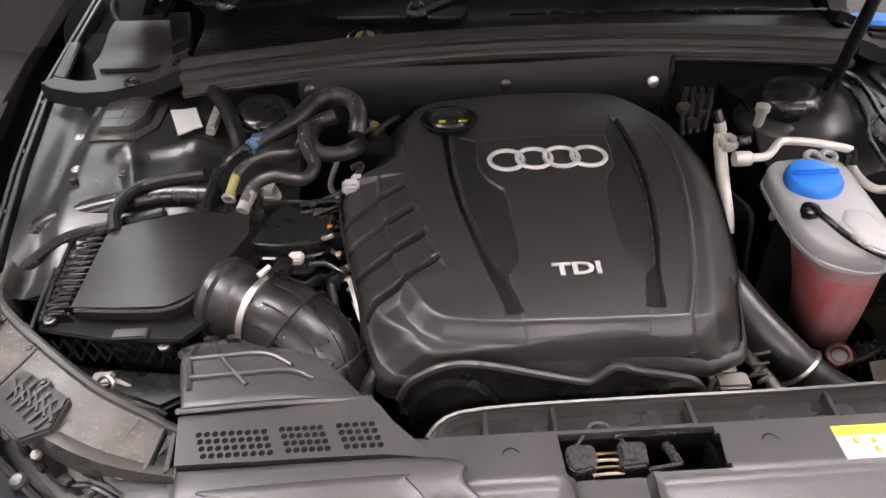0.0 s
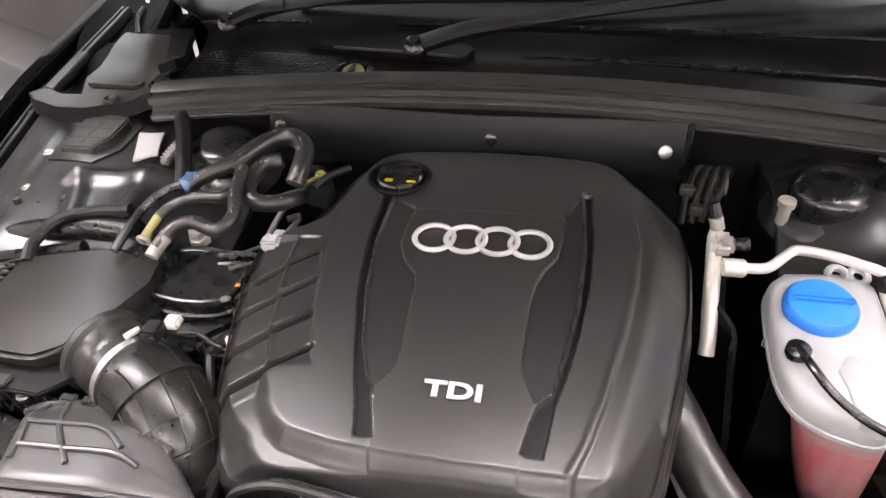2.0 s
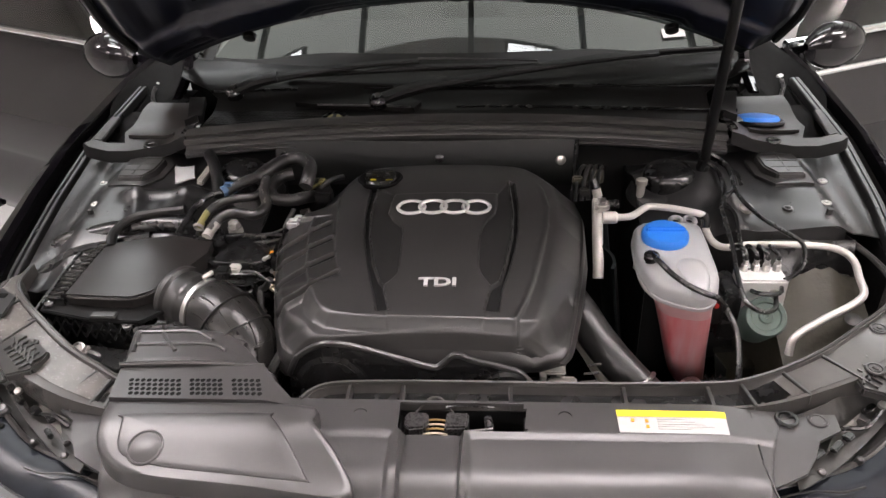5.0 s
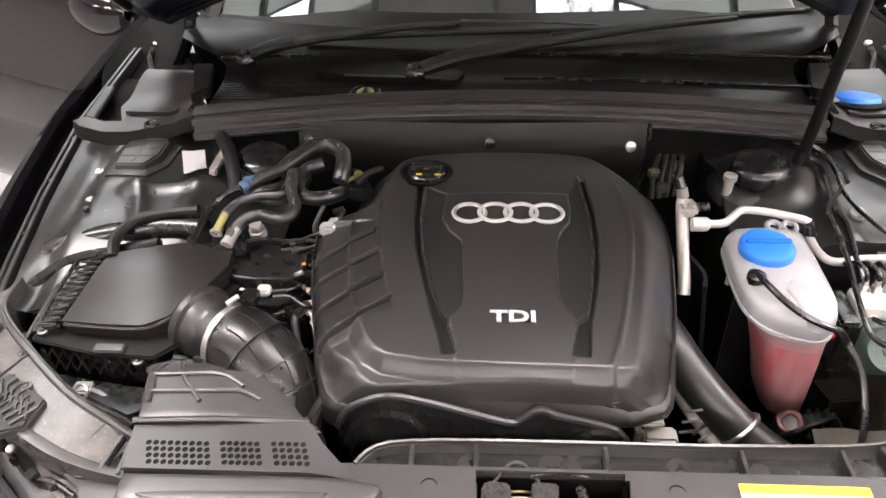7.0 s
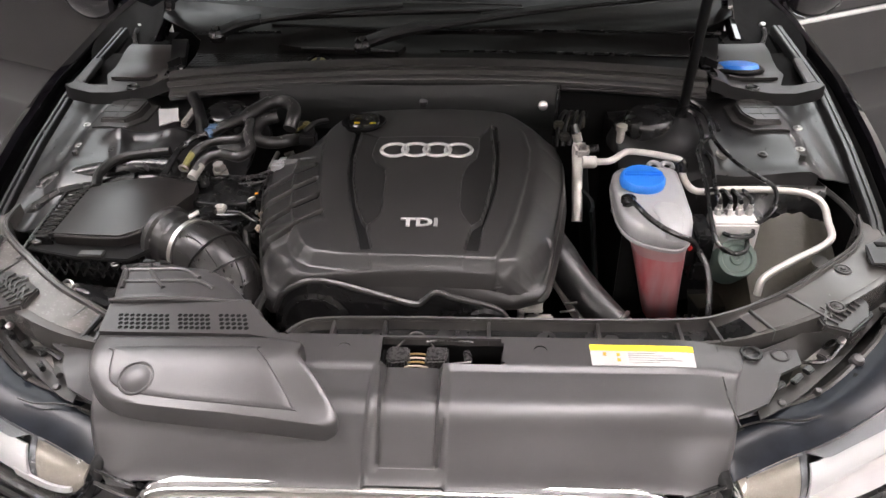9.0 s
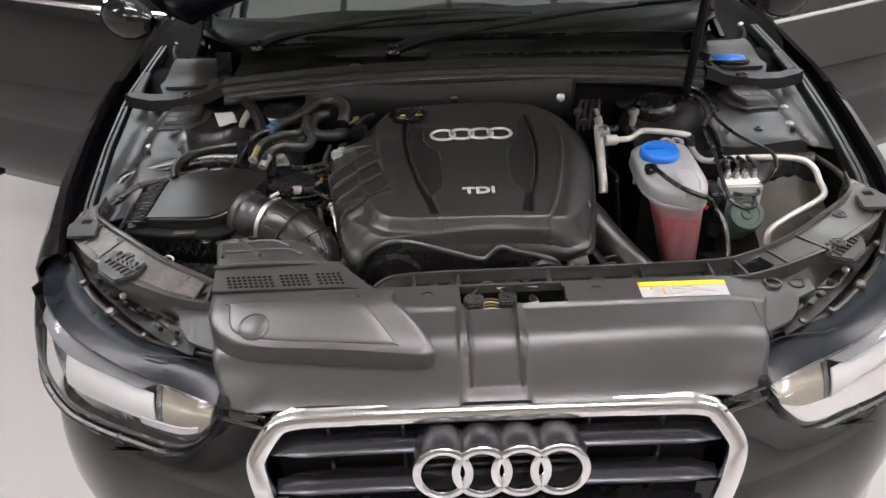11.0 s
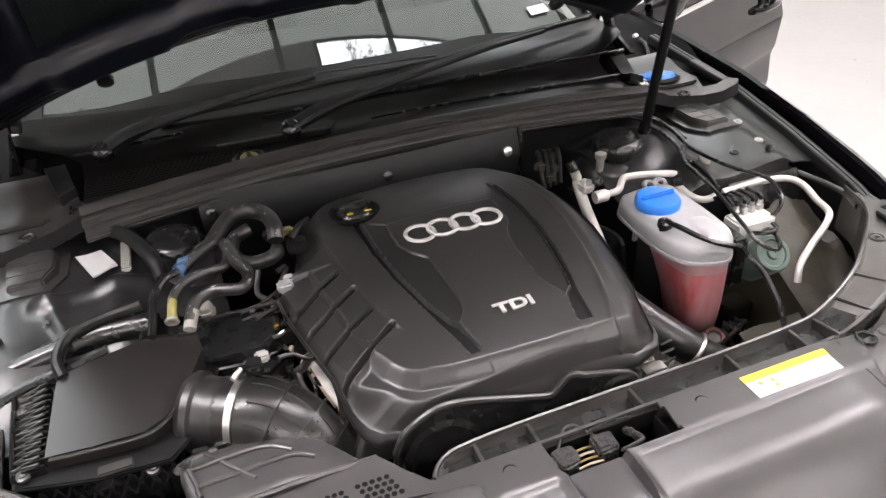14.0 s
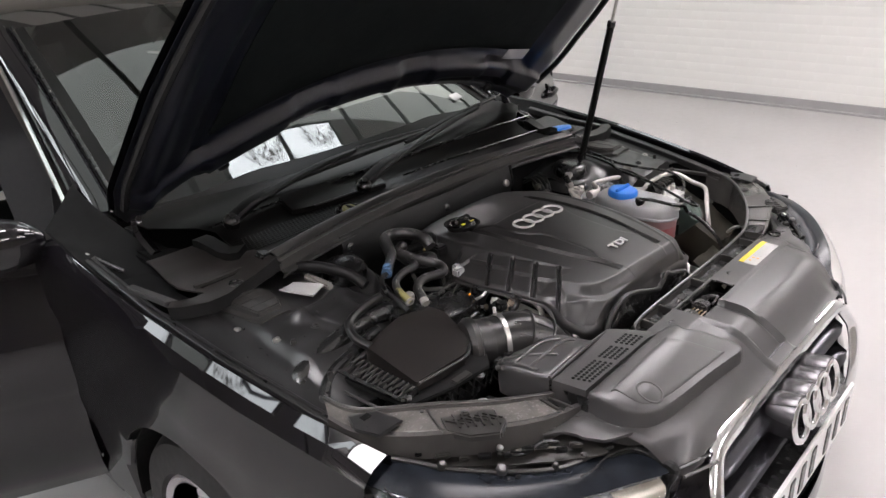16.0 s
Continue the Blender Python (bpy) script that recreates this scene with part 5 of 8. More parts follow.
part("panel", fp_bm(), M_PANEL, front, angle=60)
part("front_slot", box((-0.014, 0.0255, 0.752), (0.010, 0.0325, front_z(0, 0.032) + 0.0022), 0.001), M_BLACK, front)
for x in (-0.105, 0.194):
    part("push_pin", lathe([(0, 0.0), (0.014, 0.0), (0.014, 0.003), (0.010, 0.004), (0.009, 0.001), (0, 0.001)], (x, 0.207, front_z(x, 0.207)), (0, -0.05, 1), 22), M_BLACK, front)
for x in (-0.47, 0.475):
    part("push_pin", lathe([(0, 0.0), (0.013, 0.0), (0.013, 0.003), (0.009, 0.004), (0, 0.003)], (x, 0.205, front_z(x, 0.205)), (0, 0, 1), 22), M_PANEL, front)
part("side_tab", plate([(0.462, 0.236), (0.585, 0.236), (0.582, 0.205), (0.545, 0.184), (0.533, 0.160), (0.512, 0.132), (0.460, 0.105), (0.450, 0.16)], front_z, 0.002, 0.006, 0.02), M_PANEL, front)
part("side_tab", plate([(-0.462, 0.238), (-0.574, 0.246), (-0.572, 0.218), (-0.543, 0.198), (-0.530, 0.165), (-0.510, 0.134), (-0.458, 0.105), (-0.450, 0.16)], front_z, 0.002, 0.006, 0.02), M_PANEL, front)
part("loop_clip", torus((0.512, 0.222, front_z(0.512, 0.222) + 0.006), (0, 0, 1), 0.014, 0.0028, 24, 6), M_BLACK, front)
part("round_boss", lathe([(0, 0), (0.014, 0), (0.013, 0.003), (0.010, 0.0035), (0.009, 0.002), (0, 0.002)], (0.556, 0.222, front_z(0.556, 0.222) + 0.002), (0, 0, 1), 22), M_PANEL, front)
part("round_boss", lathe([(0, 0), (0.014, 0), (0.013, 0.003), (0.010, 0.0035), (0.009, 0.002), (0, 0.002)], (-0.548, 0.226, front_z(-0.548, 0.226) + 0.002), (0, 0, 1), 22), M_PANEL, front)
part("seam", tube([(0.462, 0.09, front_z(0.46, 0.09) + 0.003), (0.455, 0.14, front_z(0.455, 0.14) + 0.003), (0.463, 0.232, front_z(0.46, 0.232) + 0.003)], 0.0016, 5, 3), M_BLACK, front)
warn = thing("warning_label", "white warning label with a yellow top band", "label", (0.345, 0.20, 0.82))
def lab(u0, u1, v0, v1, off):
    def q(u, v):
        a = Vector((0.268, 0.222, 0)).lerp(Vector((0.423, 0.222, 0)), u)
        return (a.x - 0.004 * v * u, a.y - 0.0435 * v)
    return plate([q(u0, v0), q(u1, v0), q(u1, v1), q(u0, v1)], front_z, off, 0.001, 0.008)
part("paper", lab(0, 1, 0, 1, 0.005), M_WHITE, warn)
part("yellow_band", lab(0, 1, 0, 0.28, 0.0062), M_YELLOW, warn, "yellow band")
for i in range(5):
    part("print_line", lab(0.36, 0.62 + 0.3 * ((i * 37) % 7) / 7, 0.36 + 0.11 * i, 0.40 + 0.11 * i, 0.0062), M_PRINT, warn)
for u, v, m in ((0.12, 0.40, M_ORANGE), (0.25, 0.42, M_ORANGE), (0.25, 0.68, M_ORANGE)):
    part("pictogram", lab(u, u + 0.03, v, v + 0.13, 0.0066), m, warn)

# bonnet lock in its well
lock = thing("bonnet_lock", "black bonnet lock with zinc catch and springs", "lock", (0.03, 0.2, 0.78))
part("well", join(box((-0.05, 0.17, 0.735), (0.14, 0.238, 0.745)), box((-0.05, 0.172, 0.745), (0.14, 0.176, 0.80)), box((-0.05, 0.236, 0.745), (0.14, 0.240, 0.81)),
                  box((-0.05, 0.17, 0.745), (-0.046, 0.238, 0.80)), box((0.136, 0.17, 0.745), (0.14, 0.238, 0.80))), M_DARK, lock)
part("casing_left", prism([(-0.041, 0.200), (-0.034, 0.190), (-0.010, 0.194), (-0.004, 0.206), (-0.006, 0.226), (-0.034, 0.228), (-0.041, 0.220)], 0.775, 0.818, 0.003), M_LOCK, lock, "pale grey casing")
part("casing_right", prism([(0.019, 0.192), (0.052, 0.194), (0.055, 0.226), (0.022, 0.228)], 0.775, 0.819, 0.003), M_LOCK, lock, "pale grey casing")
part("casing_step", box((0.024, 0.200, 0.817), (0.040, 0.220, 0.8215), 0.001), M_LOCK, lock)
for i in range(4):
    part("spring_coil", tube([(-0.012, 0.192 + 0.009 * i, 0.806), (0.006, 0.190 + 0.009 * i, 0.811), (0.024, 0.192 + 0.009 * i, 0.806)], 0.0018, 6, 4), M_BRASS if i % 2 else M_RUST, lock)
part("catch_loop", tube([(-0.026, 0.226, 0.814), (-0.012, 0.242, 0.820), (-0.003, 0.250, 0.823), (0.010, 0.250, 0.823), (0.019, 0.242, 0.820), (0.032, 0.226, 0.814)], 0.0024, 8, 5), M_BEAMTOP, lock, "grey arched lip")
part("hook_bar", tube([(0.083, 0.228, 0.802), (0.084, 0.212, 0.812), (0.086, 0.196, 0.814)], 0.0062, 12, 2), M_LOCK, lock, "pale hook bar")
part("hook_arm", tube([(0.090, 0.195, 0.816), (0.070, 0.192, 0.815), (0.052, 0.192, 0.812)], 0.0030, 8, 2), M_LOCK, lock)
part("return_rod", tube([(0.020, 0.231, 0.822), (0.050, 0.236, 0.824), (0.092, 0.232, 0.822)], 0.0022, 8, 3), M_LOCK, lock)

# carrier beam that sweeps round to both fenders
carrier = thing("lock_carrier", "dusty black ribbed carrier beam across the front", "carrier", (0, 0.26, 0.8))
BACK_R = [(-0.20, 0.236), (-0.16, 0.270), (0.0, 0.277), (0.236, 0.277), (0.413, 0.282), (0.477, 0.290), (0.545, 0.312), (0.608, 0.342), (0.670, 0.386), (0.728, 0.432), (0.765, 0.480), (0.785, 0.54)]
FRON_R = [(-0.20, 0.228), (-0.16, 0.236), (0.0, 0.238), (0.236, 0.238), (0.413, 0.238), (0.490, 0.240), (0.575, 0.258), (0.650, 0.285), (0.715, 0.325), (0.765, 0.365), (0.805, 0.42), (0.815, 0.50)]
BACK_L = [(-0.484, 0.262), (-0.536, 0.290), (-0.601, 0.325), (-0.686, 0.392), (-0.748, 0.448), (-0.778, 0.49), (-0.785, 0.55)]
FRON_L = [(-0.470, 0.205), (-0.565, 0.222), (-0.645, 0.258), (-0.72, 0.315), (-0.775, 0.375), (-0.81, 0.435), (-0.815, 0.50)]


def beam(back, fro, n, zf):
    b, fr = spline([(x, y, 0) for x, y in back], n), spline([(x, y, 0) for x, y in fro], n)
    prof = [(0.0, -0.09), (0.0, -0.002), (0.01, 0.003), (0.06, 0.003), (0.08, -0.004), (0.12, -0.016), (0.85, -0.018), (0.90, -0.004), (1.0, -0.004), (1.0, -0.05)]

    def fn(k, i):
        t, dz = prof[int(k)]
        p = b[int(i)].lerp(fr[int(i)], t)
        if 5 <= int(k) <= 6:
            dz += 0.0125 * smooth(0.46, 0.54, abs(p.x))
        return (p.x, p.y, zf(p.x) + dz)
    return (surf(fn, range(0, 6), range(len(b)), 0.003), surf(fn, range(5, 7), [i for i in range(len(b)) if abs(b[i].x) < 0.52] or [0, 1], 0.003), surf(fn, range(6, 10), range(len(b)), 0.003), surf(fn, range(5, 7), [i for i in range(len(b)) if abs(b[i].x) > 0.46], 0.003)), b, fr


def beam_z(x):
    return 0.828 + 0.036 * smooth(0.42, 0.72, abs(x))


bmR, bR, fR = beam(BACK_R, FRON_R, 4, beam_z)
for bq, nm, mm in zip(bmR, ("rear_rail", "recess_floor", "front_rail", "top_plate"), (M_BEAMTOP, M_BLACK, M_BEAMTOP, M_BEAMTOP)):
    part(nm, bq, mm, carrier, angle=40)
bmL, bL, fL = beam(BACK_L, FRON_L, 4, beam_z)
# left top plate paler than the right: ceiling reflection painted in with the dust
for bq, nm, mm in zip(bmL, ("rear_rail", "recess_floor", "front_rail", "top_plate"), (M_BEAMTOP, M_BLACK, M_BEAMTOP, M_DUSTSHEEN)):
    part(nm, bq, mm, carrier, angle=40)
for bb, ff, idx in ((bR, fR, (5, 7, 10, 13, 16, 19, 23, 27)), (bL, fL, (1, 2, 4, 12, 16))):
    for i in idx:
        if i < len(bb):
            a, c = bb[i], ff[i]
            d = (c - a)
            w = Vector((-d.y, d.x, 0)).normalized() * 0.0028
            p1, p2 = a + d * 0.05, c
            part("rib", prism([(p1 - w)[:2], (p2 - w)[:2], (p2 + w)[:2], (p1 + w)[:2]], beam_z(a.x) - 0.02, beam_z(a.x) + 0.0010, 0.001), M_DUST, carrier)
            # near-black strip laid on the plate as the shade beside the rib
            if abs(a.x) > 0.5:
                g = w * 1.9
                part("rib_shade_strip", prism([(p1 + w * 1.05)[:2], (p2 + w * 1.05)[:2], (p2 + g)[:2], (p1 + g)[:2]], beam_z(a.x) - 0.02, beam_z(a.x) - 0.0026), M_DARK, carrier)
for s in (-1, 1):
    for x, y in ((0.70, 0.385), (0.765, 0.408), (0.655, 0.292)):
        part("bolt_seat", torus((s * x, y, beam_z(x) - 0.0035), (0, 0, 1), 0.012, 0.0022, 22, 6), M_DUST, carrier)
        bolt((s * x, y, beam_z(x) - 0.003), r=0.0058, parent=carrier, material=M_DUST)
    part("under_tray", prism([(s * x, y) for x, y in ((0.42, 0.09), (0.525, 0.135), (0.60, 0.16), (0.676, 0.215), (0.735, 0.27), (0.775, 0.33), (0.845, 0.40), (0.85, 0.52), (0.79, 0.50), (0.765, 0.39), (0.715, 0.345), (0.65, 0.305), (0.575, 0.278), (0.49, 0.262), (0.43, 0.22))], 0.762, 0.770), M_GRIME, carrier)
    # lattice bracket beside the lamp
    cl = random.Random(11 + s)
    part("splash_floor", surf(lambda u, v: (s * (0.505 + 0.275 * u), 0.125 + 0.235 * u ** 1.25 + (0.115 - 0.02 * u) * v, 0.782 + 0.022 * u + 0.010 * v + 0.006 * noise.noise((u * 5, v * 3, 2.0 + s))), lin(0, 1, 20), lin(0, 1, 8), 0.003), M_GRIME, carrier, "dusty brown splash floor")
    part("pale_patch", surf(lambda u, v: (s * (0.555 + 0.06 * u + 0.02 * v), 0.178 + 0.05 * u + 0.030 * v, 0.797 + 0.004 * u + 0.003 * math.sin(3 * u)), lin(0, 1, 6), lin(0, 1, 4), 0.002), M_DUSTY, carrier, "pale dust-covered flange")
    for k in range(9):
        u = (k + 0.5) / 9
        x, y = 0.53 + 0.235 * u + cl.uniform(-0.008, 0.008), 0.163 + 0.185 * u ** 1.2 + cl.uniform(-0.006, 0.010)
        w, h = cl.uniform(0.007, 0.014), cl.uniform(0.004, 0.008)
        tab = box((-w, -h, -0.004), (w, h, cl.uniform(0.003, 0.007)), 0.002)
        moved(tab, Matrix.Translation((s * x, y, 0.800 + 0.024 * u)) @ Matrix.Rotation(s * cl.uniform(0.5, 0.9), 4, 'Z'))
        part("bracket_tab", tab, cl.choice((M_DUST, M_BLACK, M_GRIME)), carrier)
    part("cable", tube([(s * 0.555, 0.20, 0.800), (s * 0.585, 0.212, 0.812), (s * 0.625, 0.222, 0.806), (s * 0.66, 0.252, 0.815)], 0.0034, 6, 4), M_BLACK, carrier)
    part("bright_screw", lathe([(0, 0), (0.006, 0), (0.006, 0.006), (0, 0.007)], (s * 0.655, 0.250, 0.822), (0, -0.4, 1), 8), M_STEEL, carrier)
    zb = 0.0145 if s < 0 else 0.0
    br = part("lattice_bracket", prism([(s * 0.62, 0.300), (s * 0.695, 0.350), (s * 0.715, 0.315), (s * 0.70, 0.275), (s * 0.66, 0.240), (s * 0.625, 0.255)], 0.835 + zb, 0.850 + zb, 0.003), M_DUST, carrier)
    bolt((s * 0.658, 0.322, 0.851 + zb), r=0.0055, parent=carrier, material=M_DUST)
    for k in range(6):
        part("web", tube([(s * (0.628 + 0.011 * k), 0.263 + 0.008 * k, 0.852 + zb), (s * (0.642 + 0.011 * k), 0.297 + 0.007 * k, 0.852 + zb)], 0.0022, 4, 1), M_DUST, carrier)
        part("web", tube([(s * (0.645 + 0.010 * k), 0.255 + 0.009 * k, 0.852 + zb), (s * (0.622 + 0.011 * k), 0.285 + 0.010 * k, 0.852 + zb)], 0.0022, 4, 1), M_DUST, carrier)
    part("end_bracket", prism([(s * 0.745, 0.385), (s * 0.80, 0.385), (s * 0.815, 0.43), (s * 0.80, 0.47), (s * 0.755, 0.44)], 0.866, 0.872, 0.002), M_BAYPAINT, carrier)
    # near-black block on the bracket, the slot's shade as colour
    part("slot", box((s * 0.772, 0.435, 0.871), (s * 0.79, 0.447, 0.8735)), M_DARK, carrier)
    part("lower_fill", surf(lambda u, v: (s * (0.50 + 0.30 * u), 0.225 + 0.20 * u ** 1.4 - 0.05 * v, 0.815 + 0.02 * u - 0.05 * v), lin(0, 1, 10), lin(0, 1, 5), 0.003), M_GRIME, carrier)
    part("seal_bead", tube([(p.x, p.y, beam_z(p.x) + 0.004) for p in (bR if s > 0 else bL)[::2]], 0.0032, 6, 2), M_DUST, carrier)

# ---- air intake duct ----
duct = thing("air_intake_duct", "dusty black plastic air intake duct with perforated neck", "air duct", (-0.3, 0.15, 0.8))
SN = [(-0.474, 0.193), (-0.471, 0.150), (-0.458, 0.116), (-0.428, 0.092), (-0.385, 0.080), (-0.300, 0.072), (-0.200, 0.065), (-0.125, 0.059), (-0.104, 0.061), (-0.094, 0.070), (-0.099, 0.088), (-0.128, 0.126), (-0.160, 0.162), (-0.186, 0.193)]


def inside_d(x, y, poly):
    best = 9
    for i in range(len(poly)):
        a, b = Vector(poly[i]), Vector(poly[(i + 1) % len(poly)])
        p = Vector((x, y))
        ab = b - a
        t = min(1, max(0, (p - a).dot(ab) / ab.length_squared))
        best = min(best, (p - a - ab * t).length)
    return best


INNER = [(-0.436, 0.158), (-0.430, 0.166), (-0.236, 0.172), (-0.222, 0.166), (-0.196, 0.136), (-0.158, 0.084), (-0.165, 0.079), (-0.300, 0.086), (-0.380, 0.095), (-0.425, 0.112)]


def dome_lid(poly, zf, z0, steps):
    """A lid on a rounded outline: steps of (share of the outline kept, height over zf)."""
    ps = spline([(x, y, 0) for x, y in poly] + [(*poly[0], 0)], 4)[:-1]
    cx, cy = sum(p.x for p in ps) / len(ps), sum(p.y for p in ps) / len(ps)
    bm = bmesh.new()
    rows = [[bm.verts.new((p.x, p.y - 0.004, z0)) for p in ps]]
    for k, h in steps:
        row = []
        for p in ps:
            x, y = cx + (p.x - cx) * k, cy + (p.y - cy) * k
            row.append(bm.verts.new((x, y, zf(x, y) + h)))
        rows.append(row)
    for a, b in zip(rows, rows[1:]):
        for i in range(len(a)):
            j = (i + 1) % len(a)
            bm.faces.new((a[i], a[j], b[j], b[i]))
    bm.faces.new(rows[-1])
    bmesh.ops.recalc_face_normals(bm, faces=bm.faces)
    return bm


def plateau(x, y):
    return 0.862 - 0.030 * smooth(0.175, 0.055, y) - 0.06 * max(0, x + 0.26) * smooth(0.16, 0.06, y)


part("lid", dome_lid(SN, plateau, 0.775, [(1.0, -0.012), (0.995, -0.006), (0.985, -0.002), (0.965, 0.0), (0.9, 0.0), (0.75, 0.0), (0.5, 0.0), (0.25, 0.0)]), M_PANEL, duct, angle=50)
part("raised_field", dome_lid(INNER, plateau, 0.82, [(1.0, 0.0003), (0.985, 0.0015), (0.97, 0.0019), (0.8, 0.0019), (0.5, 0.0019), (0.25, 0.0019)]), M_PANEL, duct, angle=60)
part("round_boss", torus((-0.388, 0.116, plateau(-0.388, 0.116) + 0.0012), (0, -(plateau(-0.388, 0.122) - plateau(-0.388, 0.110)) / 0.012, 1), 0.024, 0.0022, 36, 8), M_PANEL, duct)
part("boss_face", lathe([(0, 0.001), (0.020, 0.001), (0.022, 0.0), (0, 0)], (-0.388, 0.116, plateau(-0.388, 0.116) + 0.0010), (0, -(plateau(-0.388, 0.122) - plateau(-0.388, 0.110)) / 0.012, 1), 36), M_PANEL, duct)
NECK = [(-0.474, 0.197), (-0.484, 0.262), (-0.262, 0.275), (-0.236, 0.240), (-0.188, 0.197)]


def neck_z(x, y):
    return 0.864 - 0.02 * smooth(0.30, 0.38, y) - 0.012 * smooth(-0.25, -0.19, x)


holes = []
for x0, x1, cols in ((-0.455, -0.382, 9), (-0.362, -0.319, 6), (-0.298, -0.261, 5)):
    for r in range(4):
        y = 0.236 - 0.0095 * r + 0.004 * (x0 + 0.4) * 4
        for k in range(cols):
            holes.append((x0 + (x1 - x0) * k / (cols - 1) + 0.0035 * r, y))
part("neck", plate(NECK, neck_z, 0.0, 0.05, 0.02), M_PANEL, duct)
# no holes are cut: near-black discs paint their shade on the neck
for x, y in holes:
    part("perforation", lathe([(0, 0.0), (0.0037, 0.0), (0.0037, 0.0012), (0.0026, 0.0010), (0, 0.0008)], (x, y, neck_z(x, y) - 0.0008), (0, 0, 1), 8), M_DARK, duct)
REAR = [(-0.485, 0.268), (-0.499, 0.328), (-0.503, 0.360), (-0.495, 0.380), (-0.45, 0.392), (-0.405, 0.391), (-0.366, 0.372), (-0.314, 0.342), (-0.275, 0.305), (-0.262, 0.281)]


def rear_z(x, y):
    return 0.867 - 0.020 * smooth(0.345, 0.395, y) - 0.036 * smooth(-0.37, -0.26, x)


part("rear_mouth", dome_lid(REAR, rear_z, 0.800, [(1.0, -0.026), (0.995, -0.014), (0.98, -0.006), (0.955, -0.0015), (0.92, 0.0), (0.75, 0.0), (0.5, 0.0), (0.25, 0.0)]), M_PANEL, duct, angle=60)
part("joint_ridge", tube([(-0.486, 0.266, 0.868), (-0.37, 0.270, 0.870), (-0.262, 0.278, 0.858)], 0.004, 6, 3), M_PANEL, duct)
for pts in ([(-0.478, 0.297), (-0.481, 0.313), (-0.470, 0.316), (-0.419, 0.318), (-0.363, 0.320), (-0.335, 0.312)], [(-0.490, 0.346), (-0.438, 0.349), (-0.410, 0.351), (-0.385, 0.345), (-0.360, 0.328)], [(-0.468, 0.386), (-0.455, 0.358), (-0.441, 0.336), (-0.411, 0.300)], [(-0.489, 0.380), (-0.488, 0.345), (-0.480, 0.316)]):
    part("raised_rib", tube([(x, y, rear_z(x, y) + 0.001) for x, y in pts], 0.0036, 8, 4), M_PANEL, duct)
part("mouth_rim", tube([(x, y, rear_z(x, y) - 0.002) for x, y in REAR[2:8]], 0.0055, 8, 4), M_PANEL, duct)
for x in (-0.485, -0.455):
    part("mouth_clip", box((x, 0.388, rear_z(x, 0.388) - 0.002), (x + 0.022, 0.400, rear_z(x, 0.388) + 0.005), 0.002), M_BLACK, duct)
part("duct_side", surf(lambda u, v: (-0.474 - 0.012 * v + 0.004 * u, 0.19 + 0.17 * v, 0.85 - 0.08 * u), [0, 1], lin(0, 1, 5), 0.003), M_BLACK, duct)

# ---- engine ----
COV_L = [(0.3125, -0.185), (0.316, -0.215), (0.325, -0.238), (0.342, -0.254), (0.37, -0.266), (0.42, -0.279), (0.49, -0.295), (0.58, -0.312), (0.64, -0.316), (0.672, -0.306), (0.70, -0.272), (0.74, -0.262), (0.803, -0.250), (0.867, -0.232), (0.905, -0.203), (0.925, -0.165)]
COV_R = [(0.3125, 0.150), (0.316, 0.174), (0.325, 0.191), (0.342, 0.204), (0.37, 0.213), (0.41, 0.222), (0.50, 0.241), (0.61, 0.259), (0.70, 0.265), (0.77, 0.257), (0.82, 0.233), (0.87, 0.205), (0.905, 0.175), (0.925, 0.14)]


def np_line(X, Y, pts, closed=False):
    best = np.full(X.shape, 9.0)
    ps = list(pts) + ([pts[0]] if closed else [])
    for (ax, ay), (bx, by) in zip(ps, ps[1:]):
        dx, dy = bx - ax, by - ay
        t = np.clip(((X - ax) * dx + (Y - ay) * dy) / (dx * dx + dy * dy), 0, 1)
        best = np.minimum(best, np.hypot(X - ax - t * dx, Y - ay - t * dy))
    return best


def np_inside(X, Y, poly):
    """Distance to the outline, positive inside."""
    ins = np.zeros(X.shape, bool)
    for (ax, ay), (bx, by) in zip(poly, poly[1:] + poly[:1]):
        if ay != by:
            ins ^= ((ay > Y) != (by > Y)) & (X < (bx - ax) * (Y - ay) / (by - ay) + ax)
    d = np_line(X, Y, poly, True)
    return np.where(ins, d, -d)


def np_step(a, b, v):
    t = np.clip((v - a) / (b - a), 0, 1)
    return t * t * (3 - 2 * t)


# front fold of the raised middle
FOLD = [(-0.40, 0.305), (-0.283, 0.382), (-0.224, 0.420), (-0.216, 0.404), (-0.208, 0.384), (-0.193, 0.363), (-0.173, 0.349), (-0.124, 0.337), (-0.06, 0.330), (0.01, 0.327), (0.07, 0.328), (0.131, 0.331), (0.163, 0.337), (0.186, 0.354), (0.202, 0.385), (0.22, 0.43), (0.40, 0.44), (0.40, 1.1), (-0.40, 1.1)]


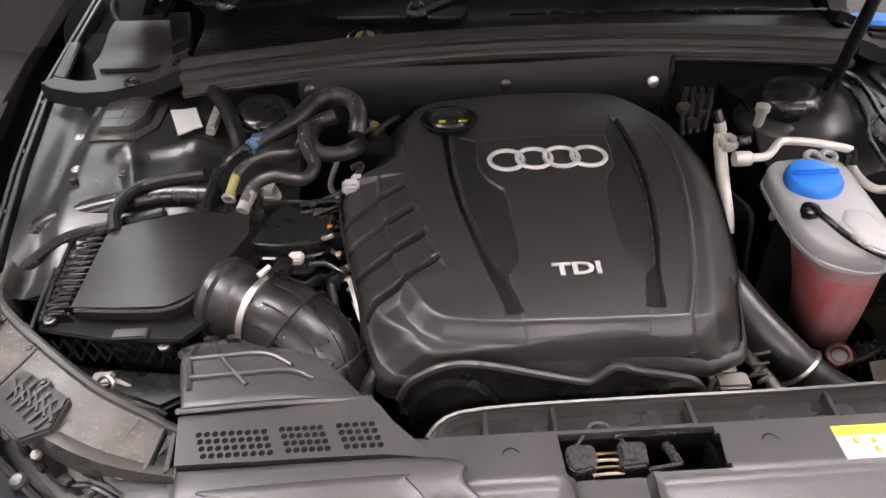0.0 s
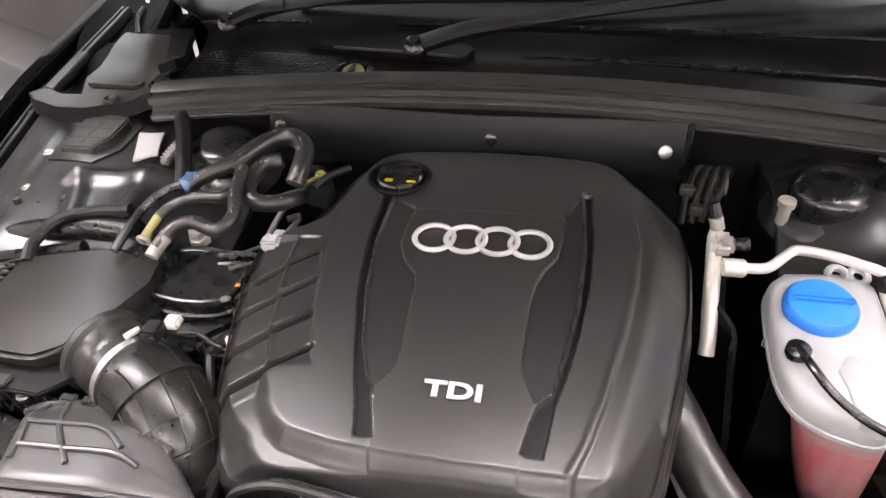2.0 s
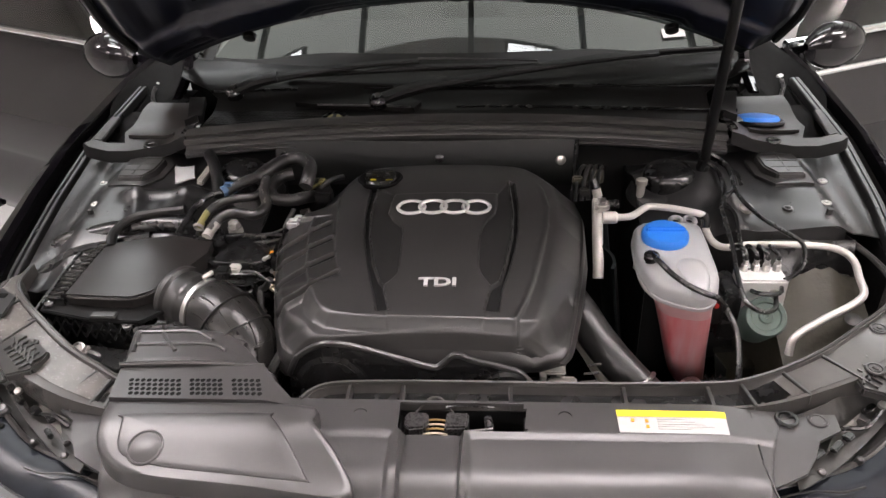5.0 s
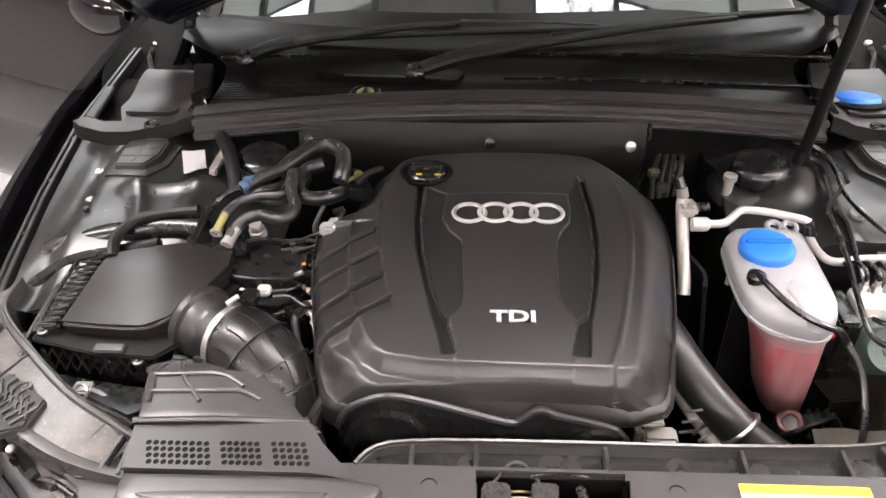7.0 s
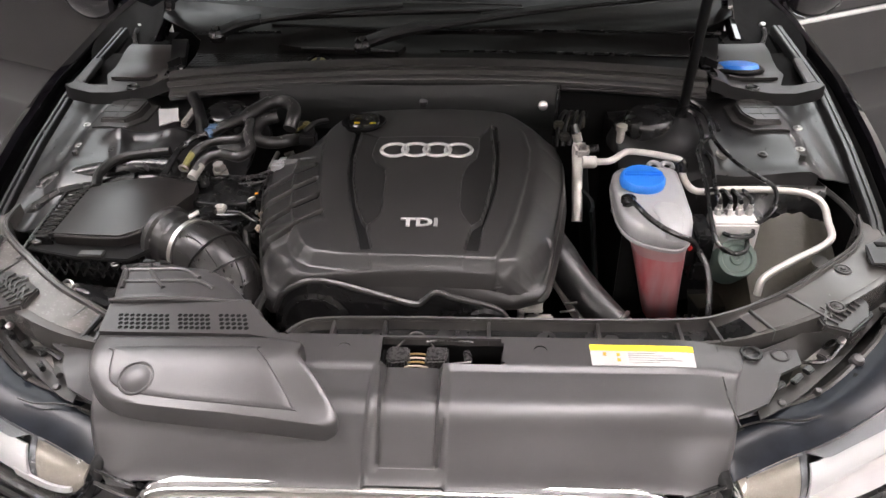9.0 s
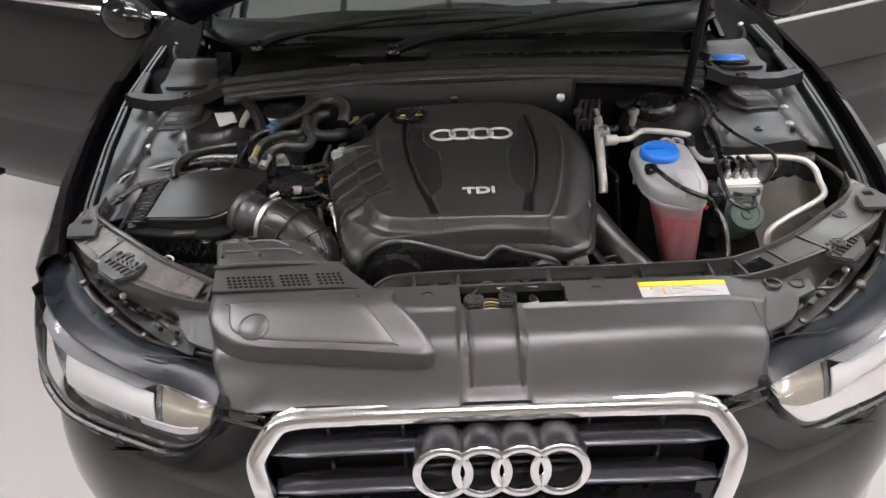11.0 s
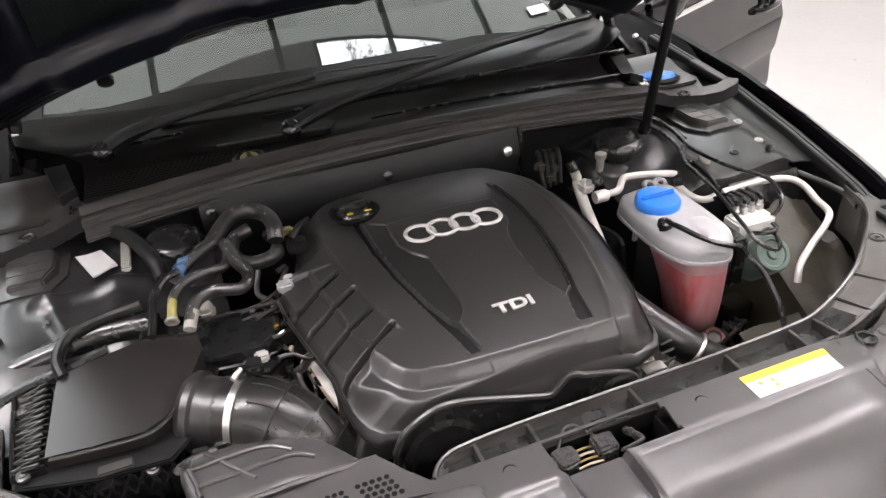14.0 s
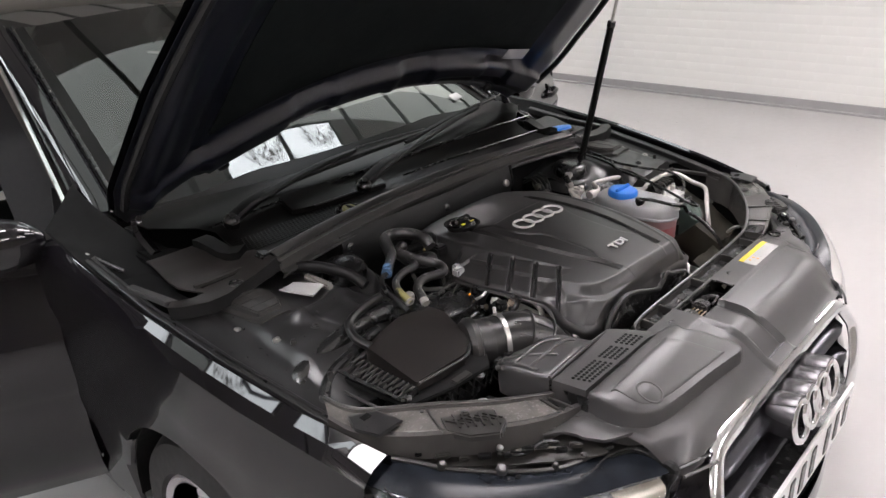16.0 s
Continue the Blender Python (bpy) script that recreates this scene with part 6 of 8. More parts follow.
def cover_base(X, Y):
    """Height of the cover without its relief: a dome with rolled edges and a folded left wing."""
    X, Y = np.asarray(X, float), np.asarray(Y, float)
    z = 0.940 - np.where(Y < 0.66, 0.27, 0.40) * (Y - 0.66) ** 2 - 0.30 * X * X
    xl = np.interp(Y, [p[0] for p in COV_L], [p[1] for p in COV_L])
    xr = np.interp(Y, [p[0] for p in COV_R], [p[1] for p in COV_R])
    wing = np_step(0.350, 0.430, Y) * (1 - np_step(0.635, 0.680, Y))
    sides = [(X - xl) * (1.2 + 3.0 * wing), (xr - X) * 1.15, (Y - 0.309) * 5.0, (0.925 - Y) * 1.2]
    d = sum(np.maximum(q, 1e-4) ** -4 for q in sides) ** -0.25
    z = z - 0.034 * (1 - 0.78 * wing * np_step(0.0, 0.1, -0.15 - X)) * (1 - np_step(-0.004, 0.060, d))
    ridge = np.interp(Y, [0.38, 0.412, 0.469, 0.527, 0.60, 0.66], [-0.210, -0.219, -0.232, -0.242, -0.246, -0.250])
    z = z - wing * 0.12 * np.maximum(0, ridge - X)
    return z - 0.016 * (1 - np_step(-0.014, 0.011, np_inside(X, Y, FOLD)))


def cover_z(x, y):
    return float(cover_base(x, y))


engine = thing("engine_cover", "satin black plastic engine cover with silver rings and lettering", "engine cover", (0, 0.6, 0.85))


GL = [(-0.157, 0.760), (-0.153, 0.639), (-0.143, 0.553), (-0.125, 0.47), (-0.113, 0.422), (-0.103, 0.388), (-0.095, 0.352), (-0.074, 0.352), (-0.087, 0.397), (-0.089, 0.409), (-0.098, 0.422), (-0.115, 0.47), (-0.132, 0.552), (-0.142, 0.639), (-0.143, 0.740)]
GR = [(0.122, 0.774), (0.128, 0.637), (0.124, 0.552), (0.112, 0.471), (0.102, 0.423), (0.088, 0.408), (0.082, 0.389), (0.075, 0.352), (0.099, 0.352), (0.106, 0.409), (0.116, 0.449), (0.129, 0.516), (0.136, 0.58), (0.138, 0.653), (0.134, 0.770)]
INL = [(-0.138, 0.735), (-0.103, 0.706), (-0.107, 0.67), (-0.107, 0.63), (-0.095, 0.6), (-0.076, 0.575), (-0.072, 0.551), (-0.069, 0.447), (-0.072, 0.433), (-0.089, 0.410), (-0.098, 0.424), (-0.113, 0.47), (-0.130, 0.552), (-0.139, 0.639)]
INR = [(0.120, 0.765), (0.099, 0.708), (0.099, 0.668), (0.094, 0.624), (0.08, 0.599), (0.072, 0.575), (0.067, 0.538), (0.066, 0.458), (0.071, 0.439), (0.087, 0.410), (0.100, 0.424), (0.110, 0.471), (0.122, 0.552), (0.126, 0.637)]
FIELD = [(-0.103, 0.706)] + INL[2:10] + [(-0.074, 0.322), (0.075, 0.322)] + INR[9:1:-1] + [(0.099, 0.708)]
WING = [(-0.33, 0.660), (-0.222, 0.650), (-0.212, 0.622), (-0.200, 0.566), (-0.187, 0.509), (-0.170, 0.458), (-0.176, 0.452), (-0.217, 0.424), (-0.283, 0.382), (-0.33, 0.375)]
SLITS = [[(-0.312, 0.557), (-0.253, 0.598), (-0.218, 0.620)], [(-0.303, 0.506), (-0.243, 0.540), (-0.205, 0.566)], [(-0.293, 0.447), (-0.234, 0.483), (-0.192, 0.509)], [(-0.280, 0.388), (-0.217, 0.429), (-0.176, 0.458)]]
CREASE_R = [(0.176, 0.80), (0.190, 0.743), (0.196, 0.672), (0.190, 0.596), (0.177, 0.518), (0.158, 0.430), (0.142, 0.375), (0.128, 0.340)]


def cover_relief(X, Y):
    R = np.zeros(X.shape)
    for g in (GL, GR):
        R -= 0.0080 * np_step(-0.0006, 0.0024, np_inside(X, Y, g))
    for g in (INL, INR):
        R -= 0.0044 * np_step(-0.0008, 0.0018, np_inside(X, Y, g))
    R += 0.0014 * np_step(-0.001, 0.002, np_inside(X, Y, FIELD))
    for pts in (GL[8:], GR[:6]):
        R += 0.0030 * np.exp(-(np_line(X, Y, pts) / 0.0026) ** 2)
    # the shelf outside the right-hand crease lies lower
    cx = np.interp(Y, [p[1] for p in CREASE_R[::-1]], [p[0] for p in CREASE_R[::-1]])
    fade = 1 - np_step(0.70, 0.79, Y)
    R -= 0.0042 * np_step(0.0, 0.0032, X - cx) * fade
    R += 0.0018 * np.exp(-((X - cx + 0.003) / 0.0045) ** 2) * fade
    # and so does the one outside the left-hand crease
    kx = np.interp(Y, [0.43, 0.450, 0.517, 0.643, 0.80], [-0.160, -0.170, -0.188, -0.206, -0.222])
    R -= 0.0030 * np_step(0.0, 0.0040, kx - X) * np_step(0.428, 0.448, Y) * (1 - np_step(0.76, 0.82, Y))
    w = np_step(-0.001, 0.003, np_inside(X, Y, WING))
    R -= 0.0036 * w
    ridge = np.interp(Y, [0.429, 0.483, 0.540, 0.598, 0.64], [-0.217, -0.234, -0.243, -0.253, -0.256])
    R += w * (0.0030 * np.exp(-((X - ridge) / 0.0032) ** 2) - 0.0034 * np_step(0.001, 0.005, ridge - X))
    for sl in SLITS:
        d = np_line(X, Y, sl)
        line_y = np.interp(X, [p[0] for p in sl], [p[1] for p in sl])
        up = Y - line_y
        inner = np_step(sl[1][0] - 0.012, sl[1][0] + 0.004, X)
        R -= (0.0100 + 0.0025 * inner) * (1 - np_step(0.0024 + 0.0004 * inner, 0.0052 + 0.0004 * inner, d))
        R += w * np.where((up > 0) & (up < 0.065), 0.0050 * (1 - up / 0.065) ** 1.5, 0) * np_step(0.0015, 0.004, d)
    return R


def cover_bm():
    nu, nv = 300, 330
    ys = np.concatenate([np.linspace(0.3125, 0.345, 26), np.linspace(0.347, 0.66, 190), np.linspace(0.663, 0.925, nv - 216)])
    us = np.concatenate([np.linspace(0, 0.06, 26), np.linspace(0.063, 0.94, nu - 52), np.linspace(0.943, 1, 26)])
    xl = np.array([interp(y, COV_L) for y in ys])[:, None]
    xr = np.array([interp(y, COV_R) for y in ys])[:, None]
    X = xl + (xr - xl) * us[None, :]
    Y = np.repeat(ys[:, None], nu, 1)
    Z = cover_base(X, Y) + cover_relief(X, Y)
    bm = bmesh.new()
    vs = [bm.verts.new(c) for c in np.stack([X, Y, Z], 2).reshape(-1, 3).tolist()]
    for j in range(nv - 1):
        for i in range(nu - 1):
            a = j * nu + i
            bm.faces.new((vs[a], vs[a + 1], vs[a + nu + 1], vs[a + nu]))
    bm.normal_update()
    return bm


part("cover_shell", cover_bm(), M_COVER, engine, angle=50)
# near-black tubes paint the depth of the slits dark
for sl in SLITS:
    part("slit_shade", tube([(x, y, cover_z(x, y) - 0.0095) for x, y in sl[1:]], 0.0024, 6, 4), M_DARK, engine)
# near-black plates put shade on the groove floors
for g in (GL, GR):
    part("groove_shade", plate(g, cover_z, -0.0062, 0.002, 0.012), M_GROOVE_SHADE, engine, "near-black plate that shades the groove")
for g in (INL, INR):
    part("side_inlay", plate(g, cover_z, -0.0024, 0.002, 0.006), M_INLAY, engine, "smooth black inlay")
loop = [(interp(y, COV_L), y) for y in lin(0.925, 0.3125, 40)] + [(x, 0.3125) for x in lin(-0.175, 0.140, 12)] + [(interp(y, COV_R), y) for y in lin(0.3125, 0.925, 40)]


def skirt(i, v):
    x, y = loop[int(i)]
    low = 0.795 + 0.030 * smooth(-0.1, 0.2, x) + 0.052 * smooth(-0.22, -0.26, x) * smooth(0.38, 0.42, y)
    out = 0.010 * math.sin(math.pi * min(1, 1.3 * v)) - 0.012 * v
    z0 = cover_z(x, y) + 0.0005
    under = smooth(-0.20, -0.235, x) * smooth(0.392, 0.415, y) * smooth(0.73, 0.68, y)
    low += (z0 - 0.014 - low) * under
    out *= 1 - 0.7 * under
    return (x + math.copysign(out, x) * smooth(0.03, 0.15, abs(x)), y - (0.008 * math.sin(math.pi * v) if y < 0.36 else 0), z0 * (1 - v) + low * v)


part("cover_skirt", surf(skirt, range(len(loop)), [0, 0.05, 0.12, 0.2, 0.3, 0.45, 0.6, 0.8, 0.95, 1]), M_COVER, engine, angle=50)

# four rings, lettering, oil cap
for k in range(4):
    x, y = -0.064 + k * 0.041, 0.639
    rg = torus((0, 0, 0), (0, 0, 1), 0.0250, 0.0038, 40, 8, 0.8)
    tilt = math.atan2(cover_z(x, y + 0.03) - cover_z(x, y - 0.03), 0.06)
    moved(rg, Matrix.Translation((x, y, cover_z(x, y) + 0.0052)) @ Matrix.Rotation(tilt, 4, 'X'))
    part("badge_ring", rg, M_SILVER, engine, "silver ring")
tx = lettering("TDI", 0.030, 0.0013)
lx, hx0, ly, hy0 = min(v.co.x for v in tx.verts), max(v.co.x for v in tx.verts), min(v.co.y for v in tx.verts), max(v.co.y for v in tx.verts)
for v in tx.verts:
    v.co.x = (v.co.x - (lx + hx0) / 2) / (hx0 - lx) * 0.062
    v.co.y = (v.co.y - ly) / (hy0 - ly) * 0.020
tilt = math.atan2(cover_z(0, 0.44) - cover_z(0, 0.38), 0.06)
moved(tx, Matrix.Translation((-0.001, 0.4005, cover_z(0, 0.40) + 0.0046)) @ Matrix.Rotation(tilt, 4, 'X'))
part("lettering", tx, M_SILVER, engine, "silver raised lettering", flat=True)
part("oil_well", lathe([(0.0, -0.012), (0.036, -0.012), (0.042, 0.0), (0.047, 0.004), (0.043, 0.006), (0.036, -0.002)], (-0.142, 0.776, cover_z(-0.142, 0.776) + 0.006), (0, 0.05, 1), 36), M_DARK, engine)
oil = thing("oil_cap", "black oil filler cap with yellow symbols", "oil cap", (-0.142, 0.776, 0.92))
zc = cover_z(-0.142, 0.776) + 0.006
part("cap_body", lathe([(0, -0.01), (0.034, -0.01), (0.034, 0.004), (0.031, 0.007), (0, 0.007)], (-0.142, 0.776, zc), (0, 0.05, 1), 32), M_BLACK, oil)
part("grip_bar", box((-0.174, 0.772, zc + 0.006), (-0.110, 0.788, zc + 0.019), 0.004), M_BLACK, oil)
part("yellow_mark", box((-0.160, 0.756, zc + 0.0075), (-0.148, 0.764, zc + 0.009), 0.001), M_YELLOW, oil, "yellow symbol")
part("yellow_mark", box((-0.128, 0.757, zc + 0.0075), (-0.114, 0.762, zc + 0.009), 0.001), M_YELLOW, oil, "yellow symbol")

# timing belt cover under the front edge
belt = thing("belt_cover", "glossy black timing belt cover below the engine cover", "belt cover", (-0.04, 0.33, 0.7))
BT = [(-0.236, 0.70), (-0.236, 0.80), (-0.232, 0.828), (-0.216, 0.860), (-0.184, 0.882), (-0.155, 0.888), (-0.113, 0.879), (-0.058, 0.860), (-0.004, 0.843), (0.013, 0.851), (0.027, 0.866), (0.040, 0.867), (0.056, 0.859), (0.099, 0.847), (0.132, 0.834), (0.149, 0.812), (0.155, 0.70)]
def belt_bm(poly, y0, y1, w):
    bm = prism([(x, z) for x, z in poly], 0, 1, 0)
    for v in bm.verts:
        x, z, k = v.co
        v.co = (x, y0 + (y1 - y0) * k, z)
    bmesh.ops.recalc_face_normals(bm, faces=bm.faces)
    return bevel(bm, w, 2)
part("front_shell", belt_bm(BT, 0.296, 0.310, 0.004), M_BLACK, belt)
part("top_lip", tube([(x, 0.298, z) for x, z in BT[2:16]], 0.0052, 8, 4), M_COVER, belt)
part("pulley_boss", lathe([(0.060, 0.0), (0.058, 0.006), (0.050, 0.009), (0.046, 0.004), (0.0, 0.004)], (-0.165, 0.296, 0.805), (0, -1, 0.1), 36), M_BLACK, belt)
part("pulley_boss", lathe([(0.042, 0.0), (0.040, 0.006), (0.034, 0.009), (0.0, 0.004)], (0.112, 0.296, 0.798), (0, -1, 0.1), 30), M_BLACK, belt)
part("engine_block", box((-0.24, 0.35, 0.45), (0.20, 0.90, 0.80), 0.02), M_DARK, belt)

# ---- coolant tank ----
tank = thing("coolant_tank", "milky plastic coolant tank filled with red fluid", "coolant tank", (0.42, 0.53, 0.6))
TOP = [(0.386, 0.712), (0.366, 0.690), (0.360, 0.655), (0.357, 0.600), (0.357, 0.545), (0.368, 0.507), (0.393, 0.487), (0.430, 0.475), (0.458, 0.474), (0.479, 0.491), (0.489, 0.53), (0.493, 0.60), (0.496, 0.668), (0.490, 0.708), (0.44, 0.718)]
C0 = Vector((0.430, 0.575))


def shrink(poly, k, dx=0.0, dy=0.0, ky=None):
    return [(C0.x + (x - C0.x) * k + dx, C0.y + (y - C0.y) * (ky or k) + dy) for x, y in poly]


def stack(levels, cap_top=True):
    n = len(levels[0][1])
    bm = bmesh.new()
    rows = []
    for z, poly in levels:
        ps = spline([(x, y, 0) for x, y in poly] + [(poly[0][0], poly[0][1], 0)], 3)[:-1]
        rows.append([bm.verts.new((p.x, p.y, z(p.x, p.y) if callable(z) else z)) for p in ps])
    for a, b in zip(rows, rows[1:]):
        for k in range(len(a)):
            j = (k + 1) % len(a)
            bm.faces.new((a[k], a[j], b[j], b[k]))
    bm.faces.new(rows[0][::-1])
    bm.faces.new(rows[-1])
    bmesh.ops.recalc_face_normals(bm, faces=bm.faces)
    return bm


def ttop(dz):
    return lambda x, y: 0.872 + dz - 0.020 * smooth(0.52, 0.43, y)


part("upper_half", stack([(ttop(-0.034), shrink(TOP, 0.97)), (ttop(-0.026), shrink(TOP, 1.0)), (ttop(-0.008), shrink(TOP, 0.985)), (ttop(-0.001), shrink(TOP, 0.955)), (ttop(0.004), shrink(TOP, 0.87)), (ttop(0.007), shrink(TOP, 0.66))]), M_TANK, tank, "milky white upper half", angle=60)
part("weld_seam", stack([(ttop(-0.037), shrink(TOP, 0.985)), (ttop(-0.035), shrink(TOP, 1.012)), (ttop(-0.029), shrink(TOP, 1.012)), (ttop(-0.027), shrink(TOP, 0.985))]), M_TANK, tank)
part("lower_half", stack([(0.625, shrink(TOP, 0.44, 0.040, -0.022, 0.42)), (0.633, shrink(TOP, 0.48, 0.038, -0.022, 0.45)), (0.72, shrink(TOP, 0.575, 0.022, -0.034, 0.53)), (0.775, shrink(TOP, 0.67, 0.014, -0.032, 0.60)), (0.802, shrink(TOP, 0.72, 0.010, -0.030, 0.64))]), M_FLUID, tank, "red fluid showing through the lower half", angle=60)
part("lower_neck", stack([(0.801, shrink(TOP, 0.72, 0.010, -0.030, 0.64)), (0.812, shrink(TOP, 0.75, 0.008, -0.028, 0.67)), (0.822, shrink(TOP, 0.83, 0.005, -0.018, 0.78)), (ttop(-0.034), shrink(TOP, 0.955))]), M_NECK, tank, "milky wall tinged pink by the fluid", angle=60)
for x, y in ((0.366, 0.628), (0.398, 0.522)):
    part("seam_tab", box((x - 0.006, y - 0.004, 0.812), (x + 0.006, y + 0.004, 0.842), 0.003), M_TANK, tank)
part("filler_neck", lathe([(0.036, -0.03), (0.036, 0.004), (0.040, 0.006), (0.040, 0.012), (0, 0.012)], (0.413, 0.636, 0.872), (0, -0.05, 1), 30), M_TANK, tank)
tcap = part("screw_cap", lathe([(0, -0.002), (0.0425, -0.002), (0.0435, 0.004), (0.0425, 0.012), (0.039, 0.016), (0.030, 0.018), (0, 0.017)], (0.413, 0.632, 0.880), (0, -0.06, 1), 40), M_BLUE, tank, "blue screw cap")
part("grip_bar", box((0.377, 0.628, 0.893), (0.449, 0.637, 0.905), 0.003), M_BLUE, tcap)
for k in range(20):
    a = 2 * math.pi * k / 20
    part("grip_rib", box((-0.0018, -0.0012, -0.006), (0.0018, 0.0012, 0.008)), M_BLUE, tcap).location = Vector((0.413 + 0.0432 * math.cos(a), 0.632 + 0.0432 * math.sin(a), 0.886)) - origin_of(tcap)
part("nozzle", lathe([(0.010, 0), (0.010, 0.012), (0.014, 0.013), (0.014, 0.022), (0.011, 0.024), (0, 0.024)], (0.374, 0.556, 0.870), (0, -0.1, 1), 18), M_BLACK, tank)
part("mount_tab", box((0.437, 0.69, 0.862), (0.468, 0.72, 0.868), 0.003), M_TANK, tank)
part("top_pad", dome_lid([(0.412, 0.538), (0.431, 0.566), (0.463, 0.559), (0.468, 0.520), (0.463, 0.488), (0.448, 0.470), (0.425, 0.488)], ttop(0.0), 0.855, [(1.0, 0.001), (0.94, 0.006), (0.85, 0.009), (0.5, 0.009), (0.2, 0.009)]), M_TANK, tank, angle=60)
for x in (0.452, 0.478):
    part("mount_eye", torus((x, 0.712, 0.872), (0, -0.3, 1), 0.011, 0.005, 20, 8), M_TANK, tank)


def line(name, pts, r, m, label, cat, grp="", seg=10):
    ob = single(name, tube(pts, r, seg), m, label, cat, "", grp)
    if cat == "hose" and grp:
        ps = spline(pts, 6)
        pr = random.Random(int(pts[0][0] * 1e4))
        for i in range(1, len(ps) - 2):
            if pr.random() < 0.30:
                d = (ps[i + 1] - ps[i]).normalized()
                g = Vector((pr.uniform(-0.5, 0.5), pr.uniform(-0.9, 0.2), 1))
                up = (g - d * d.dot(g)).normalized()
                p = ps[i] + up * (r - 0.0006)
                part("print_mark", tube([p, p + d * pr.uniform(0.003, 0.007)], pr.uniform(0.0010, 0.0017), 5, 1), M_PRINTW, ob, "worn white print")
    return ob


line("overflow_hose", [(0.374, 0.556, 0.892), (0.384, 0.524, 0.893), (0.400, 0.498, 0.886), (0.425, 0.478, 0.876), (0.452, 0.466, 0.868), (0.474, 0.466, 0.858), (0.489, 0.462, 0.838), (0.499, 0.436, 0.822), (0.500, 0.410, 0.806), (0.494, 0.372, 0.780), (0.487, 0.345, 0.745)], 0.0052, M_BLACK, "thin black overflow hose from the tank", "hose")
rad = thing("radiator_hose", "thick matt black radiator hose beside the engine", "hose", (0.3, 0.45, 0.6))
part("hose_run", tube([(0.215, 0.60, 0.80), (0.248, 0.525, 0.79), (0.278, 0.472, 0.765), (0.318, 0.425, 0.735), (0.366, 0.390, 0.70), (0.42, 0.37, 0.67)], 0.032, 18, 5), M_HOSE, rad)
part("hose_clamp", torus((0.345, 0.405, 0.715), (0.6, -0.5, -0.5), 0.033, 0.004, 26, 6), M_STEEL, rad)
line("coolant_pipe", [(0.225, 0.56, 0.74), (0.258, 0.495, 0.725), (0.280, 0.441, 0.715), (0.303, 0.405, 0.70), (0.33, 0.36, 0.67)], 0.0115, M_PIPE, "silver coolant pipe below the engine", "pipe", "", 14)
drain = thing("pipe_joint", "black pipe joint with a pink-tinted collar below the tank", "pipe joint", (0.47, 0.48, 0.62))
part("joint_body", lathe([(0.024, -0.03), (0.024, 0.0), (0.019, 0.010), (0, 0.012)], (0.462, 0.482, 0.640), (-0.2, -0.3, 1), 20), M_GRIME, drain)
# collar's pink is a reflection painted onto the dark joint
part("collar", torus((0.459, 0.476, 0.652), (-0.2, -0.3, 1), 0.017, 0.005, 22, 8), mat("pink_reflection_plastic", (0.17, 0.075, 0.068), 0.45, stain=0.3, stain_scale=40), drain)
part("connector", box((0.475, 0.45, 0.635), (0.53, 0.485, 0.672), 0.006), M_BLACK, drain)
part("wire", tube([(0.435, 0.455, 0.640), (0.445, 0.440, 0.668), (0.475, 0.440, 0.690), (0.51, 0.46, 0.685), (0.53, 0.47, 0.66)], 0.004, 8, 4), M_BLACK, drain)
for k in range(3):
    part("plug_rib", box((0.482 + 0.014 * k, 0.448, 0.64), (0.487 + 0.014 * k, 0.486, 0.675), 0.001), M_BLACK, drain)
metal = thing("bracket", "bright zinc bracket below the engine cover", "bracket", (0.2, 0.36, 0.74))
part("arm", box((0.166, 0.322, 0.755), (0.176, 0.350, 0.802), 0.002), M_CREAM, metal)
part("plate", box((0.166, 0.335, 0.796), (0.208, 0.362, 0.803), 0.002), M_CREAM, metal)
part("block", box((0.180, 0.318, 0.772), (0.226, 0.345, 0.790), 0.004), M_CREAM, metal)
part("web", box((0.195, 0.340, 0.78), (0.202, 0.358, 0.80), 0.002), M_CREAM, metal)
for k in range(3):
    part("pin", tube([(0.235 + 0.006 * k, 0.35 + 0.012 * k, 0.77 + 0.008 * k), (0.262 + 0.004 * k, 0.352 + 0.012 * k, 0.772 + 0.008 * k)], 0.0022, 6, 1), M_GRIME, metal)
part("pipe_clamp", torus((0.292, 0.414, 0.703), (0.5, -0.7, -0.35), 0.0125, 0.0035, 20, 6), M_CREAM, metal)
part("pipe_clamp", torus((0.300, 0.404, 0.698), (0.5, -0.7, -0.35), 0.0125, 0.0035, 20, 6), M_CREAM, metal)
part("stud", tube([(0.205, 0.37, 0.78), (0.205, 0.37, 0.81)], 0.006, 8, 1), M_STEEL, metal)

# ---- refrigerant and brake lines, pump unit ----
ac = thing("refrigerant_pipe", "bent bare aluminium refrigerant pipe", "pipe", (0.5, 0.65, 0.85))
part("pipe_run", tube([(0.307, 0.677, 0.900), (0.330, 0.678, 0.900), (0.352, 0.680, 0.900), (0.366, 0.690, 0.900), (0.388, 0.715, 0.900), (0.402, 0.722, 0.900), (0.438, 0.717, 0.899), (0.470, 0.704, 0.899), (0.494, 0.694, 0.897), (0.502, 0.690, 0.888), (0.503, 0.684, 0.872), (0.505, 0.655, 0.866), (0.514, 0.630, 0.865), (0.535, 0.625, 0.865), (0.580, 0.636, 0.864), (0.692, 0.640, 0.860), (0.740, 0.632, 0.854), (0.758, 0.610, 0.844), (0.755, 0.572, 0.832), (0.747, 0.530, 0.826), (0.719, 0.507, 0.818), (0.660, 0.478, 0.806), (0.608, 0.450, 0.790), (0.60, 0.44, 0.76)], 0.0068, 12, 5), M_PIPE, ac)
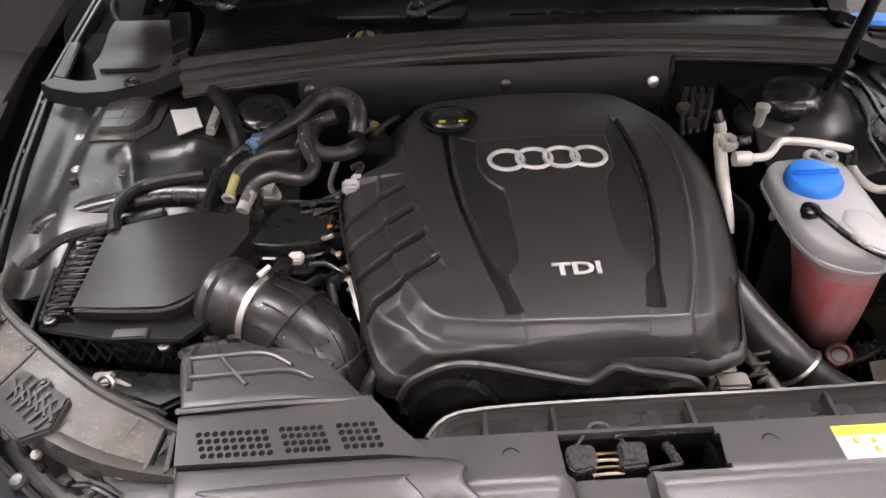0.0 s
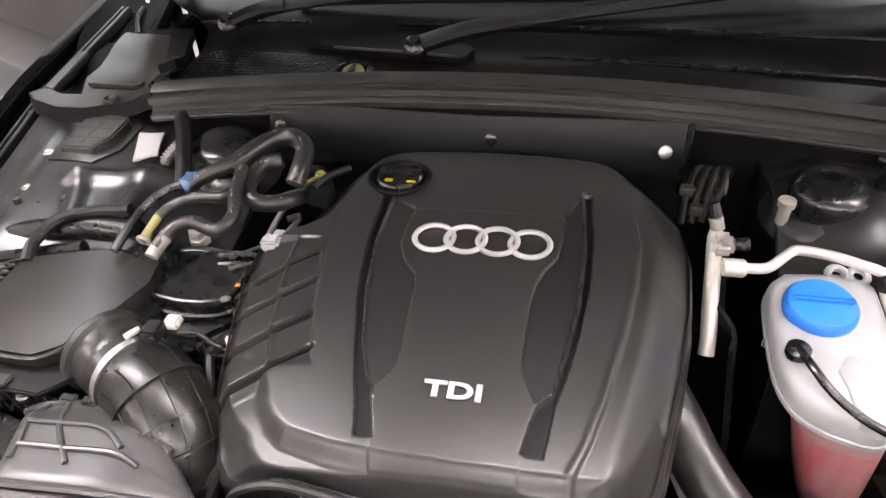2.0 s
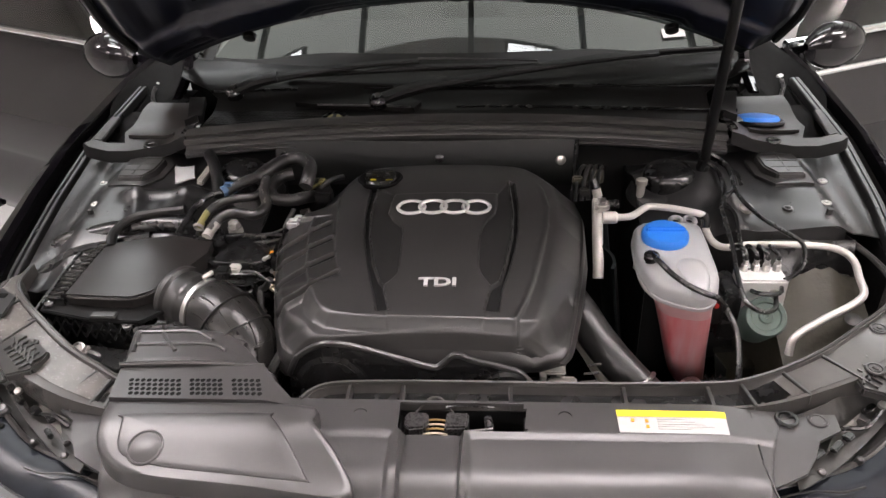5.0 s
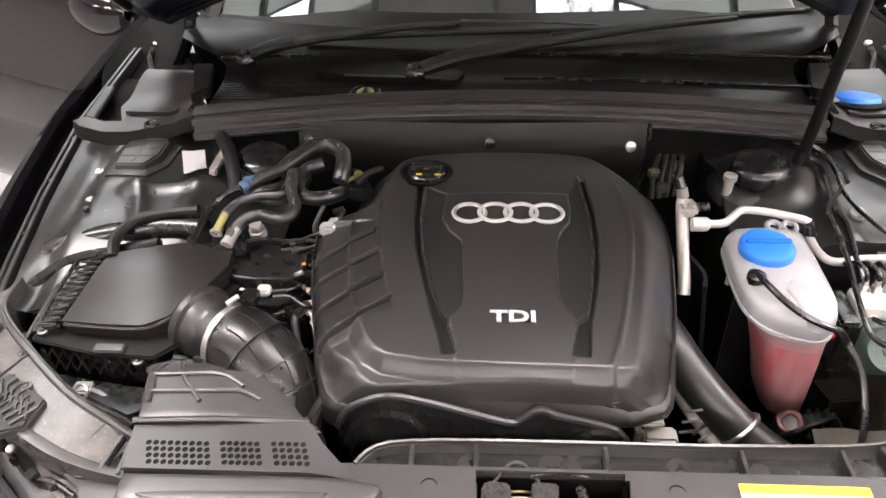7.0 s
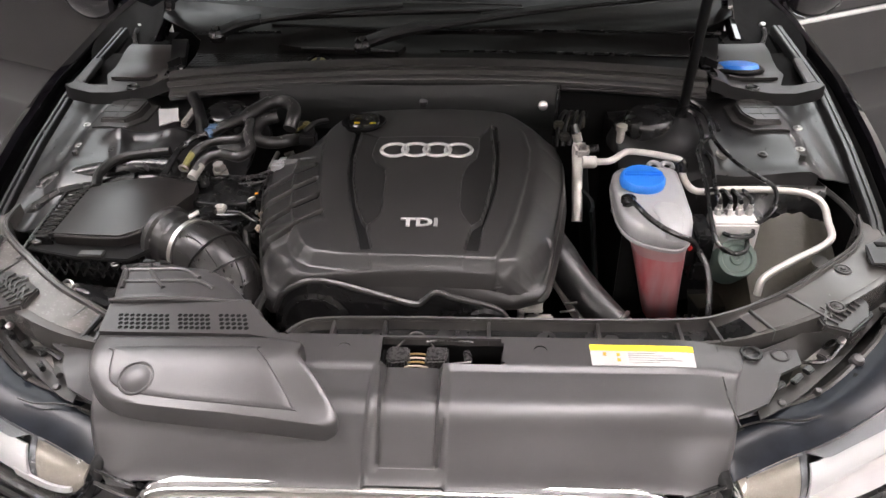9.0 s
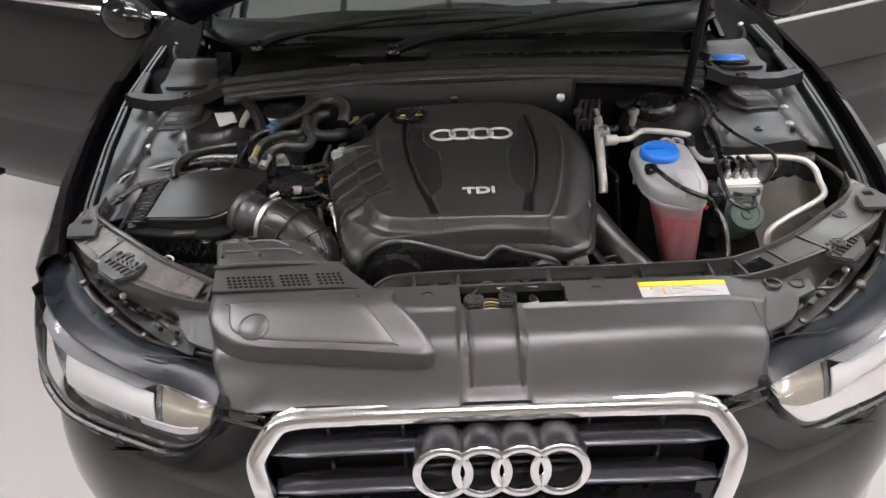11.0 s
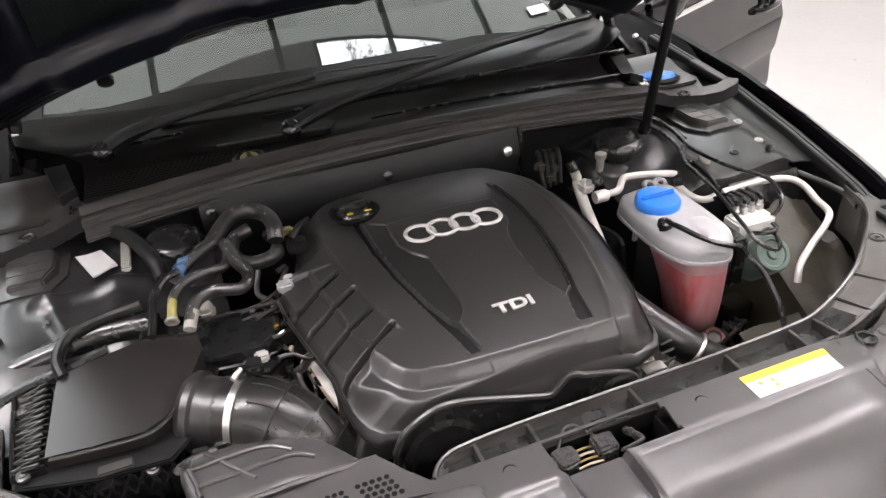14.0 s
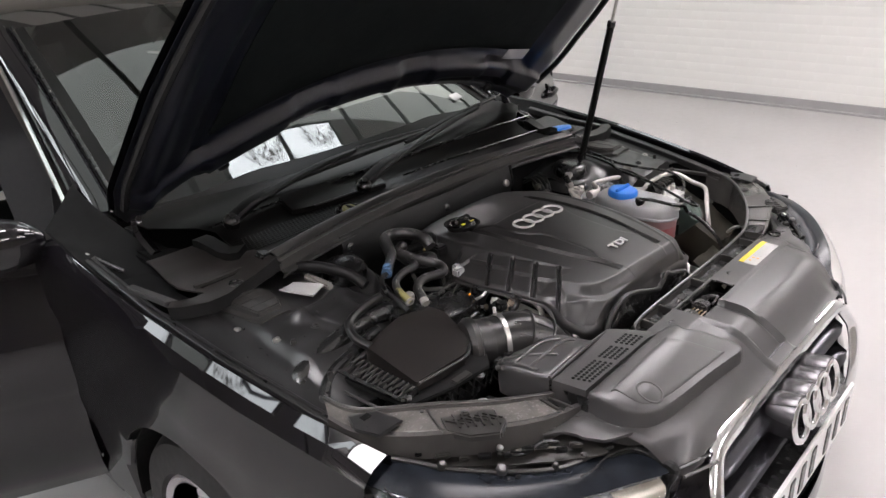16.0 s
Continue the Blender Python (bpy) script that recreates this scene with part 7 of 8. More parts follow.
part("fitting", lathe([(0.012, -0.012), (0.012, 0.012), (0.009, 0.016), (0, 0.016)], (0.314, 0.677, 0.900), (1, 0, 0), 14), M_PIPE, ac)
part("sleeve", tube([(0.496, 0.693, 0.897), (0.502, 0.690, 0.888), (0.503, 0.685, 0.874)], 0.0092, 12, 3), M_BLACK, ac)
part("valve_cap", lathe([(0, 0), (0.0095, 0), (0.0095, 0.016), (0.008, 0.018), (0, 0.018)], (0.318, 0.711, 0.910), (1, 0.05, 0.1), 12), M_BLACK, ac)
turbo = thing("engine_pipe", "pale aluminium engine pipe beside the cover", "pipe", (0.3, 0.68, 0.85))
part("pipe_run", tube([(0.300, 0.738, 0.910), (0.297, 0.728, 0.900), (0.297, 0.700, 0.870), (0.295, 0.665, 0.845), (0.294, 0.631, 0.820), (0.293, 0.615, 0.80)], 0.0105, 14, 5), M_PIPE, turbo)
part("flange", box((0.290, 0.700, 0.894), (0.318, 0.735, 0.916), 0.006), M_PIPE, turbo)
part("flange_bolt", lathe([(0.007, 0), (0.007, 0.007), (0, 0.008)], (0.305, 0.708, 0.915), (0, -0.3, 1), 6), M_STEEL, turbo)
part("sensor", tube([(0.299, 0.738, 0.914), (0.294, 0.742, 0.930)], 0.0095, 12, 1), M_CREAM, turbo)
part("sensor_plug", tube([(0.294, 0.742, 0.930), (0.288, 0.750, 0.946)], 0.0090, 10, 1), M_BLACK, turbo)

loom = thing("wiring_loom", "dark wrapped wiring loom behind the cover", "wiring", (0.28, 0.83, 0.88))
for k in range(4):
    part("cable", tube([(0.262 + 0.014 * k, 0.80 + 0.004 * k, 0.87), (0.268 + 0.015 * k, 0.835, 0.905 + 0.003 * k), (0.282 + 0.014 * k, 0.87, 0.918), (0.30 + 0.012 * k, 0.91, 0.895)], 0.0048, 8, 4), M_BLACKM, loom)
part("ribbed_boot", lathe([(0.0, 0)] + [(0.0155 if k % 2 else 0.0135, 0.0045 * k) for k in range(9)] + [(0.0, 0.038)], (0.290, 0.862, 0.900), (1, -0.35, 0.15), 24), M_OLIVE, loom, "dull olive rubber boot")
for k, (x, y, z) in enumerate(((0.268, 0.835, 0.905), (0.300, 0.830, 0.897), (0.322, 0.872, 0.915), (0.280, 0.812, 0.888))):
    part("loom_plug", box((x - 0.010, y - 0.008, z - 0.009), (x + 0.011, y + 0.008, z + 0.008), 0.003), (M_OLIVE, M_GRIME, M_BLACK, M_GRIME)[k], loom)

for k, pts in enumerate(([(0.539, 0.869, 0.950), (0.567, 0.853, 0.938), (0.576, 0.810, 0.926), (0.573, 0.744, 0.915), (0.595, 0.671, 0.906), (0.627, 0.627, 0.898), (0.652, 0.600, 0.888), (0.642, 0.555, 0.872), (0.617, 0.538, 0.855), (0.593, 0.544, 0.840)],
                         [(0.524, 0.848, 0.940), (0.552, 0.833, 0.928), (0.552, 0.764, 0.916), (0.534, 0.713, 0.906), (0.530, 0.666, 0.900), (0.525, 0.590, 0.888), (0.518, 0.521, 0.870), (0.520, 0.470, 0.852), (0.545, 0.455, 0.840), (0.575, 0.476, 0.832), (0.585, 0.51, 0.84)],
                         [(0.551, 0.878, 0.940), (0.579, 0.847, 0.928), (0.578, 0.777, 0.918), (0.544, 0.732, 0.908), (0.555, 0.688, 0.900), (0.546, 0.605, 0.880), (0.552, 0.56, 0.858)],
                         [(0.530, 0.900, 0.935), (0.558, 0.872, 0.932), (0.590, 0.830, 0.922), (0.592, 0.790, 0.915)])):
    line("brake_line", pts, 0.0044, M_BLACK, "thin black brake line to the pump unit", "brake line", "brake lines", 8)

pump = thing("brake_pump_unit", "silver brake pump block with dark green motor end", "pump unit", (0.57, 0.55, 0.75))
blk = part("valve_block", box((0.530, 0.530, 0.79), (0.614, 0.580, 0.852), 0.004), M_BLOCK, pump, "bare aluminium block")
for k in range(4):
    x = 0.545 + k * 0.019
    part("union", lathe([(0.0075, 0), (0.0075, 0.012), (0.005, 0.014), (0.005, 0.022), (0, 0.022)], (x, 0.566, 0.852), (0, 0, 1), 6), M_STEEL, pump)
    part("line_bend", tube([(x, 0.566, 0.87), (x, 0.569, 0.882), (x - 0.004, 0.578, 0.890 - 0.002 * k), (x - 0.010, 0.592, 0.888), (x - 0.014 + 0.006 * k, 0.612, 0.872)], 0.0038, 8, 4), M_BLACK, pump)
for x in (0.552, 0.590):
    part("bore", lathe([(0, 0.0), (0.009, 0), (0.009, 0.003), (0.005, 0.003), (0, 0.001)], (x, 0.529, 0.828), (0, -1, 0), 14), M_STEEL, pump)
part("motor", lathe([(0.036, -0.05), (0.036, 0.030), (0.033, 0.036), (0.026, 0.036), (0.024, 0.033), (0.013, 0.034), (0.011, 0.038), (0.004, 0.038), (0.003, 0.035), (0, 0.035)], (0.566, 0.500, 0.790), (-0.06, -0.55, 0.55), 36), M_GREEN, pump, "grey green motor end")
part("motor_ring", torus((0.5640, 0.480, 0.812), (-0.06, -0.55, 0.55), 0.020, 0.002, 26, 6), M_GREEN, pump)
part("control_box", box((0.495, 0.50, 0.74), (0.528, 0.585, 0.842), 0.005), M_BLACK, pump)
part("plug", box((0.478, 0.50, 0.775), (0.496, 0.56, 0.835), 0.004), M_BLACKM, pump)
part("red_latch", box((0.479, 0.494, 0.816), (0.488, 0.501, 0.825), 0.002), M_RED, pump, "red latch")
part("bracket_loop", tube([(0.545, 0.515, 0.842), (0.552, 0.498, 0.848), (0.575, 0.495, 0.848), (0.592, 0.506, 0.845), (0.60, 0.525, 0.842)], 0.004, 8, 4), M_BLACK, pump)

liner = thing("wheelhouse_panel", "dirt-stained brown wheelhouse metal beside the pump", "wheelhouse", (0.68, 0.5, 0.6))
part("upper_sheet", surf(lambda u, v: (0.60 + 0.175 * u, 0.598 - 0.188 * v + 0.022 * smooth(0.3, 0.6, u) * (1 - v), 0.800 - 0.095 * v + 0.025 * math.sin(math.pi * u) * (1 - v) + 0.020 * noise.noise((u * 3, v * 3, 1)) + 0.007 * noise.noise((u * 9, v * 9, 4))), lin(0, 1, 14), lin(0, 1, 14), 0.003), M_BROWN, liner)
part("splash_panel", surf(lambda u, v: (0.60 + 0.172 * u, 0.655 - 0.045 * v + 0.02 * smooth(0.3, 0.6, u) * v, 0.862 - 0.052 * v ** 1.6 - 0.01 * v * smooth(0.35, 0.55, u)), lin(0, 1, 16), lin(0, 1, 8), 0.004), M_BLACK, liner, "glossy black splash panel")
part("lower_sheet", surf(lambda u, v: (0.46 + 0.30 * u, 0.42 - 0.10 * v, 0.70 - 0.06 * v + 0.02 * noise.noise((u * 4, v * 3, 5))), lin(0, 1, 12), lin(0, 1, 8), 0.003), M_BROWN, liner)
part("drop_sheet", surf(lambda u, v: (0.60 - 0.02 * v, 0.63 - 0.24 * u, 0.835 - 0.13 * u - 0.2 * v), lin(0, 1, 6), [0, 1], 0.003), M_BROWN, liner)
part("chassis_rail", join(surf(lambda u, v: (0.520 + 0.25 * u + 0.010 * v, 0.555 + 0.05 * u - 0.045 * v, 0.665 - 0.004 * math.sin(6 * u)), lin(0, 1, 10), [0, 0.5, 1], 0.003), surf(lambda u, v: (0.530 + 0.25 * u, 0.510 + 0.05 * u - 0.01 * v, 0.665 - 0.004 * math.sin(6 * u) - 0.09 * v), lin(0, 1, 10), [0, 1], 0.003)), M_BROWN, liner, "dirt-covered chassis rail")
part("fold", tube([(0.61, 0.605, 0.812), (0.65, 0.612, 0.812), (0.69, 0.628, 0.806), (0.73, 0.628, 0.804), (0.765, 0.625, 0.80)], 0.0035, 6, 4), M_DUST, liner)
part("small_bracket", tube([(0.645, 0.40, 0.735), (0.650, 0.385, 0.752), (0.662, 0.372, 0.755)], 0.005, 6, 3), M_STEEL, liner)
part("bright_disc", lathe([(0, 0), (0.014, 0), (0.014, 0.003), (0, 0.004)], (0.725, 0.50, 0.79), (-0.2, -0.3, 1), 16), M_GRIME, liner)
part("edge_pipe", tube([(0.765, 0.70, 0.852), (0.79, 0.61, 0.85), (0.79, 0.54, 0.852), (0.77, 0.49, 0.852)], 0.006, 8, 4), M_DUST, liner)
valve = thing("fluid_reservoir_cap", "cream plastic nipple beside the strut tower", "cap", (0.41, 0.80, 0.9))
part("stem", tube([(0.399, 0.815, 0.875), (0.398, 0.812, 0.910)], 0.0085, 12, 1), M_CREAM, valve)
part("collar", lathe([(0.012, 0), (0.012, 0.010), (0.008, 0.012), (0, 0.012)], (0.398, 0.812, 0.905), (0, 0, 1), 14), M_CREAM, valve)
single("grease_nipple", join(lathe([(0.013, -0.01), (0.013, 0.012), (0.009, 0.016), (0, 0.016)], (0.583, 0.715, 0.892), (0, -0.2, 1), 12), tube([(0.583, 0.715, 0.88), (0.565, 0.722, 0.875)], 0.006, 8, 1)), M_CREAM, "pale plastic clip on the inner wing", "clip")
heat = thing("heat_shield_mat", "matt black insulating mat beside the engine", "mat", (0.33, 0.6, 0.6))
part("mat_sheet", surf(lambda u, v: (0.312 + 0.012 * math.sin(9 * u) + 0.035 * v, 0.79 - 0.20 * u, 0.868 - 0.03 * u - 0.25 * v), lin(0, 1, 12), lin(0, 1, 8), 0.006), M_FELT, heat)

# ---- left side: filter box, intake hose, hoses ----
af = thing("air_filter_box", "black plastic air filter box with smooth lid", "air filter box", (-0.58, 0.5, 0.75))
LID = [(-0.660, 0.437), (-0.600, 0.430), (-0.535, 0.428), (-0.505, 0.446), (-0.478, 0.482), (-0.445, 0.565), (-0.450, 0.605), (-0.478, 0.632), (-0.560, 0.610), (-0.648, 0.585)]


def lid_z(x, y):
    return 0.882 + 0.010 * smooth(0.43, 0.60, y) + 0.004 * math.sin(3 * x) + 0.010 * (1 - ((x + 0.56) / 0.12) ** 2) * (1 - ((y - 0.53) / 0.13) ** 2) - 0.006


part("lid", plate(LID, lid_z, 0.006, 0.030, 0.03), M_LID, af, "smooth satin lid", angle=40)
LB = [(-0.71, 0.60), (-0.695, 0.430), (-0.60, 0.405), (-0.520, 0.400), (-0.480, 0.44), (-0.43, 0.55), (-0.44, 0.63), (-0.56, 0.63)]
part("body", prism([(x * 0.995, y) for x, y in LB], 0.66, 0.852, 0.008), M_BLACK, af)
part("flange", prism([(-0.72, 0.605), (-0.705, 0.420), (-0.60, 0.393), (-0.51, 0.388), (-0.47, 0.43), (-0.43, 0.55), (-0.44, 0.635), (-0.56, 0.635)], 0.850, 0.858, 0.002), M_BLACKM, af)
for k in range(13):
    y = 0.432 + 0.0130 * k
    part("rib", box((-0.690, y - 0.0014, 0.852), (-0.662, y + 0.0014, 0.874), 0.0006), M_BLACK, af)
for k in range(12):
    y = 0.434 + 0.0138 * k
    part("lacing", tube([(-0.668, y, 0.876), (-0.704, y + 0.007, 0.868), (-0.668, y + 0.0138, 0.876)], 0.0022, 5, 1), M_DUST, af)
part("comb_rail", tube([(-0.700, 0.425, 0.866), (-0.708, 0.50, 0.868), (-0.714, 0.60, 0.868)], 0.0040, 6, 3), M_BLACK, af)
part("comb_rail", tube([(-0.722, 0.418, 0.845), (-0.730, 0.50, 0.847), (-0.736, 0.60, 0.847)], 0.0034, 6, 3), M_DUST, af)
for k in range(11):
    x = -0.690 + 0.018 * k
    part("lattice", tube([(x, 0.412 - 0.02 * smooth(-0.69, -0.52, x), 0.848), (x + 0.018, 0.40 - 0.014 * smooth(-0.69, -0.52, x), 0.818)], 0.0024, 4, 1), M_BLACK, af)
    part("lattice", tube([(x + 0.018, 0.412 - 0.02 * smooth(-0.69, -0.52, x), 0.848), (x, 0.40 - 0.014 * smooth(-0.69, -0.52, x), 0.818)], 0.0024, 4, 1), M_BLACK, af)
for x, y, z in ((-0.535, 0.392, 0.848), (-0.700, 0.56, 0.866), (-0.690, 0.432, 0.866)):
    bolt((x, y, z), (0, -0.2, 1), 0.006, parent=af, material=M_DUST)
part("outlet", lathe([(0.050, -0.022), (0.053, -0.018), (0.058, -0.012), (0.058, -0.002), (0.052, 0.002), (0.051, 0.022), (0.0525, 0.026), (0.0515, 0.030), (0.0515, 0.050), (0.050, 0.056)], (-0.462, 0.468, 0.850), (0.80, -0.42, -0.05), 36), M_COVER, af)
part("front_ledge", prism([(-0.70, 0.415), (-0.52, 0.385), (-0.505, 0.345), (-0.54, 0.325), (-0.68, 0.39)], 0.74, 0.80, 0.006), M_BLACK, af)
part("low_rail", tube([(-0.755, 0.47, 0.82), (-0.70, 0.405, 0.80), (-0.60, 0.36, 0.79), (-0.53, 0.32, 0.79)], 0.005, 6, 3), M_DUST, af)
part("lid_lip", tube([(x, y - 0.003, lid_z(x, y) + 0.002) for x, y in [(-0.655, 0.437), (-0.600, 0.430), (-0.535, 0.428), (-0.505, 0.446), (-0.478, 0.482)]], 0.0032, 6, 4), M_DUST, af)
part("clip_tab", box((-0.60, 0.392, 0.858), (-0.555, 0.41, 0.864), 0.002), M_DUST, af)
part("bright_tab", tube([(-0.615, 0.338, 0.835), (-0.60, 0.345, 0.845), (-0.585, 0.335, 0.845), (-0.59, 0.325, 0.835)], 0.0025, 6, 3), M_STEEL, af, "bright metal tab")

hose = thing("intake_hose", "ribbed black rubber intake hose with steel clamp", "intake hose", (-0.38, 0.42, 0.75))
HP = [(-0.432, 0.452, 0.848), (-0.405, 0.436, 0.848), (-0.372, 0.418, 0.842), (-0.345, 0.395, 0.825), (-0.328, 0.375, 0.795), (-0.318, 0.355, 0.755)]
part("bellows", tube(HP, lambda t: 0.0515 + 0.0050 * math.sin(math.pi * min(1, max(0, (t - 0.18) / 0.75))) ** 0.6, 40, 14), M_BELLOWS, hose, angle=60)
def ring_on(t, r, w, m, nm, lb=""):
    ps = spline(HP, 14)
    i = int(t * (len(ps) - 1))
    d = (ps[i + 1] - ps[i - 1]).normalized()
    return part(nm, lathe([(r - 0.004, -w), (r + 0.003, -w), (r + 0.003, w), (r - 0.004, w)], ps[i], d, 40), m, hose, lb)
ring_on(0.17, 0.0525, 0.0048, M_STEEL, "clamp", "shiny steel clamp band")
for t in (0.44, 0.60, 0.75, 0.90):
    ring_on(t, 0.0585, 0.0018, M_BELLOWS, "bellows_ridge")
part("clamp_screw", tube([(-0.412, 0.452, 0.905), (-0.398, 0.466, 0.908)], 0.0042, 8, 1), M_ALU, hose)
part("sensor_plug", join(box((-0.376, 0.476, 0.897), (-0.356, 0.496, 0.909), 0.003), tube([(-0.385, 0.466, 0.90), (-0.360, 0.488, 0.906)], 0.0042, 8, 1)), M_PIPE, hose)
hps = spline(HP, 14)
for k in range(11):
    ang_k = 2 * math.pi * k / 11
    run = []
    for q in range(18, len(hps) - 2, 5):
        dd = (hps[q + 1] - hps[q - 1]).normalized()
        sx = dd.cross(Vector((0, 0, 1))).normalized()
        ux = sx.cross(dd)
        run.append(hps[q] + (sx * math.cos(ang_k) + ux * math.sin(ang_k)) * 0.0570)
    part("long_rib", tube(run, 0.0013, 5, 2), M_BELLOWS, hose)
part("sensor_body", box((-0.392, 0.452, 0.898), (-0.368, 0.478, 0.916), 0.003), M_BLACK, hose)
part("sensor_lead", tube([(-0.345, 0.462, 0.912), (-0.325, 0.470, 0.905), (-0.305, 0.468, 0.890), (-0.290, 0.480, 0.875)], 0.0032, 7, 4), M_BLACK, hose)

H = "rubber hose with worn white print at the rear of the bay"
line("breather_hose", [(-0.451, 0.726, 0.935), (-0.424, 0.747, 0.943), (-0.393, 0.772, 0.948), (-0.374, 0.812, 0.951)], 0.011, M_HOSE, H, "hose", "hoses", 14)
line("breather_hose", [(-0.400, 0.765, 0.942), (-0.378, 0.800, 0.950), (-0.352, 0.836, 0.953), (-0.322, 0.840, 0.954), (-0.296, 0.812, 0.954), (-0.288, 0.770, 0.950), (-0.292, 0.745, 0.935)], 0.0140, M_HOSE, H, "hose", "hoses", 16)
line("breather_hose", [(-0.376, 0.760, 0.945), (-0.367, 0.705, 0.940), (-0.352, 0.662, 0.935), (-0.368, 0.634, 0.930), (-0.410, 0.652, 0.926), (-0.440, 0.645, 0.918), (-0.455, 0.615, 0.905)], 0.0100, M_HOSE, H, "hose", "hoses", 14)
line("breather_hose", [(-0.477, 0.640, 0.905), (-0.474, 0.670, 0.916), (-0.455, 0.696, 0.924), (-0.420, 0.705, 0.930), (-0.384, 0.706, 0.934), (-0.374, 0.745, 0.940)], 0.0086, M_HOSE, H, "hose", "hoses", 14)
line("breather_hose", [(-0.330, 0.800, 0.938), (-0.358, 0.787, 0.934), (-0.367, 0.746, 0.927), (-0.348, 0.716, 0.922), (-0.316, 0.720, 0.917), (-0.295, 0.745, 0.910), (-0.290, 0.790, 0.89)], 0.0125, M_HOSE, H, "hose", "hoses", 14)
line("vacuum_hose", [(-0.559, 0.935, 0.925), (-0.545, 0.900, 0.937), (-0.521, 0.857, 0.935), (-0.497, 0.800, 0.925), (-0.486, 0.765, 0.905)], 0.013, M_BLACKM, "black vacuum hose beside the strut cap", "hose", "", 12)
line("vacuum_line", [(-0.451, 0.726, 0.935), (-0.480, 0.714, 0.932), (-0.501, 0.682, 0.924), (-0.507, 0.641, 0.916), (-0.512, 0.602, 0.905)], 0.0065, M_BLACK, "thin black vacuum line", "hose", "", 8)
line("cable_harness", [(-0.790, 0.60, 0.83), (-0.771, 0.640, 0.860), (-0.702, 0.655, 0.874), (-0.643, 0.662, 0.882), (-0.587, 0.668, 0.888), (-0.514, 0.660, 0.890)], 0.021, M_BLACK, "thick taped cable harness behind the filter box", "wiring", "", 14)
line("cable_harness", [(-0.640, 0.580, 0.890), (-0.647, 0.615, 0.900), (-0.628, 0.655, 0.910), (-0.580, 0.672, 0.915), (-0.522, 0.676, 0.920)], 0.0095, M_RUBBER, "black wrapped cable over the filter box", "wiring", "", 10)
line("cable_harness", [(-0.785, 0.56, 0.84), (-0.73, 0.60, 0.862), (-0.66, 0.615, 0.872), (-0.58, 0.625, 0.884)], 0.012, M_BLACK, "glossy black cable behind the filter box", "wiring", "", 10)
fit1 = thing("hose_connector", "yellowish quick connector on a hose end", "connector", (-0.48, 0.64, 0.9), "hose connectors")
part("sleeve", tube([(-0.474, 0.672, 0.917), (-0.478, 0.645, 0.910), (-0.480, 0.632, 0.906)], 0.0080, 14, 3), M_YELLOWP, fit1)
part("ring", torus((-0.481, 0.629, 0.905), (0.15, 0.9, 0.3), 0.0085, 0.003, 20, 6), M_CREAM, fit1)
fit2 = thing("hose_connector", "grey quick connector on a hose end", "connector", (-0.455, 0.61, 0.9), "hose connectors")
part("sleeve", tube([(-0.447, 0.632, 0.912), (-0.456, 0.610, 0.902), (-0.458, 0.603, 0.899)], 0.0098, 14, 3), M_CREAM, fit2)
single("blue_band", join(tube([(-0.458, 0.722, 0.934), (-0.450, 0.7285, 0.936)], 0.0122, 14, 1), tube([(-0.446, 0.732, 0.937), (-0.438, 0.7385, 0.939)], 0.0122, 14, 1), box((-0.455, 0.722, 0.944), (-0.440, 0.738, 0.951), 0.002)), mat("faded_blue_clip", (0.05, 0.10, 0.18), 0.5), "faded blue clip round a hose", "clip")

res = thing("fluid_housing", "glossy black plastic housing under the hoses", "housing", (-0.42, 0.6, 0.8))
part("housing_body", prism([(-0.50, 0.52), (-0.36, 0.50), (-0.31, 0.55), (-0.31, 0.66), (-0.36, 0.70), (-0.48, 0.68)], 0.70, 0.842, 0.016, 3), M_BLACK, res)
HB = [(-0.470, 0.570), (-0.440, 0.555), (-0.390, 0.548), (-0.345, 0.556), (-0.325, 0.585), (-0.325, 0.625), (-0.345, 0.655), (-0.40, 0.668), (-0.455, 0.66), (-0.475, 0.62)]
part("lid", dome_lid(HB, lambda x, y: 0.872, 0.836, [(1.0, -0.012), (0.985, -0.004), (0.95, 0.0), (0.90, 0.001), (0.86, -0.002), (0.80, -0.003), (0.5, -0.003), (0.2, -0.003)]), M_BLACK, res, "glossy lid")
for z, k in ((0.850, 1.03), (0.838, 1.05)):
    cxh, cyh = -0.40, 0.61
    part("lip", tube([(cxh + (x - cxh) * k, cyh + (y - cyh) * k, z) for x, y in HB + HB[:1]], 0.0042, 7, 4), M_BLACK, res)
part("bright_plug", lathe([(0.016, -0.01), (0.016, 0.003), (0.0125, 0.004), (0.0125, 0.014), (0.010, 0.017), (0, 0.017)], (-0.432, 0.684, 0.872), (0, -0.2, 1), 6), M_CREAM, res, "pale six-sided plug")
part("rim_line", tube([(-0.49, 0.525, 0.858), (-0.42, 0.512, 0.858), (-0.36, 0.506, 0.858)], 0.004, 6, 3), M_BLACK, res)

# clutter between the housing and the cover
brk = thing("hose_bracket", "black plastic bracket that holds two hose connectors", "bracket", (-0.49, 0.63, 0.88))
part("bracket_body", prism([(-0.535, 0.640), (-0.50, 0.665), (-0.435, 0.640), (-0.43, 0.610), (-0.465, 0.600), (-0.53, 0.615)], 0.872, 0.897, 0.005), M_BLACK, brk)
part("clip_arm", box((-0.520, 0.648, 0.893), (-0.498, 0.660, 0.912), 0.003), M_BLACK, brk)
part("clip_arm", box((-0.455, 0.618, 0.893), (-0.438, 0.632, 0.905), 0.003), M_BLACK, brk)
clut = thing("injector_wiring", "tangle of small pipes, plugs and wires beside the engine", "wiring", (-0.29, 0.6, 0.8))
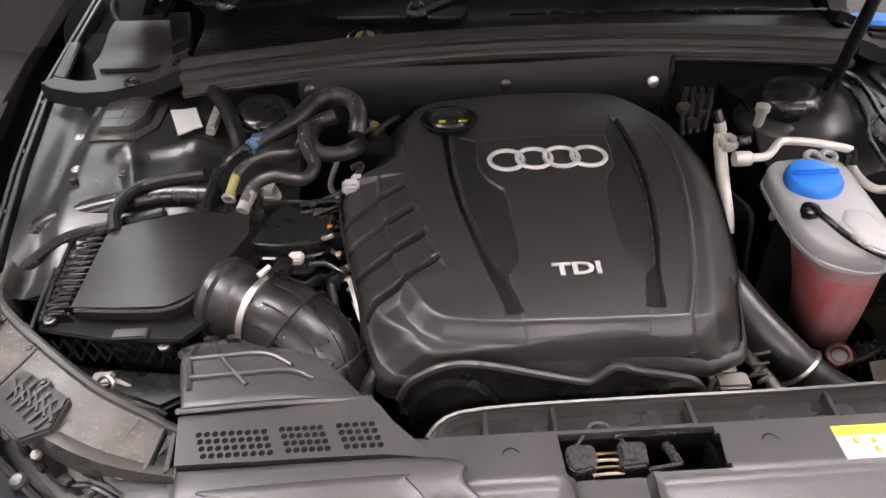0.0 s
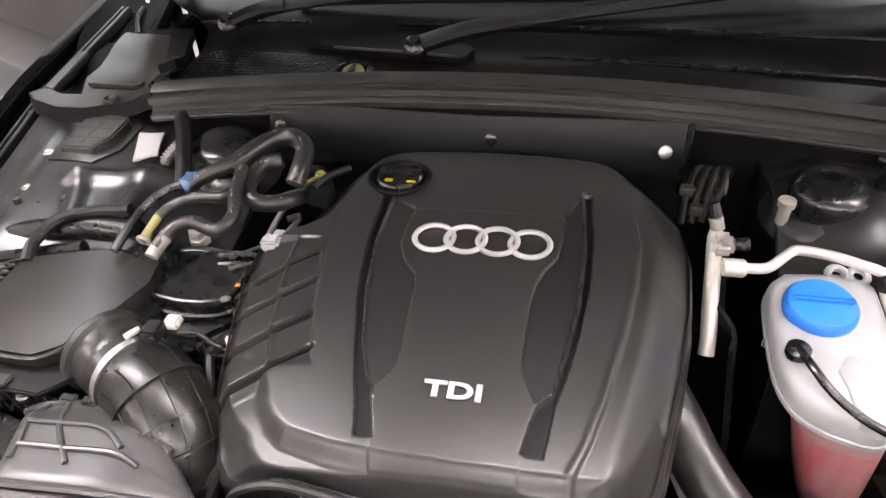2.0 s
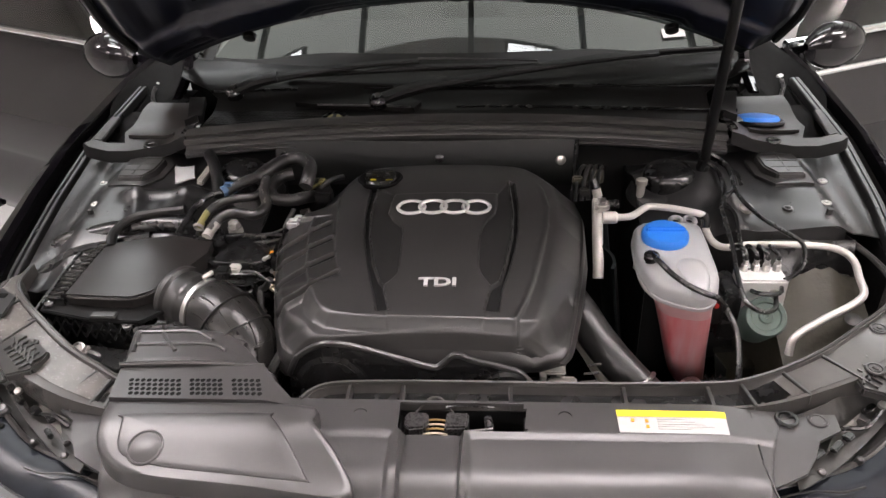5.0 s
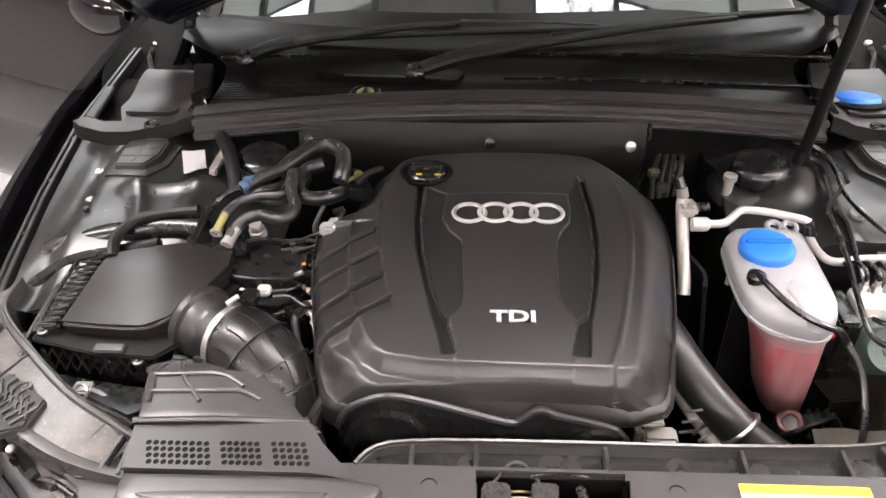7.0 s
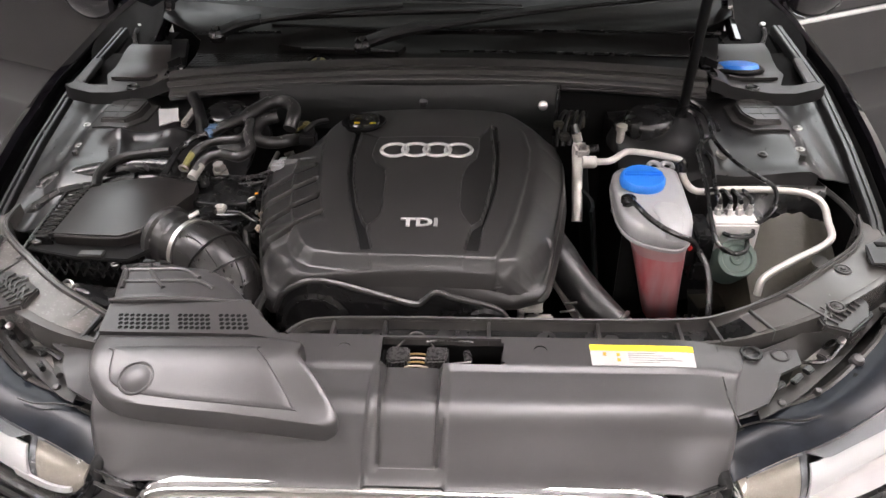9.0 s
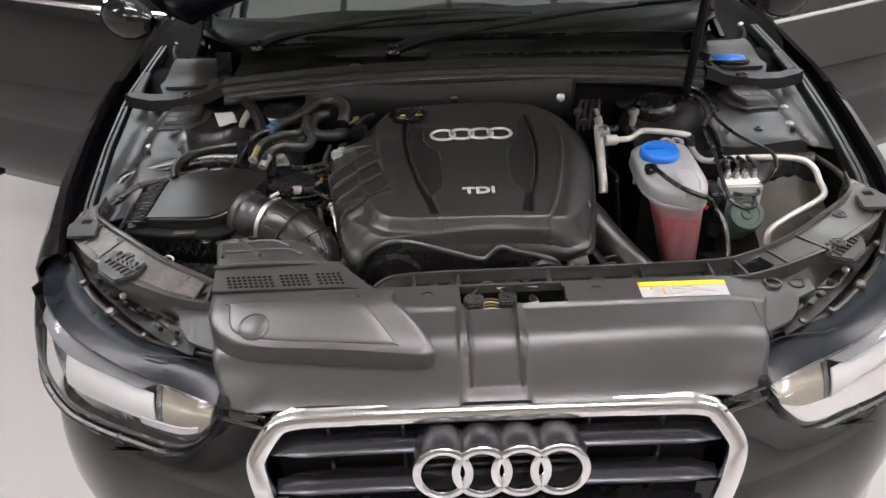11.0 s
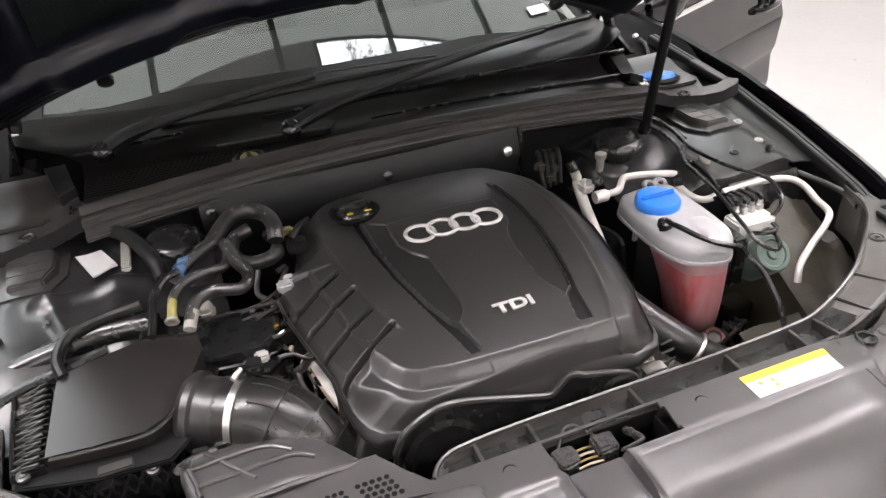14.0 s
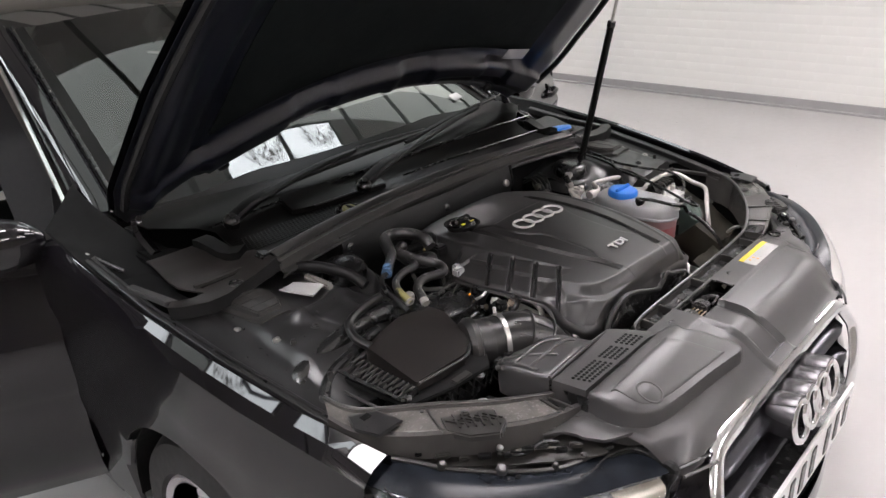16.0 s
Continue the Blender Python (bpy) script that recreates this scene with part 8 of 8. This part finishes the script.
rnd = random.Random(7)
for k in range(22):
    x, y = -0.335 + 0.075 * rnd.random(), 0.44 + 0.30 * rnd.random()
    z = 0.80 + 0.07 * rnd.random()
    pts = [(x, y, z)]
    for j in range(3):
        x, y, z = x + rnd.uniform(-0.03, 0.03), y + rnd.uniform(-0.05, 0.05), z + rnd.uniform(-0.03, 0.035)
        pts.append((max(x, -0.345), max(y, 0.475), min(z, 0.888)))
    part("wire", tube(pts, rnd.choice((0.0035, 0.005, 0.0065)), 7, 4), rnd.choice((M_BLACK, M_RUBBER, M_BLACK, M_GRIME, M_HOSE, M_STEEL)), clut)
for k in range(9):
    x, y, z = -0.325 + 0.05 * rnd.random(), 0.46 + 0.26 * rnd.random(), 0.84 + 0.04 * rnd.random()
    part("plug", box((x - 0.012, y - 0.009, z - 0.012), (x + 0.012, y + 0.009, z + 0.010), 0.003), rnd.choice((M_BLACK, M_BLACKM, M_DUST)), clut)
for k in range(5):
    part("hose_coil", torus((-0.353 + 0.002 * k, 0.622 - 0.002 * k, 0.828 + 0.0075 * k), (0.1, -0.2, 1), 0.017, 0.0021, 24, 6), M_STEEL if k % 2 else M_ALU, clut)
for a, q in (((-0.362, 0.645, 0.874), (-0.312, 0.662, 0.888)), ((-0.355, 0.625, 0.872), (-0.305, 0.640, 0.880)), ((-0.340, 0.585, 0.862), (-0.300, 0.612, 0.872))):
    part("steel_pipe", tube([a, q], 0.0028, 8, 1), M_GRIME, clut)
    part("pipe_nut", lathe([(0.0050, -0.004), (0.0050, 0.004), (0, 0.005)], a, (-0.9, -0.3, 0.2), 6), M_LOCK, clut)
for z in (0.866, 0.876):
    part("fuel_pipe", tube([(-0.380, 0.634 + z - 0.866, z), (-0.345, 0.638 + z - 0.866, z + 0.003), (-0.296, 0.634 + z - 0.866, z)], 0.0040, 8, 3), M_LOCK, clut, "bare steel pipe")
part("orange_clip", box((-0.335, 0.588, 0.868), (-0.328, 0.594, 0.874), 0.001), M_ORANGE, clut)
for x, y, z in ((-0.318, 0.555, 0.846), (-0.303, 0.528, 0.840)):
    part("tan_nut", lathe([(0.0055, -0.004), (0.0055, 0.004), (0.0035, 0.006), (0, 0.006)], (x, y, z), (-0.3, -0.3, 1), 8), M_RUST, clut)
part("pale_plug", join(box((-0.313, 0.640, 0.890), (-0.287, 0.662, 0.910), 0.004), box((-0.300, 0.655, 0.897), (-0.282, 0.672, 0.911), 0.003)), M_TANK, clut, "pale plug")
part("green_mark", box((-0.288, 0.52, 0.868), (-0.283, 0.527, 0.874), 0.001), mat("green_mark", (0.02, 0.35, 0.06), 0.5), clut)
exh = thing("exhaust_shield", "heat-stained metal exhaust part beside the engine", "exhaust part", (-0.26, 0.42, 0.78))
lay = Matrix(((0.33, -0.94, 0.06, -0.279), (-0.82, -0.26, 0.50, 0.455), (-0.46, -0.22, -0.86, 0.842), (0, 0, 0, 1)))
part("casting", moved(box((-0.040, -0.016, 0.004), (0.034, 0.016, 0.026), 0.006, 3), lay), M_RUST, exh)
part("bright_plate", moved(prism([(-0.046, -0.004), (-0.040, 0.010), (0.020, 0.015), (0.046, 0.012), (0.050, -0.014), (0.022, -0.018), (-0.030, -0.012)], -0.004, 0.004, 0.0015), lay), M_ALU, exh, "bright cast plate")
part("plate_foot", moved(prism([(0.022, -0.020), (0.050, -0.016), (0.054, 0.014), (0.036, 0.018)], -0.010, 0.030, 0.003), lay), M_RUST, exh)
part("bright_tube", tube([(-0.293, 0.500, 0.868), (-0.284, 0.488, 0.874), (-0.268, 0.470, 0.870), (-0.262, 0.452, 0.858), (-0.264, 0.440, 0.842)], 0.0062, 10, 5), M_ALU, exh)
part("brown_flange", moved(box((-0.062, -0.020, -0.006), (-0.040, 0.018, 0.020), 0.005), lay), M_RUST, exh, "scorched flange")
part("rod", tube([(-0.255, 0.40, 0.82), (-0.268, 0.37, 0.79), (-0.285, 0.33, 0.75)], 0.012, 10, 4), M_BLACKM, exh)
line("dipstick_hose", [(-0.245, 0.372, 0.835), (-0.262, 0.355, 0.815), (-0.278, 0.335, 0.79), (-0.285, 0.30, 0.74)], 0.010, M_HOSE, "black hose in front of the engine cover", "hose", "", 10)
single("pipe_fitting", join(tube([(-0.265, 0.755, 0.925), (-0.245, 0.775, 0.935), (-0.225, 0.80, 0.93)], 0.006, 8, 4), box((-0.275, 0.735, 0.90), (-0.24, 0.765, 0.925), 0.004),
                                 tube([(-0.30, 0.83, 0.90), (-0.27, 0.80, 0.915), (-0.25, 0.76, 0.905)], 0.011, 10, 4)), M_BLACKM, "black pipe fittings behind the engine cover", "pipe fitting")
single("sensor_plug", join(box((-0.272, 0.772, 0.922), (-0.256, 0.786, 0.936), 0.003), tube([(-0.29, 0.77, 0.918), (-0.264, 0.779, 0.929)], 0.0035, 7, 1)), M_YELLOWP, "yellowish plug behind the engine cover", "plug")

lead = thing("lamp_connector", "pale plastic plug on a short lead below the carrier", "connector", (-0.61, 0.375, 0.78))
part("plug_body", box((-0.640, 0.366, 0.788), (-0.612, 0.390, 0.806), 0.003), M_CREAM, lead)
part("latch", box((-0.624, 0.364, 0.794), (-0.616, 0.368, 0.802), 0.001), M_BLACK, lead)
part("lead_tube", tube([(-0.612, 0.378, 0.797), (-0.596, 0.372, 0.797), (-0.580, 0.362, 0.792), (-0.572, 0.345, 0.775)], 0.0055, 8, 4), M_PANEL, lead)
part("support", tube([(-0.628, 0.378, 0.790), (-0.640, 0.37, 0.76), (-0.66, 0.36, 0.74)], 0.004, 6, 3), M_GRIME, lead)

# bricks of the east wall under thick white paint, in stretcher bond
W, H = 0.2205, 0.0715
brick_meshes = []
for q, depth in enumerate((0.0010, 0.0013, 0.0017)):
    bm = bmesh.new()
    back = [bm.verts.new((0, y, z)) for y, z in ((0, 0), (0, H), (W, H), (W, 0))]
    mid = [bm.verts.new((-0.6 * depth, y, z)) for y, z in ((0.002, 0.002), (0.002, H - 0.002), (W - 0.002, H - 0.002), (W - 0.002, 0.002))]
    face = [bm.verts.new((-depth, y, z)) for y, z in ((0.007, 0.006), (0.006, H - 0.007), (W - 0.007, H - 0.006), (W - 0.006, 0.007))]
    for a, b in ((back, mid), (mid, face)):
        for k in range(4):
            bm.faces.new((a[k], a[(k + 1) % 4], b[(k + 1) % 4], b[k]))
    bm.faces.new(face)
    bmesh.ops.recalc_face_normals(bm, faces=bm.faces)
    for fc in bm.faces:
        fc.smooth = True
    me = bpy.data.meshes.new("brick")
    bm.to_mesh(me)
    bm.free()
    me.materials.append(M_WALL)
    brick_meshes.append(me)
pick = random.Random(5)
for row in range(13):
    for col in range(20):
        b = new("brick", pick.choice(brick_meshes))
        b.parent = wall_east
        b.location = (wall_x + 0.0002, 0.66 + 0.228 * col + (0.114 if row % 2 else 0), 0.090 + 0.0775 * row)
